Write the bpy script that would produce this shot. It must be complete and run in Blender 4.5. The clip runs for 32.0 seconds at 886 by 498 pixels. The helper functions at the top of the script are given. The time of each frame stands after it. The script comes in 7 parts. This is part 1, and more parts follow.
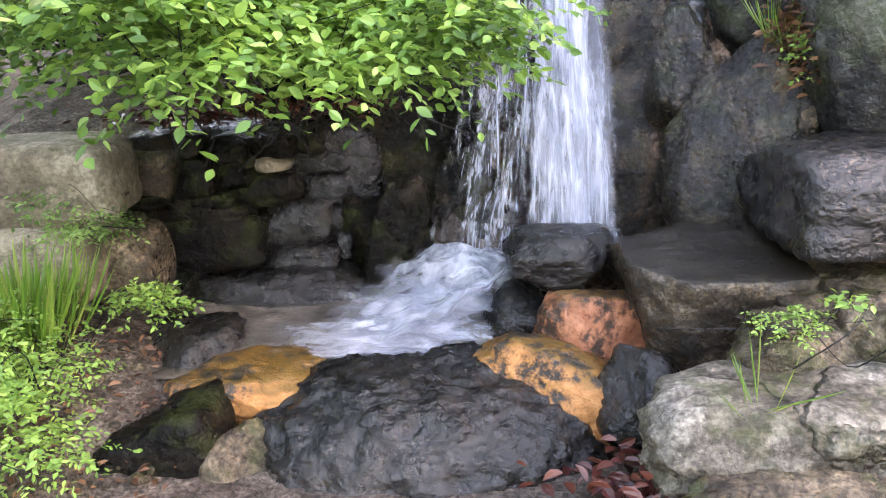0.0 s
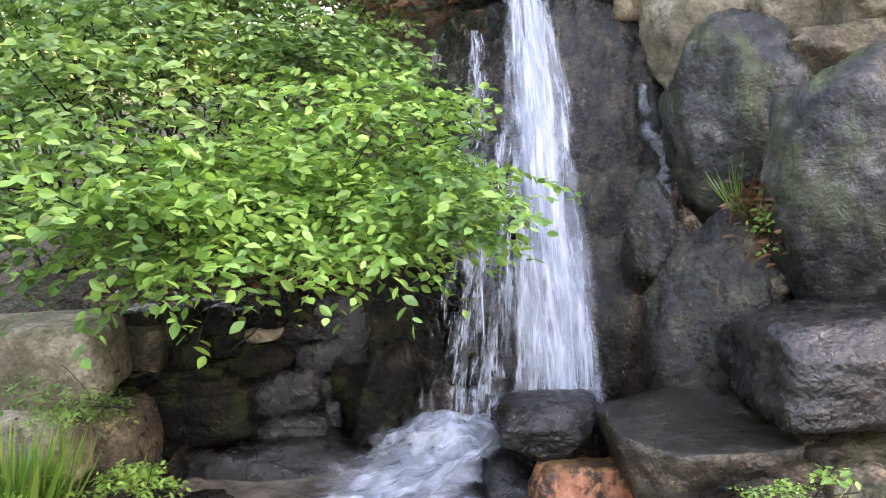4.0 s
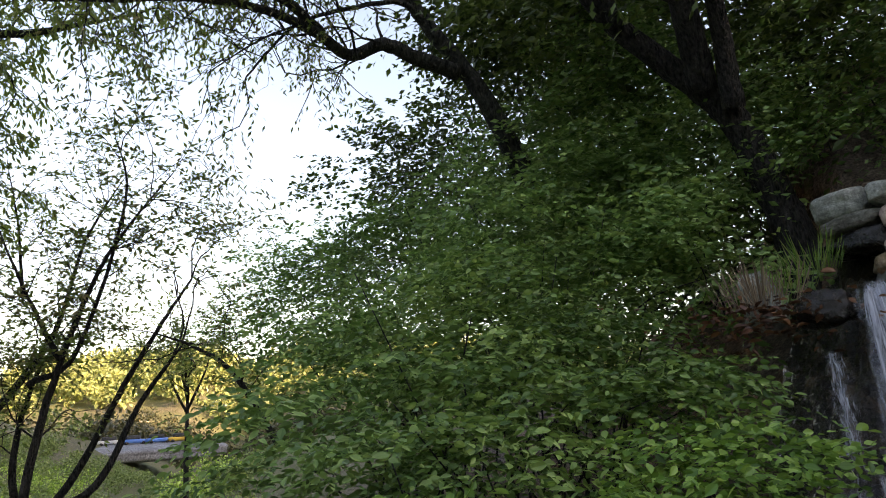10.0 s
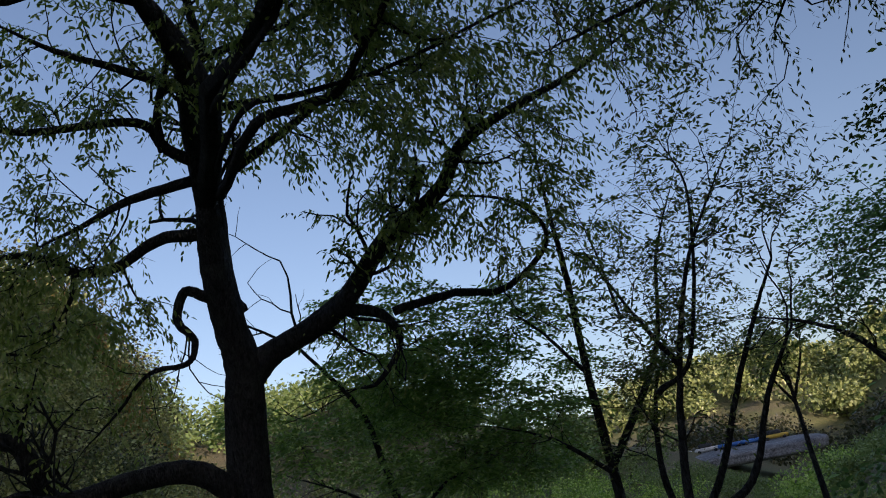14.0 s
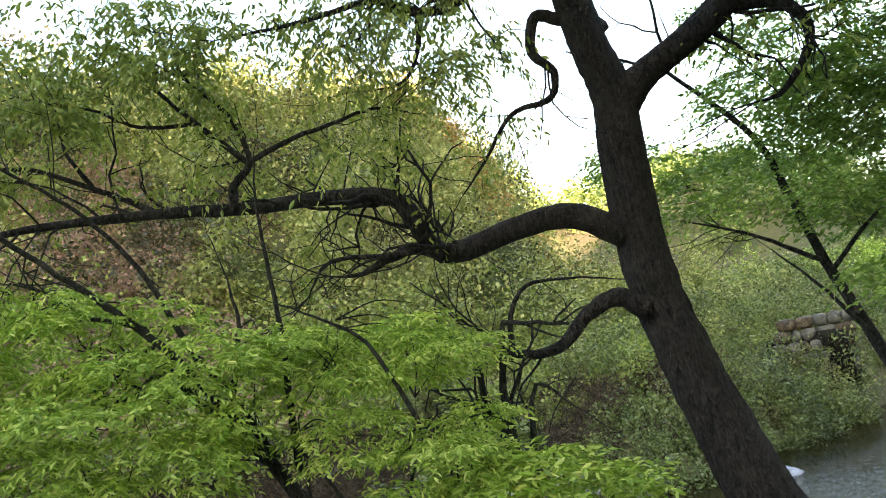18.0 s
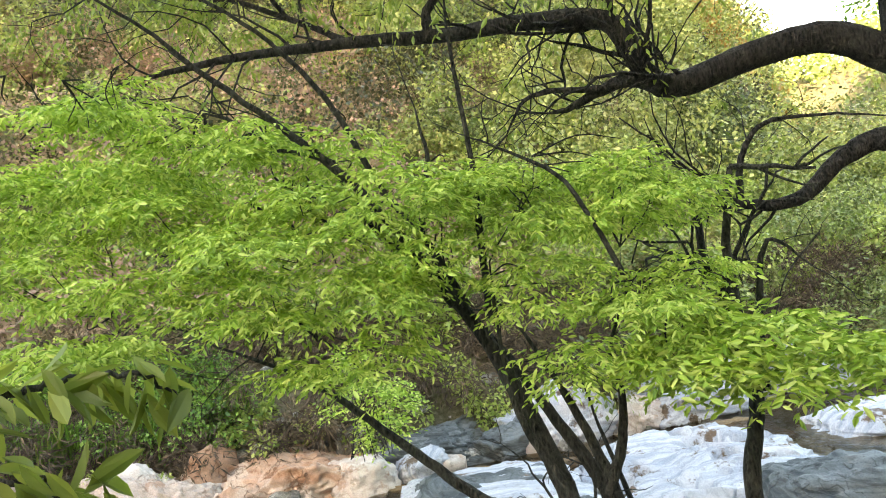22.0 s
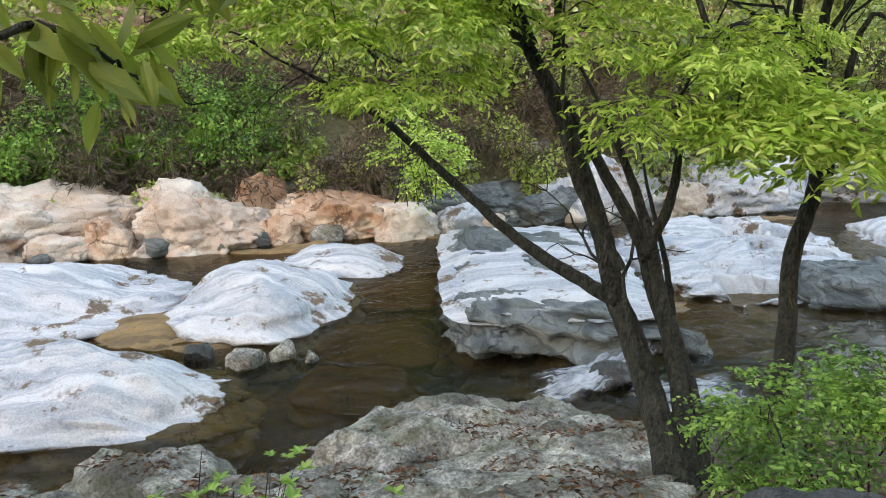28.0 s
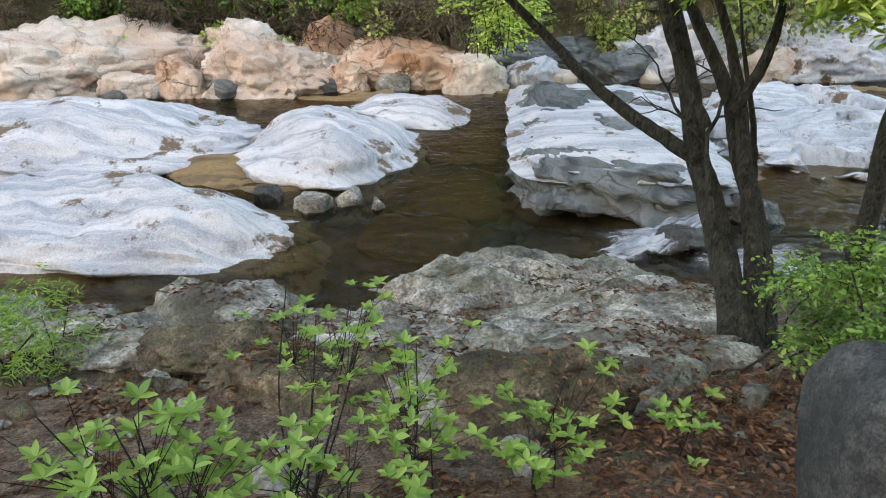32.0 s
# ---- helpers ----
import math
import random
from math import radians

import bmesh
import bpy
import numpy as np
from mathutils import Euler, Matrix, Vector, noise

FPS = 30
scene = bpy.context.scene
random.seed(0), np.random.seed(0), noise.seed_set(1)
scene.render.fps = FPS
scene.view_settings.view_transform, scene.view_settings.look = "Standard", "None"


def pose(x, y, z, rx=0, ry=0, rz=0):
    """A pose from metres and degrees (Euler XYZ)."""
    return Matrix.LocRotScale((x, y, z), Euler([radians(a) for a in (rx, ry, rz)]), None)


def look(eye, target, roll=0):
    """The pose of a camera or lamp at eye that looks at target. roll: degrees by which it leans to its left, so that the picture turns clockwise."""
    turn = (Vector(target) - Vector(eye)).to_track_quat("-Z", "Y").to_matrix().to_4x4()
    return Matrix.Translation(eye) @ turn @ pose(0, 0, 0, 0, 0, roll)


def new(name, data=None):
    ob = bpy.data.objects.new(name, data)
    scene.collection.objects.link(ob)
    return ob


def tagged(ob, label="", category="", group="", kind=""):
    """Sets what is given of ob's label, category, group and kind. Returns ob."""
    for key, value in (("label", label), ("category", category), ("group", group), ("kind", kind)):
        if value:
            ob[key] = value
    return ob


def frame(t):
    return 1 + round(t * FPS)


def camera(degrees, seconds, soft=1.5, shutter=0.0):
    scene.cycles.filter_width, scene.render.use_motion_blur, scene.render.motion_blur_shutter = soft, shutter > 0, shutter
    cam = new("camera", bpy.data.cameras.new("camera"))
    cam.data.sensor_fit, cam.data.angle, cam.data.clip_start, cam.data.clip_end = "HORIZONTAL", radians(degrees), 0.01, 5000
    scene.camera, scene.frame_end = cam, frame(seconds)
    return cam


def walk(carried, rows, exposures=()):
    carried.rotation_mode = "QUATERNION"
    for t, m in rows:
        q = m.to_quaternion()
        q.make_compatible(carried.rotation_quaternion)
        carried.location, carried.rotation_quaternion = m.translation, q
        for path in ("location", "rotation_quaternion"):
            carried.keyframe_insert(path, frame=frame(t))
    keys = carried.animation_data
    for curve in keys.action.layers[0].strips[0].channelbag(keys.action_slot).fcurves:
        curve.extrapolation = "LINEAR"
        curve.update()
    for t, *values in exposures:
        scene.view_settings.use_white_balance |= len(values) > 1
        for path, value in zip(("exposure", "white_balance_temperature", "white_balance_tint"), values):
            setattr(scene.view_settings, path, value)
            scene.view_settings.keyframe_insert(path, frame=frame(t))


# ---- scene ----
cam = camera(59.4, 32.0, 1.0)
METRES, EYE, TILT, LEAN, TURN = 4.0, 1.48, -18.0, 1.0, 0.0
ROWS = [
    (0.0, 0.0, 0.0, 0.0, 0.0, 0.0, -0.0),
    (0.5, -0.0, -0.005, 0.0055, 0.4, 1.57, 0.25),
    (1.0, 0.0022, -0.0087, 0.0103, 0.83, 3.05, 0.77),
    (1.5, 0.0021, -0.0127, 0.0137, 0.99, 4.36, 1.25),
    (2.0, 0.0017, -0.0147, 0.016, 1.26, 5.51, 1.14),
    (2.5, 0.0009, -0.0158, 0.0178, 1.02, 6.28, 0.94),
    (3.0, 0.0009, -0.0168, 0.0205, 0.93, 6.68, 1.32),
    (3.5, 0.0018, -0.0192, 0.0246, 0.15, 8.23, 1.46),
    (5.5, 0.0, -0.0264, 0.0432, -2.17, 16.52, 0.99),
    (6.0, 0.001, -0.03, 0.048, -0.92, 18.57, 0.84),
    (6.5, 0.0062, -0.0348, 0.0536, 0.62, 21.2, 0.57),
    (7.0, 0.012, -0.0391, 0.0575, 0.61, 23.52, 0.53),
    (7.5, 0.0157, -0.0422, 0.0609, 2.89, 26.19, -0.24),
    (8.0, 0.0157, -0.0481, 0.0618, 6.51, 28.23, -1.49),
    (8.5, 0.0113, -0.0496, 0.064, 13.98, 29.28, -3.16),
    (9.0, 0.0042, -0.051, 0.0663, 20.69, 28.82, -4.65),
    (9.5, -0.006, -0.0553, 0.0694, 22.52, 29.01, -4.5),
    (10.0, -0.0182, -0.0653, 0.0725, 22.18, 31.02, -3.76),
    (10.5, -0.0176, -0.0652, 0.0814, 16.65, 36.17, -1.57),
    (11.0, -0.0286, -0.0791, 0.0829, 16.45, 39.24, -0.65),
    (11.5, -0.0449, -0.0806, 0.0843, 26.5, 42.64, -3.32),
    (12.0, -0.048, -0.0847, 0.0835, 31.07, 44.35, -4.54),
    (12.5, -0.0452, -0.0847, 0.0824, 38.71, 43.24, -5.67),
    (13.0, -0.0456, -0.081, 0.0772, 46.03, 40.17, -6.86),
    (13.5, -0.0806, -0.0831, 0.066, 56.05, 33.35, -8.69),
    (14.0, -0.1379, -0.0931, 0.0533, 63.64, 27.3, -6.58),
    (14.5, -0.1892, -0.073, 0.0497, 69.23, 23.41, -6.56),
    (16.5, -0.3752, -0.0657, 0.0233, 81.58, 13.61, -7.04),
    (17.0, -0.4173, -0.0535, 0.0203, 85.21, 11.79, -8.58),
    (17.5, -0.4512, -0.0667, 0.0149, 87.59, 9.89, -8.72),
    (18.0, -0.4953, -0.0763, 0.0074, 89.49, 8.23, -7.34),
    (18.5, -0.537, -0.0615, 0.0062, 93.68, 7.44, -8.03),
    (19.0, -0.5736, -0.0519, 0.0035, 97.03, 5.21, -8.26),
    (19.5, -0.5886, -0.0604, 0.0002, 96.64, 3.96, -8.17),
    (20.0, -0.6053, -0.0717, -0.0049, 96.25, 3.13, -7.32),
    (20.5, -0.6386, -0.0652, -0.0053, 98.68, 1.98, -6.84),
    (21.0, -0.6586, -0.0573, -0.009, 99.18, 0.34, -8.17),
    (21.5, -0.6617, -0.059, -0.0164, 102.24, -2.2, -8.54),
    (22.0, -0.6665, -0.06, -0.021, 105.32, -4.4, -9.21),
    (22.5, -0.6718, -0.055, -0.0226, 106.04, -6.21, -8.87),
    (23.0, -0.6729, -0.0552, -0.0249, 106.54, -7.26, -8.52),
    (23.5, -0.6743, -0.0588, -0.0312, 107.36, -8.6, -8.8),
    (24.0, -0.6757, -0.0586, -0.0346, 107.6, -9.26, -9.82),
    (24.5, -0.6719, -0.0577, -0.0351, 107.72, -9.89, -9.9),
    (26.5, -0.6792, -0.0516, -0.0548, 106.22, -14.79, -12.84),
    (27.0, -0.6807, -0.0466, -0.0618, 105.27, -16.76, -14.53),
    (27.5, -0.681, -0.0547, -0.0706, 107.49, -19.6, -14.7),
    (28.0, -0.6821, -0.0587, -0.0804, 110.72, -22.57, -15.5),
    (28.5, -0.6839, -0.0617, -0.0831, 112.28, -24.41, -15.77),
    (29.0, -0.6858, -0.0623, -0.0877, 114.87, -26.02, -14.91),
    (29.5, -0.68, -0.0549, -0.089, 114.55, -26.84, -15.49),
    (30.0, -0.6813, -0.0574, -0.0921, 113.67, -27.67, -16.03),
    (30.5, -0.6826, -0.0609, -0.102, 115.16, -30.86, -16.4),
    (31.0, -0.6858, -0.0571, -0.1016, 114.61, -32.43, -16.63),
    (31.5, -0.6819, -0.0613, -0.1023, 114.67, -32.84, -16.44),
    (32.0, -0.6733, -0.076, -0.11, 116.13, -34.35, -16.24),
]
walk(cam, [(t, pose(0, 0, EYE, TILT, LEAN, TURN) @ pose(METRES * x, METRES * y, METRES * z, 90 + pitch, roll, yaw)) for t, x, y, z, yaw, pitch, roll in ROWS], [(0, 4.92, 8000, 35), (6.5, 4.6, 8000, 34), (8, 4.0, 8000, 32), (8.7, 2.9, 8300, 28), (9.3, 2.3, 8000, 30), (10.5, 2.3, 7900, 28), (11.3, 2.28, 7500, 27), (12, 1.22, 6600, 32), (13, 0.95, 6300, 30), (14, 0.45, 6000, 27), (14.5, 0.3, 5900, 26), (16.5, 1.4, 7000, 15), (17, 1.95, 7200, 15), (18, 3.05, 7700, 18), (19, 3.65, 7900, 20), (21, 3.85, 8600, 16), (23.5, 3.9, 8600, 15), (24.5, 3.82, 8600, 15), (28, 3.48, 8600, 17), (32, 3.4, 8600, 18)])

from mathutils.bvhtree import BVHTree

# ---- world, sun ----
SUN_AZ, SUN_EL = radians(95), radians(8.5)
world = bpy.data.worlds.new("world")
scene.world = world
world.use_nodes = True
wn = world.node_tree.nodes
sky = wn.new("ShaderNodeTexSky")
sky.sky_type, sky.sun_disc, sky.sun_elevation, sky.sun_rotation = "NISHITA", False, SUN_EL, SUN_AZ
sky.air_density, sky.dust_density, sky.ozone_density = 1.0, 1.5, 1.0
world.node_tree.links.new(sky.outputs["Color"], wn["Background"].inputs["Color"])
wn["Background"].inputs["Strength"].default_value = 0.15
sun = new("sun", bpy.data.lights.new("sun", "SUN"))
sun.data.energy, sun.data.angle, sun.data.color = 3.5, radians(0.6), (1.0, 0.84, 0.62)
sun.matrix_world = look((0, 0, 0), (-math.sin(SUN_AZ) * math.cos(SUN_EL), -math.cos(SUN_AZ) * math.cos(SUN_EL), -math.sin(SUN_EL)))


# ---- materials ----
class Mat:
    """A node material with a short way to add nodes."""

    def __init__(self, name):
        self.m = bpy.data.materials.new(name)
        self.m.use_nodes = True
        self.t = self.m.node_tree
        self.b = self.t.nodes["Principled BSDF"]
        self.out = self.t.nodes["Material Output"]

    def n(self, kind, **ins):
        node = self.t.nodes.new("ShaderNode" + kind)
        for k, v in ins.items():
            self.put(node.inputs[k.replace("_", " ")], v)
        return node

    def put(self, socket, v):
        if isinstance(v, bpy.types.NodeSocket):
            self.t.links.new(v, socket)
        else:
            socket.default_value = v

    def coords(self, jitter=7.0):
        co = self.n("TexCoord").outputs["Object"]
        if not jitter:
            return co
        r = self.n("ObjectInfo").outputs["Random"]
        add = self.n("VectorMath")
        add.operation = "MULTIPLY_ADD"
        self.put(add.inputs[0], r)
        add.inputs[1].default_value = (jitter, jitter * 1.7, jitter * 0.6)
        self.put(add.inputs[2], co)
        return add.outputs[0]

    def noise(self, co, scale, detail=5.0, rough=0.6, dist=0.0):
        return self.n("TexNoise", Vector=co, Scale=scale, Detail=detail, Roughness=rough, Distortion=dist).outputs["Fac"]

    def ramp(self, fac, *stops):
        r = self.n("ValToRGB", Fac=fac)
        e = r.color_ramp.elements
        while len(e) < len(stops):
            e.new(0.5)
        for el, (p, c) in zip(e, stops):
            el.position = p
            el.color = (*c, 1) if len(c) == 3 else c
        return r.outputs["Color"]

    def mix(self, fac, a, b, how="MIX"):
        m = self.n("Mix")
        m.data_type, m.blend_type = "RGBA", how
        self.put(m.inputs["Factor"], fac)
        for sock, v in ((m.inputs[6], a), (m.inputs[7], b)):
            self.put(sock, v if isinstance(v, bpy.types.NodeSocket) else (*v, 1))
        return m.outputs[2]

    def math(self, op, a, b=0.5):
        m = self.n("Math")
        m.operation = op
        self.put(m.inputs[0], a)
        self.put(m.inputs[1], b)
        return m.outputs[0]

    def bump(self, height, strength, distance=0.02, normal=None):
        b = self.n("Bump", Height=height, Strength=strength, Distance=distance)
        if normal:
            self.put(b.inputs["Normal"], normal)
        return b.outputs["Normal"]

    def done(self, color, rough, normal=None, spec=0.5):
        self.put(self.b.inputs["Base Color"], color)
        self.put(self.b.inputs["Roughness"], rough)
        self.b.inputs["Specular IOR Level"].default_value = spec
        if normal:
            self.put(self.b.inputs["Normal"], normal)
        return self.m


def stone_material(name, dark, mid, light, scale=4.0, rough=(0.75, 0.95), bump=0.5, moss=0.0, spec=0.4, fine=60.0, cracks=0.0, wet=0.0, grain=0.0, speck=0.8, film=0.0, pit=0.5):
    k = Mat(name)
    co = k.coords()
    a, b, c = k.noise(co, scale, 7, 0.65, 0.3), k.noise(co, scale * 5, 6, 0.7), k.noise(co, fine, 4, 0.55)
    col = k.ramp(a, (0.36, dark), (0.5, mid), (0.64, light))
    col = k.mix(k.ramp(b, (0.42, (0, 0, 0)), (0.62, (0.75, 0.75, 0.75))), col, dark)
    col = k.mix(speck, col, k.ramp(c, (0.36, (0.22, 0.22, 0.22)), (0.64, (0.78, 0.78, 0.78))), "OVERLAY")
    h = k.mix(0.45, a, b)
    if cracks:
        v = k.n("TexVoronoi", Vector=k.n("VectorMath", Vector=co).outputs[0], Scale=cracks)
        v.feature = "DISTANCE_TO_EDGE"
        wob = k.n("VectorMath")
        wob.operation = "MULTIPLY_ADD"
        k.put(wob.inputs[0], k.n("TexNoise", Vector=co, Scale=cracks * 1.6, Detail=5.0).outputs["Color"])
        wob.inputs[1].default_value = (0.5 / cracks * 1.6,) * 3
        k.put(wob.inputs[2], co)
        k.put(v.inputs["Vector"], wob.outputs[0])
        line = k.ramp(v.outputs["Distance"], (0.0, (0, 0, 0)), (0.035, (1, 1, 1)))
        col = k.mix(k.math("MULTIPLY", k.math("SUBTRACT", 1.0, line), 0.5), col, (dark[0] * 0.35, dark[1] * 0.33, dark[2] * 0.3))
        h = k.mix(0.35, h, line)
    if moss:
        up = k.n("SeparateXYZ", Vector=k.n("NewGeometry").outputs["Normal"]).outputs["Z"]
        m = k.math("MULTIPLY", k.ramp(k.noise(co, scale * 1.6, 6), (0.5, (0, 0, 0)), (0.6, (1, 1, 1))), k.math("MULTIPLY_ADD", up, 0.5))
        col = k.mix(k.math("MULTIPLY", m, moss), col, (0.06, 0.075, 0.02))
    nrm = k.bump(c, min(1.0, bump), 0.006 + wet * 0.005, k.bump(h, bump, 0.05))
    if grain:
        g = k.n("TexVoronoi", Vector=co, Scale=grain)
        g.feature = "SMOOTH_F1"
        pits = k.mix(0.5, g.outputs["Distance"], k.noise(co, grain * 0.8, 4, 0.7))
        nrm = k.bump(pits, 1.0, pit / grain, k.bump(k.noise(co, grain * 0.25, 5, 0.7, 0.3), 0.9, 1.6 / grain, k.bump(h, min(1.0, bump), 0.03)))
    gloss = k.ramp(b, (0.44, (rough[0],) * 3), (0.56, (rough[1],) * 3))
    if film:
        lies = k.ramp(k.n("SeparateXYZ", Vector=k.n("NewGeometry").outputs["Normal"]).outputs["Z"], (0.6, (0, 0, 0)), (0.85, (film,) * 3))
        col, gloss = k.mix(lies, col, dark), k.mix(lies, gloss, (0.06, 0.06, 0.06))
    return k.done(col, gloss, nrm, spec)


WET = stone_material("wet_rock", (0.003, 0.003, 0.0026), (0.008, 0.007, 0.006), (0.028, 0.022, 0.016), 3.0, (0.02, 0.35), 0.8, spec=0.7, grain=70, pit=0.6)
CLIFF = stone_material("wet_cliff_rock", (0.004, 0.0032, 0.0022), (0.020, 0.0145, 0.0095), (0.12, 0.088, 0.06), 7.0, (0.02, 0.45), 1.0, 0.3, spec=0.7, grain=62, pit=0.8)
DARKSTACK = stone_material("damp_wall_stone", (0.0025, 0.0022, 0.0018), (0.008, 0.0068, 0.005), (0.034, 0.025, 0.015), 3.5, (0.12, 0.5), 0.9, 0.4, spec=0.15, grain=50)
BROWN = stone_material("brown_stone", (0.026, 0.019, 0.012), (0.10, 0.073, 0.045), (0.26, 0.195, 0.125), 5.0, (0.25, 0.75), 1.0, 0.55, grain=60)
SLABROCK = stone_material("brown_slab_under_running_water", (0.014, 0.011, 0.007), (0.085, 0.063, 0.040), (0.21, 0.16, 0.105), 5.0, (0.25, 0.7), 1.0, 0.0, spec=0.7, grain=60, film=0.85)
PALE = stone_material("pale_stone", (0.045, 0.037, 0.027), (0.15, 0.128, 0.095), (0.32, 0.285, 0.23), 3.4, (0.5, 0.9), 1.0, 0.5, cracks=2.2)
BOULDER = stone_material("grey_boulder", (0.009, 0.009, 0.0075), (0.031, 0.030, 0.026), (0.135, 0.128, 0.105), 3.2, (0.2, 0.7), 1.0, 0.9, spec=0.5, fine=70, speck=0.6, grain=55, pit=0.35)
SEEP = stone_material("wet_lime_seep", (0.05, 0.052, 0.055), (0.12, 0.125, 0.135), (0.26, 0.265, 0.28), 5.0, (0.1, 0.35), 1.0, 0.0, spec=0.6, grain=80)
TANB = stone_material("tan_boulder", (0.12, 0.096, 0.062), (0.28, 0.228, 0.155), (0.43, 0.365, 0.265), 2.4, (0.6, 0.9), 0.9, 0.3, speck=0.4, grain=60, pit=0.25)
GRANITE = stone_material("granite", (0.024, 0.028, 0.031), (0.048, 0.052, 0.056), (0.09, 0.09, 0.09), 5.0, (0.6, 0.9), 0.6, 0.0, fine=120)
BANKROCK = stone_material("weathered_bank_rock", (0.072, 0.067, 0.058), (0.245, 0.237, 0.217), (0.46, 0.45, 0.417), 1.6, (0.5, 0.9), 0.9, 0.35, fine=40, cracks=0.8)
STONE_GREY = stone_material("grey_field_stone", (0.176, 0.189, 0.162), (0.324, 0.338, 0.297), (0.513, 0.513, 0.459), 4.0, (0.6, 0.9), 0.6, 0.15, speck=0.4, grain=70, pit=0.25)
STONE_BLUE = stone_material("blue_field_stone", (0.196, 0.238, 0.266), (0.308, 0.378, 0.434), (0.504, 0.56, 0.602), 4.0, (0.6, 0.9), 0.6, 0.1, speck=0.4, grain=70, pit=0.25)
STONE_PINK = stone_material("pink_field_stone", (0.364, 0.247, 0.195), (0.572, 0.429, 0.364), (0.754, 0.611, 0.52), 4.0, (0.6, 0.9), 0.6, speck=0.4, grain=70, pit=0.25)
STONE_WHITE = stone_material("white_field_stone", (0.36, 0.36, 0.324), (0.576, 0.564, 0.528), (0.744, 0.72, 0.672), 4.0, (0.6, 0.9), 0.6, 0.1, speck=0.4, grain=70, pit=0.25)
STONE_TAN = stone_material("rusty_field_stone", (0.143, 0.0975, 0.052), (0.299, 0.215, 0.13), (0.442, 0.351, 0.247), 4.0, (0.6, 0.9), 0.7, 0.2, speck=0.4, grain=70, pit=0.25)
STONE_DULL = stone_material("dull_field_stone", (0.075, 0.075, 0.063), (0.15, 0.15, 0.128), (0.255, 0.24, 0.21), 4.0, (0.5, 0.9), 0.7, 0.4, speck=0.4, grain=70, pit=0.25)


def marble_material(name, base, band, stain, bands=7.0, stain_amount=0.8, grime=0.4, turn=0.45, cracks=0.9, crack_depth=0.0, stain_at=0.60):
    k = Mat(name)
    co = k.coords(3.0)
    mp = k.n("Mapping", Vector=co)
    mp.vector_type = "TEXTURE"
    mp.inputs["Rotation"].default_value = (turn, 0.12, 0.1)
    mp.inputs["Scale"].default_value = (1 / 0.3, 1 / 0.6, 1 / bands)
    w, w2 = k.noise(mp.outputs[0], 1.0, 6, 0.6, 0.5), k.noise(mp.outputs[0], 2.7, 5, 0.65, 0.4)
    a, b, c = k.noise(co, 0.8, 6), k.noise(co, 5, 7, 0.72), k.noise(co, 45, 5, 0.75)
    col = k.ramp(w, (0.36, band), (0.47, tuple(0.5 * (x + y) for x, y in zip(base, band))), (0.53, base), (0.64, tuple(min(0.85, x * 1.15) for x in base)))
    col = k.mix(k.ramp(w2, (0.54, (0, 0, 0)), (0.66, (0.55, 0.55, 0.55))), col, band)
    col = k.mix(k.ramp(k.noise(co, 1.5, 8, 0.7), (stain_at, (0, 0, 0)), (stain_at + 0.05, (stain_amount,) * 3)), col, stain)
    col = k.mix(k.ramp(b, (0.55, (0, 0, 0)), (0.66, (grime,) * 3)), col, (0.11, 0.10, 0.09))
    col = k.mix(0.55, col, k.ramp(c, (0.36, (0.3, 0.3, 0.3)), (0.64, (0.7, 0.7, 0.7))), "OVERLAY")
    v = k.n("TexVoronoi", Scale=cracks)
    v.feature = "DISTANCE_TO_EDGE"
    wob = k.n("VectorMath")
    wob.operation = "MULTIPLY_ADD"
    k.put(wob.inputs[0], k.n("TexNoise", Vector=co, Scale=cracks * 2.0, Detail=6.0).outputs["Color"])
    wob.inputs[1].default_value = (0.9 / cracks,) * 3
    k.put(wob.inputs[2], co)
    k.put(v.inputs["Vector"], wob.outputs[0])
    line = k.ramp(v.outputs["Distance"], (0.0, (0, 0, 0)), (0.022, (1, 1, 1)))
    col = k.mix(k.math("MULTIPLY", k.math("SUBTRACT", 1.0, line), crack_depth), col, tuple(x * 0.6 for x in stain))
    nrm = k.bump(c, 0.4, 0.012, k.bump(k.mix(0.4 * crack_depth, k.mix(0.5, w, b), line), 1.0, 0.10))
    return k.done(col, k.ramp(a, (0.3, (0.35, 0.35, 0.35)), (0.7, (0.75, 0.75, 0.75))), nrm, 0.4)


MARBLE = marble_material("banded_marble", (0.53, 0.54, 0.575), (0.33, 0.365, 0.43), (0.13, 0.075, 0.035), 8.0, 0.95, 0.35, 1.15, stain_at=0.565)
MARBLE_GREY = marble_material("grey_green_marble", (0.15, 0.168, 0.172), (0.03, 0.04, 0.043), (0.05, 0.042, 0.032), 12.0, 0.5, 0.5, 0.35, 1.3, 0.45)
PINK = marble_material("pink_marble", (0.62, 0.56, 0.51), (0.50, 0.38, 0.31), (0.34, 0.16, 0.08), 1.6, 0.55, 0.45, 0.9, 1.1, 0.35, 0.57)
RUST = marble_material("rusty_marble", (0.58, 0.46, 0.38), (0.48, 0.27, 0.17), (0.26, 0.11, 0.05), 2.0, 0.7, 0.5, 0.9, 1.6, 0.7, 0.54)
WETMARBLE = marble_material("wet_brown_marble", (0.24, 0.15, 0.065), (0.12, 0.073, 0.034), (0.05, 0.028, 0.012), 6.0, 0.7, 0.5, 1.0)


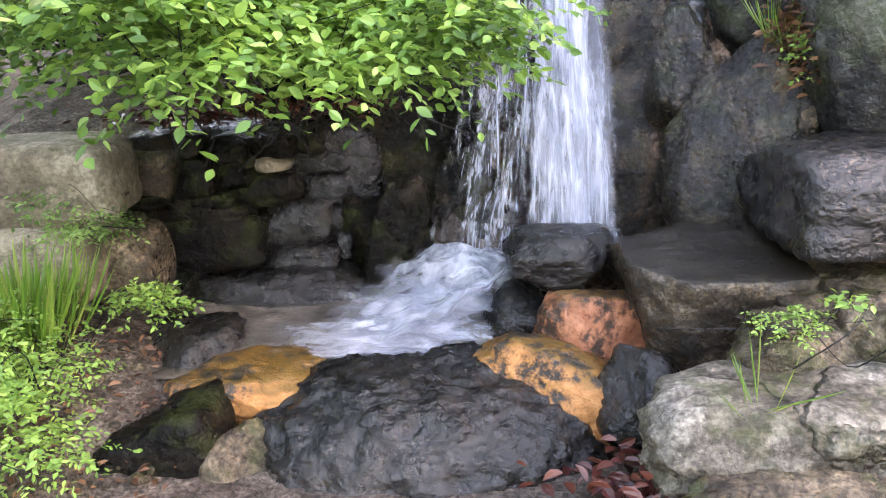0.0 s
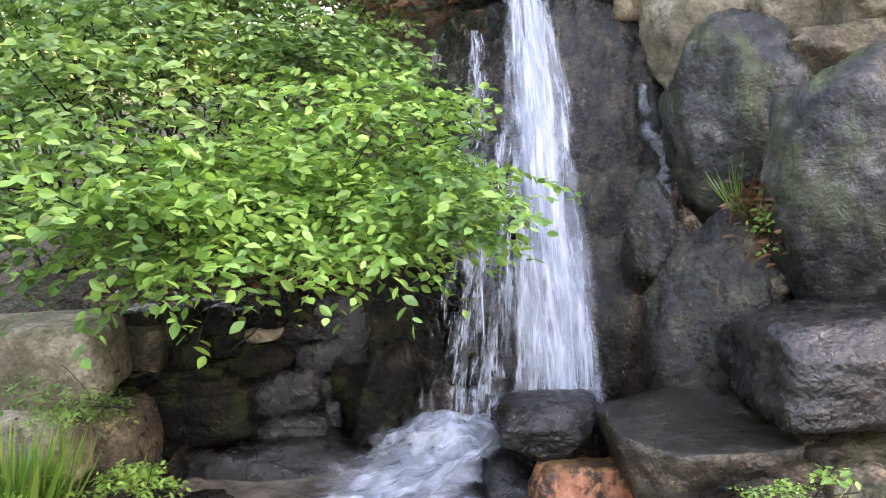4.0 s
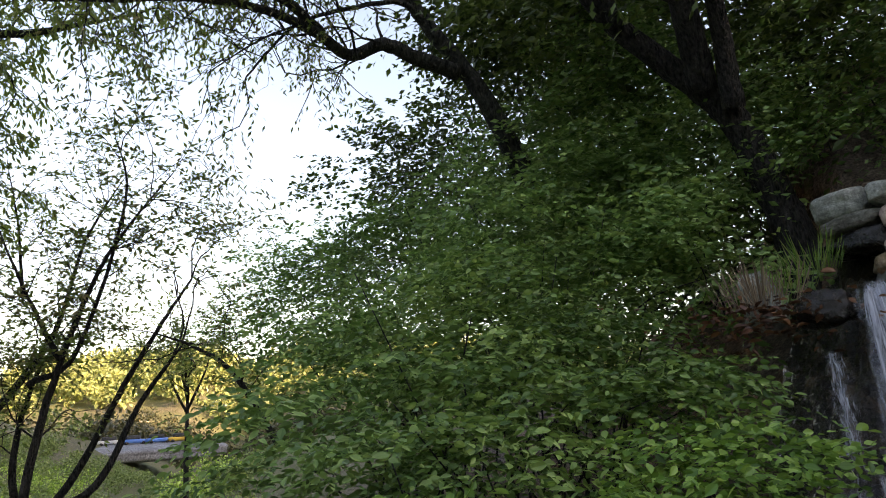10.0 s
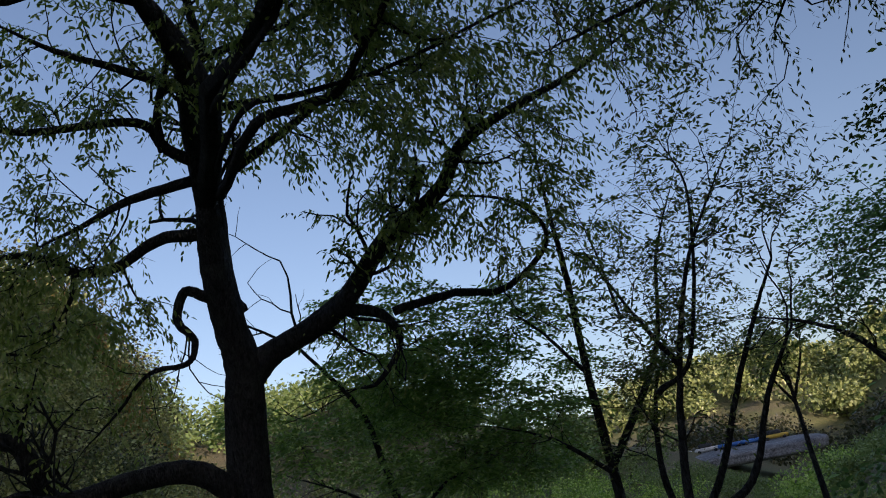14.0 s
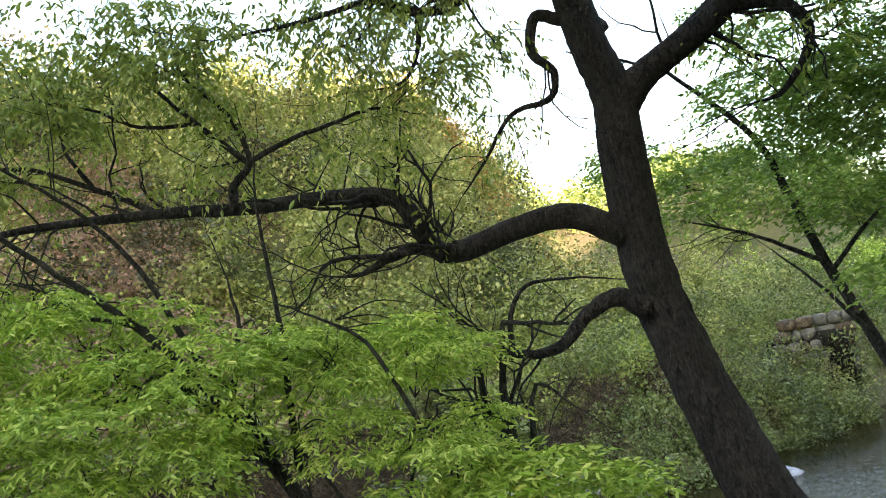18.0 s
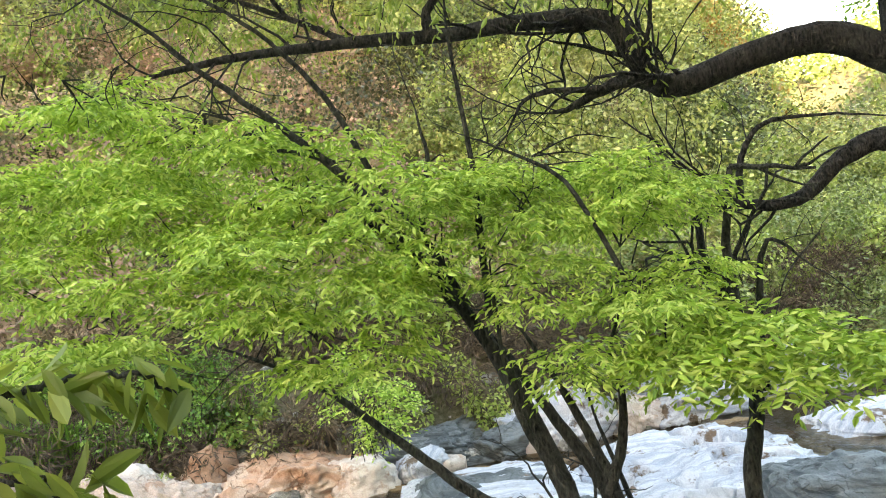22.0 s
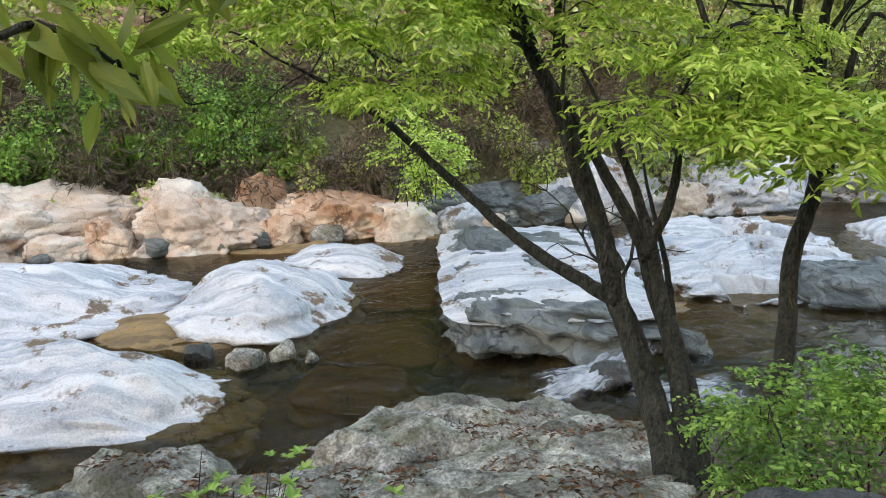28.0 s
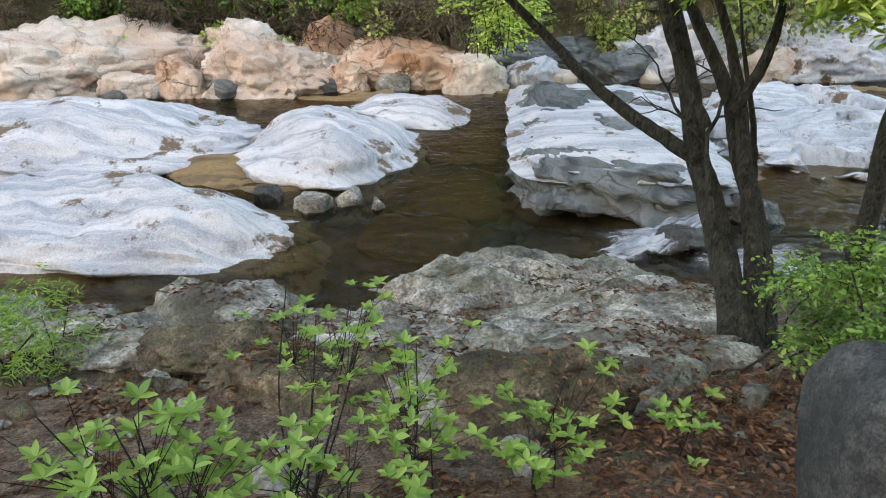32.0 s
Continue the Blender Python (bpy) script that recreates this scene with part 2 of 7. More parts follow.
def algae_material(name, rock, deep, bright):
    """Orange mineral film over rock, with ragged edges."""
    k = Mat(name)
    co = k.coords(0)
    a, b, c = k.noise(co, 5, 6), k.noise(co, 24, 5, 0.7), k.noise(co, 90, 4)
    up = k.n("SeparateXYZ", Vector=k.n("NewGeometry").outputs["Normal"]).outputs["Z"]
    film = k.mix(k.ramp(b, (0.35, (0, 0, 0)), (0.65, (1, 1, 1))), deep, bright)
    film = k.mix(k.ramp(up, (0.55, (0, 0, 0)), (0.95, (0.75, 0.75, 0.75))), film, (0.085, 0.058, 0.006))
    col = k.mix(k.ramp(k.mix(0.45, a, b), (0.43, (0, 0, 0)), (0.50, (1, 1, 1))), rock, film)
    return k.done(col, k.ramp(b, (0.3, (0.25,) * 3), (0.7, (0.6,) * 3)), k.bump(c, 0.3, 0.006, k.bump(b, 0.7, 0.03)), 0.5)


OCHRE = algae_material("ochre_algae_rock", (0.03, 0.026, 0.02), (0.33, 0.115, 0.022), (0.55, 0.25, 0.085))
ORANGE = algae_material("orange_algae_rock", (0.05, 0.03, 0.02), (0.27, 0.075, 0.03), (0.50, 0.21, 0.11))


def leaf_material(name, a, b, c, thin=0.38, rough=0.38, patch=0.0, other=(0.3, 0.3, 0.3), third=(0.1, 0.1, 0.1)):
    k = Mat(name)
    r = k.n("NewGeometry").outputs["Random Per Island"]
    col = k.ramp(r, (0.0, a), (0.55, b), (1.0, c))
    big = k.noise(k.n("TexCoord").outputs["Object"], 1.3, 3)
    col = k.mix(0.35, col, k.ramp(big, (0.3, (0.3, 0.3, 0.3)), (0.7, (0.7, 0.7, 0.7))), "OVERLAY")
    if patch:
        pn = k.noise(k.n("TexCoord").outputs["Object"], patch, 3, 0.6)
        col = k.mix(k.ramp(pn, (0.57, (0, 0, 0)), (0.66, (0.8, 0.8, 0.8))), col, other)
        col = k.mix(k.ramp(pn, (0.38, (0.85, 0.85, 0.85)), (0.45, (0, 0, 0))), col, third)
    k.done(col, rough, None, 0.5)
    tr = k.n("BsdfTranslucent", Color=k.mix(1.0, col, (1.0, 0.95, 0.60), "MULTIPLY"))
    mx = k.n("MixShader", Fac=thin)
    k.put(mx.inputs[1], k.b.outputs[0])
    k.put(mx.inputs[2], tr.outputs[0])
    k.put(k.out.inputs["Surface"], mx.outputs[0])
    return k.m


LEAF_SHRUB = leaf_material("shrub_leaf", (0.07, 0.165, 0.033), (0.17, 0.35, 0.07), (0.38, 0.60, 0.16), 0.48, rough=0.35, patch=2.2, other=(0.30, 0.50, 0.13), third=(0.05, 0.13, 0.03))
LEAF_HILL = leaf_material("hillside_leaf", (0.05, 0.12, 0.03), (0.12, 0.24, 0.06), (0.25, 0.40, 0.12), patch=1.4, other=(0.30, 0.46, 0.14), third=(0.055, 0.12, 0.035))
# Lighter copy of the hillside leaf; the sky's brightness is in its colour.
LEAF_HILL_LIT = leaf_material("hillside_leaf_lit", (0.085, 0.19, 0.055), (0.17, 0.33, 0.10), (0.32, 0.50, 0.18), 0.48, patch=1.2, other=(0.27, 0.44, 0.15), third=(0.08, 0.16, 0.045))
LEAF_DARK = leaf_material("dark_tree_leaf", (0.035, 0.065, 0.018), (0.075, 0.125, 0.032), (0.15, 0.22, 0.06), patch=1.0, other=(0.16, 0.23, 0.06), third=(0.025, 0.045, 0.014))
LEAF_LIGHT = leaf_material("spring_leaf", (0.17, 0.32, 0.04), (0.39, 0.59, 0.11), (0.68, 0.80, 0.27), 0.45)
LEAF_YELLOW = leaf_material("yellow_green_leaf", (0.15, 0.24, 0.05), (0.25, 0.35, 0.08), (0.36, 0.43, 0.12))
LEAF_SKY = leaf_material("high_leaf", (0.09, 0.15, 0.03), (0.16, 0.23, 0.05), (0.21, 0.18, 0.09))
LEAF_NEAR = leaf_material("sapling_leaf", (0.14, 0.28, 0.055), (0.22, 0.40, 0.08), (0.34, 0.52, 0.13))
LEAF_FAR = leaf_material("far_wood_leaf", (0.22, 0.27, 0.09), (0.36, 0.42, 0.14), (0.50, 0.52, 0.21), 0.25, patch=0.16, other=(0.29, 0.30, 0.12), third=(0.07, 0.11, 0.04))
LEAF_VALLEY = leaf_material("valley_leaf", (0.19, 0.28, 0.06), (0.31, 0.42, 0.10), (0.44, 0.50, 0.16), 0.3, patch=0.35, other=(0.33, 0.32, 0.12), third=(0.10, 0.15, 0.045))
LEAF_BANK = leaf_material("bank_leaf", (0.11, 0.16, 0.05), (0.20, 0.27, 0.085), (0.31, 0.37, 0.13), 0.3, patch=0.5, other=(0.25, 0.22, 0.11), third=(0.065, 0.095, 0.033))
LEAF_FIELD = leaf_material("field_leaf", (0.13, 0.20, 0.06), (0.22, 0.31, 0.09), (0.33, 0.40, 0.14), 0.3)
LEAF_PINE = leaf_material("pine_leaf", (0.04, 0.05, 0.02), (0.075, 0.08, 0.035), (0.13, 0.115, 0.055), 0.2)
LEAF_ORANGE = leaf_material("orange_spring_leaf", (0.32, 0.20, 0.06), (0.42, 0.26, 0.08), (0.50, 0.36, 0.13), 0.3)
LEAF_MEADOW = leaf_material("meadow_blade", (0.20, 0.26, 0.08), (0.28, 0.34, 0.11), (0.36, 0.40, 0.15), 0.3)
LEAF_OLIVE = leaf_material("olive_leaf", (0.16, 0.22, 0.05), (0.24, 0.32, 0.07), (0.34, 0.40, 0.10), 0.55)
LEAF_PINK = leaf_material("blossom", (0.42, 0.27, 0.23), (0.50, 0.34, 0.29), (0.42, 0.36, 0.20), 0.3)
BRUSH = leaf_material("pale_brush_twig", (0.16, 0.12, 0.085), (0.28, 0.215, 0.15), (0.40, 0.32, 0.22), 0.1, 0.8)
GRASS = leaf_material("grass_blade", (0.09, 0.20, 0.03), (0.14, 0.30, 0.04), (0.30, 0.38, 0.10))
DRY = leaf_material("dry_twig_leaf", (0.045, 0.034, 0.025), (0.11, 0.082, 0.058), (0.22, 0.17, 0.115), 0.1, 0.8)
LITTER_RED = leaf_material("wet_red_leaf", (0.035, 0.007, 0.007), (0.09, 0.02, 0.015), (0.20, 0.06, 0.035), 0.1, 0.3)
LITTER = leaf_material("fallen_leaf", (0.045, 0.018, 0.010), (0.12, 0.05, 0.025), (0.27, 0.13, 0.06), 0.1, 0.5)


def bark_material(name, dark, light, scale=1.0):
    k = Mat(name)
    co = k.coords(2.0)
    mp = k.n("Mapping", Vector=co)
    mp.inputs["Scale"].default_value = (scale, scale, scale * 0.35)
    a, b = k.noise(mp.outputs[0], 22, 6, 0.7), k.noise(co, 3, 4)
    v = k.n("TexVoronoi", Vector=mp.outputs[0], Scale=60.0)
    col = k.ramp(k.mix(0.22, a, v.outputs["Distance"]), (0.34, dark), (0.68, light))
    col = k.mix(k.ramp(b, (0.55, (0, 0, 0)), (0.75, (0.55, 0.55, 0.55))), col, (light[0] * 1.2, light[1] * 1.25, light[2] * 1.15))
    nrm = k.bump(v.outputs["Distance"], 0.8, 0.03, k.bump(a, 1.0, 0.05))
    return k.done(col, 0.9, nrm, 0.25)


BARK = bark_material("dark_bark", (0.005, 0.005, 0.005), (0.060, 0.058, 0.055))
BARK_GREY = bark_material("grey_bark", (0.011, 0.0125, 0.0105), (0.072, 0.075, 0.065))


def ground_material():
    k = Mat("ground_soil")
    co = k.n("TexCoord").outputs["Object"]
    a, b, c, d = k.noise(co, 0.06, 5), k.noise(co, 0.7, 6, 0.65), k.noise(co, 9, 6, 0.7), k.noise(co, 60, 4, 0.7)
    soil = k.ramp(c, (0.3, (0.05, 0.038, 0.029)), (0.55, (0.17, 0.135, 0.11)), (0.75, (0.36, 0.30, 0.25)))
    soil = k.mix(0.85, soil, k.ramp(d, (0.38, (0.2, 0.2, 0.2)), (0.62, (0.8, 0.8, 0.8))), "OVERLAY")
    green = k.ramp(c, (0.3, (0.05, 0.09, 0.02)), (0.7, (0.18, 0.22, 0.05)))
    col = k.mix(k.ramp(b, (0.62, (0, 0, 0)), (0.72, (0.6, 0.6, 0.6))), soil, green)
    ln = k.n("VectorMath", Vector=co)
    ln.operation = "LENGTH"
    away = k.ramp(k.math("MULTIPLY", ln.outputs["Value"], 0.01), (0.12, (0, 0, 0)), (0.22, (1, 1, 1)))
    col = k.mix(k.math("MULTIPLY", away, k.ramp(a, (0.3, (0.2, 0.2, 0.2)), (0.55, (0.85, 0.85, 0.85)))), col, k.ramp(b, (0.3, (0.10, 0.13, 0.04)), (0.7, (0.19, 0.18, 0.075))))
    return k.done(col, 0.95, k.bump(d, 0.9, 0.03, k.bump(c, 1.0, 0.10)), 0.2)


SOIL = ground_material()


def water_material():
    k = Mat("stream_water")
    co = k.n("TexCoord").outputs["Object"]
    r = k.n("TexNoise", Vector=co, Scale=6.5, Detail=4.0, Distortion=0.8).outputs["Fac"]
    r2 = k.noise(co, 1.1, 3)
    nrm = k.bump(r, 0.45, 0.06, k.bump(r2, 0.2, 0.2))
    murk = k.ramp(k.noise(co, 0.5, 4), (0.45, (0.008, 0.011, 0.007)), (0.62, (0.068, 0.042, 0.016)))
    see = k.n("BsdfTransparent", Color=(0.66, 0.52, 0.30, 1))
    dif = k.n("BsdfDiffuse", Color=murk)
    body = k.n("MixShader", Fac=0.30)
    k.put(body.inputs[1], see.outputs[0])
    k.put(body.inputs[2], dif.outputs[0])
    gl = k.n("BsdfGlossy", Roughness=0.06, Normal=nrm)
    fr = k.n("Fresnel", IOR=1.26, Normal=nrm)
    mx = k.n("MixShader", Fac=fr.outputs[0])
    k.put(mx.inputs[1], body.outputs[0])
    k.put(mx.inputs[2], gl.outputs[0])
    k.put(k.out.inputs["Surface"], mx.outputs[0])
    return k.m


WATER = water_material()


def pool_material():
    k = Mat("basin_water")
    co = k.n("TexCoord").outputs["Object"]
    r = k.noise(co, 14, 5, 0.65, 0.8)
    nrm = k.bump(r, 0.5, 0.04)
    col = k.ramp(k.noise(co, 3.5, 5), (0.35, (0.045, 0.037, 0.028)), (0.65, (0.22, 0.19, 0.16)))
    return k.done(col, 0.08, nrm, 0.5)


POOL = pool_material()



def fall_material(name, lo, hi, along, across, whites=(0.80, 0.83, 0.90), fade=0.04):
    """White water with gaps: streaks along the V of the sheet."""
    k = Mat(name)
    uv = k.n("TexCoord").outputs["UV"]
    mp = k.n("Mapping", Vector=uv)
    mp.inputs["Scale"].default_value = (across, along, 1)
    own = k.n("VectorMath")
    own.operation = "MULTIPLY_ADD"
    k.put(own.inputs[0], k.n("ObjectInfo").outputs["Random"])
    own.inputs[1].default_value = (31, 47, 13)
    k.put(own.inputs[2], mp.outputs[0])
    f = k.noise(own.outputs[0], 1.0, 6, 0.68, 0.5)
    mp2 = k.n("Mapping", Vector=uv)
    mp2.inputs["Scale"].default_value = (across * 0.3, along * 0.4, 1)
    g = k.noise(mp2.outputs[0], 1.0, 3)
    sep = k.n("SeparateXYZ", Vector=uv)
    x, y = sep.outputs["X"], sep.outputs["Y"]
    fx = k.math("FRACT", x)
    edge = k.math("MULTIPLY", k.math("MULTIPLY", fx, k.math("SUBTRACT", 1.0, fx)), 4.0)
    edge = k.math("MULTIPLY", edge, k.ramp(y, (0.0, (0, 0, 0)), (fade, (1, 1, 1)), (1 - fade, (1, 1, 1)), (1.0, (0, 0, 0))))
    both = k.n("Math")
    both.operation = "MULTIPLY_ADD"
    k.put(both.inputs[0], g)
    both.inputs[1].default_value = 0.45
    k.put(both.inputs[2], k.math("MULTIPLY", f, 0.8))
    sum2 = k.math("SUBTRACT", both.outputs[0], k.math("MULTIPLY", k.math("SUBTRACT", 1.0, edge), 0.35))
    a = k.ramp(sum2, (lo, (0, 0, 0)), (hi, (1, 1, 1)))
    k.done(k.ramp(f, (0.36, (0.26, 0.30, 0.38)), (0.62, whites)), 0.3, k.bump(f, 0.5, 0.03), 0.5)
    tr = k.n("BsdfTranslucent", Color=(0.62, 0.67, 0.78, 1))
    m0 = k.n("MixShader", Fac=0.35)
    k.put(m0.inputs[1], k.b.outputs[0])
    k.put(m0.inputs[2], tr.outputs[0])
    mx = k.n("MixShader", Fac=a)
    k.put(mx.inputs[1], k.n("BsdfTransparent").outputs[0])
    k.put(mx.inputs[2], m0.outputs[0])
    k.put(k.out.inputs["Surface"], mx.outputs[0])
    return k.m


FALL = fall_material("falling_water", 0.42, 0.78, 5.0, 8)
FALL_SOFT = fall_material("broken_falling_water", 0.49, 0.83, 7.0, 14)
STRAND = fall_material("water_strand", 0.46, 0.95, 5.0, 2.2, fade=0.3)
VEIL = fall_material("thin_falling_water", 0.60, 0.84, 9.0, 26)
FOAM = fall_material("foam", 0.36, 0.72, 6, 6, fade=0.2)
CHUTE = fall_material("sliding_white_water", 0.34, 0.66, 3.0, 7, fade=0.12)


# ---- builders ----
def mesh_object(name, verts, faces, material, parent=None, label="", smooth=True, uvs=None):
    me = bpy.data.meshes.new(name)
    me.from_pydata(verts, [], faces)
    if smooth:
        me.polygons.foreach_set("use_smooth", np.ones(len(me.polygons), bool))
    if uvs is not None:
        layer = me.uv_layers.new(name="UVMap")
        idx = np.empty(len(me.loops), np.int32)
        me.loops.foreach_get("vertex_index", idx)
        layer.data.foreach_set("uv", np.asarray(uvs, np.float32)[idx].ravel())
    me.materials.append(material)
    me.update()
    ob = new(name, me)
    if parent:
        ob.parent = parent
    if label:
        ob["label"] = label
    return ob


def empty(name, at, label, category, group="", kind=""):
    ob = new(name)
    ob.location = at
    return tagged(ob, label, category, group, kind)


ICO = {}


def ico(level):
    if level not in ICO:
        bm = bmesh.new()
        bmesh.ops.create_icosphere(bm, subdivisions=level, radius=1)
        bm.verts.index_update()
        v = np.array([p.co[:] for p in bm.verts])
        f = [[q.index for q in p.verts] for p in bm.faces]
        bm.free()
        ICO[level] = (v / np.linalg.norm(v, axis=1)[:, None], f)
    return ICO[level]


def fbm(p, scale, octaves=4):
    return np.array([noise.fractal(Vector(q), 0.9, 2.1, octaves) for q in p * scale])


def rock_shape(size, seed, level=4, box=3.4, facets=14, bumps=0.11, sharp=48, low=0.66, ledges=0.0, taper=0.0, shear=(0, 0), grit=0.2):
    """Vertices of one stone: a rounded block, split along random faces and roughened."""
    rng = np.random.RandomState(seed)
    d, f = ico(level)
    r = 1 / (np.abs(d) ** box).sum(1) ** (1 / box)
    for _ in range(facets):
        nrm = rng.normal(size=3)
        nrm /= np.linalg.norm(nrm)
        dist = rng.uniform(low, max(1.0, low + 0.3))
        c = d @ nrm
        hit = np.where(c > 0.05, dist / np.maximum(c, 0.05), 99)
        r = -np.log(np.exp(-sharp * r) + np.exp(-sharp * np.minimum(hit, 3))) / sharp
    p = d * r[:, None]
    off = rng.uniform(-50, 50, 3)
    n1 = fbm(p + off, 1.3, 3)
    n2 = fbm(p * np.array([1, 1, 1.0]) + off + 9, 4.5, 4)
    n3 = fbm(p + off + 30, 13.0, 4) if level > 4 else 0.0
    p = p * (1 + bumps * n1 + bumps * 0.5 * n2 + bumps * grit * n3)[:, None]
    if ledges:
        z = p[:, 2] + 0.25 * n1
        p[:, :2] *= (1 + ledges * (np.abs((z * 3.1) % 1 - 0.5) - 0.25))[:, None]
    p[:, :2] *= (1 - taper * p[:, 2])[:, None]
    p = p * np.array(size) / 2
    p[:, 0] += shear[0] * p[:, 2]
    p[:, 1] += shear[1] * p[:, 2]
    return p, f


def rock(name, at, size, mat, label="", category="rock", group="", seed=0, rot=(0, 0, 0), parent=None, **shape):
    p, f = rock_shape(size, seed, **shape)
    ob = mesh_object(name, p, f, mat, parent)
    ob.matrix_basis = pose(*at, *rot)
    if parent is None:
        tagged(ob, label, category, group)
    return ob


def unit(a):
    return a / np.maximum(np.linalg.norm(a, axis=-1, keepdims=True), 1e-9)


def leaf_mesh(name, P, A, N, L, mat, parent=None, wide=0.42, fold=0.06, fine=True, label=""):
    """One leaf at each P, along A, facing N, of length L."""
    A, N = unit(A), unit(N)
    S = unit(np.cross(A, N))
    N = np.cross(S, A)
    L = np.broadcast_to(np.asarray(L, float), (len(P),))[:, None]
    w = L * wide / 2
    n = len(P)
    if fine:
        side = [(0.2, 0.68, 0.7), (0.48, 1.0, 1.0), (0.78, 0.62, 0.6)]
        pts = [P, *[P + A * L * q + S * w * e + N * L * fold * f for q, e, f in side], P + A * L - N * L * fold * 0.8, *[P + A * L * q - S * w * e + N * L * fold * f for q, e, f in side[::-1]]]
        V = np.stack(pts, 1).reshape(-1, 3)
        b = np.arange(n)[:, None] * 8
        F = np.concatenate([b + [0, 1, 2, 3, 4], b + [0, 4, 5, 6, 7]])
    else:
        pts = [P, P + A * L * 0.45 + S * w + N * L * fold, P + A * L, P + A * L * 0.45 - S * w + N * L * fold]
        V = np.stack(pts, 1).reshape(-1, 3)
        b = np.arange(n)[:, None] * 4
        F = np.concatenate([b + [0, 1, 2], b + [0, 2, 3]])
    ob = mesh_object(name, V, F.tolist(), mat, parent, label, smooth=False)
    return tagged(ob, kind="stuff")


def sprays(rng, S, D, L, step, droop=0.3, flat=0.5, lean=0.6, hang=0.25):
    """Leaf places along twigs that start at S and run along D for L. Returns places, axes and normals."""
    n = len(S)
    k = max(2, int(np.ceil(L.max() / step)))
    t = (np.arange(k)[None, :] + rng.uniform(0, 0.6, (n, k))) * step
    keep = t < L[:, None]
    up = np.array([0, 0, 1.0])
    D = unit(D)
    side = unit(np.cross(D, up) + 1e-6)
    P = S[:, None] + D[:, None] * t[..., None]
    P[..., 2] -= droop * t ** 2 / np.maximum(L[:, None], 0.1)
    sgn = np.where((np.arange(k) % 2)[None, :, None] == 0, 1.0, -1.0)
    A = D[:, None] * lean + side[:, None] * sgn * 0.8 + rng.normal(size=(n, k, 3)) * 0.28 - up * hang
    N = up * flat + rng.normal(size=(n, k, 3)) * 0.45
    return P[keep], A[keep], N[keep]


class Tubes:
    """Collects tapered branches into one mesh."""

    def __init__(self):
        self.v, self.f, self.n = [], [], 0

    def add(self, pts, r0, r1, sides=7, rough=0.0, seed=0, flare=0.0):
        pts = np.asarray(pts, float)
        m = len(pts)
        tan = unit(np.gradient(pts, axis=0))
        ref = np.where(np.abs(tan[:, 2:3]) > 0.9, np.array([[1.0, 0, 0]]), np.array([[0, 0, 1.0]]))
        s = unit(np.cross(tan, ref))
        for k in range(1, m):
            s[k] = unit(s[k - 1] - tan[k] * (s[k - 1] @ tan[k]))
        b = np.cross(s, tan)
        q = np.linspace(0, 1, m)
        rad = r1 + (r0 - r1) * (1 - q) ** 0.9 + flare * r0 * np.exp(-q * 9)
        a = np.linspace(0, 2 * np.pi, sides, endpoint=False)
        ring = np.cos(a)[None, :, None] * s[:, None] + np.sin(a)[None, :, None] * b[:, None]
        R = rad[:, None] * np.ones(sides)
        if rough:
            rng = np.random.RandomState(seed + 1)
            R = R * (1 + rough * rng.normal(size=R.shape))
        V = pts[:, None] + ring * R[..., None]
        self.v.append(V.reshape(-1, 3))
        i = np.arange(m - 1)[:, None] * sides
        j = np.arange(sides)[None, :]
        jn = (j + 1) % sides
        F = np.stack([i + j, i + jn, i + sides + jn, i + sides + j], -1).reshape(-1, 4) + self.n
        self.f.extend(F.tolist())
        self.f.append([self.n + (m - 1) * sides + x for x in range(sides)])
        self.f.append([self.n + x for x in range(sides)][::-1])
        self.n += m * sides

    def make(self, name, mat, parent, label=""):
        ob = mesh_object(name, np.concatenate(self.v), self.f, mat, parent, label)
        return tagged(ob, kind="stuff") if name == "branchwork" else ob


def smooth_path(pts, per=6, wobble=0.0, seed=0):
    """A curve through a few points."""
    pts = np.asarray(pts, float)
    rng = np.random.RandomState(seed)
    ext = np.vstack([2 * pts[0] - pts[1], pts, 2 * pts[-1] - pts[-2]])
    out = []
    for i in range(1, len(ext) - 2):
        p0, p1, p2, p3 = ext[i - 1:i + 3]
        for t in np.linspace(0, 1, per, endpoint=False):
            out.append(0.5 * (2 * p1 + (p2 - p0) * t + (2 * p0 - 5 * p1 + 4 * p2 - p3) * t * t + (3 * p1 - p0 - 3 * p2 + p3) * t ** 3))
    out.append(pts[-1])
    out = np.array(out)
    if wobble:
        out[1:-1] += rng.normal(size=(len(out) - 2, 3)) * wobble
    return out


def grow(rng, tubes, start, d, length, r, depth, tips, spread=0.8, lift=0.1, kids=4, crook=0.25):
    """A branch with side branches; tips receives (place, direction) along the outer wood."""
    n = 5 if depth > 0 else 4
    pts, dirs = [np.array(start, float)], []
    d = unit(np.array(d, float))
    for i in range(n):
        d = unit(d + rng.normal(size=3) * crook + np.array([0, 0, lift]) * 0.3)
        dirs.append(d)
        pts.append(pts[-1] + d * length / n)
    tubes.add(pts, r, r * 0.45, 6 if depth > 1 else 4)
    if depth <= 1:
        for p, q in zip(pts[1:], dirs):
            tips.append((p, q))
    if depth > 0:
        for k in range(kids):
            i = int(rng.randint(1, n + 1))
            side = unit(np.cross(dirs[i - 1], rng.normal(size=3)))
            grow(rng, tubes, pts[i], dirs[i - 1] * 0.6 + side * spread, length * rng.uniform(0.45, 0.7), r * 0.5, depth - 1, tips, spread, lift, kids, crook)


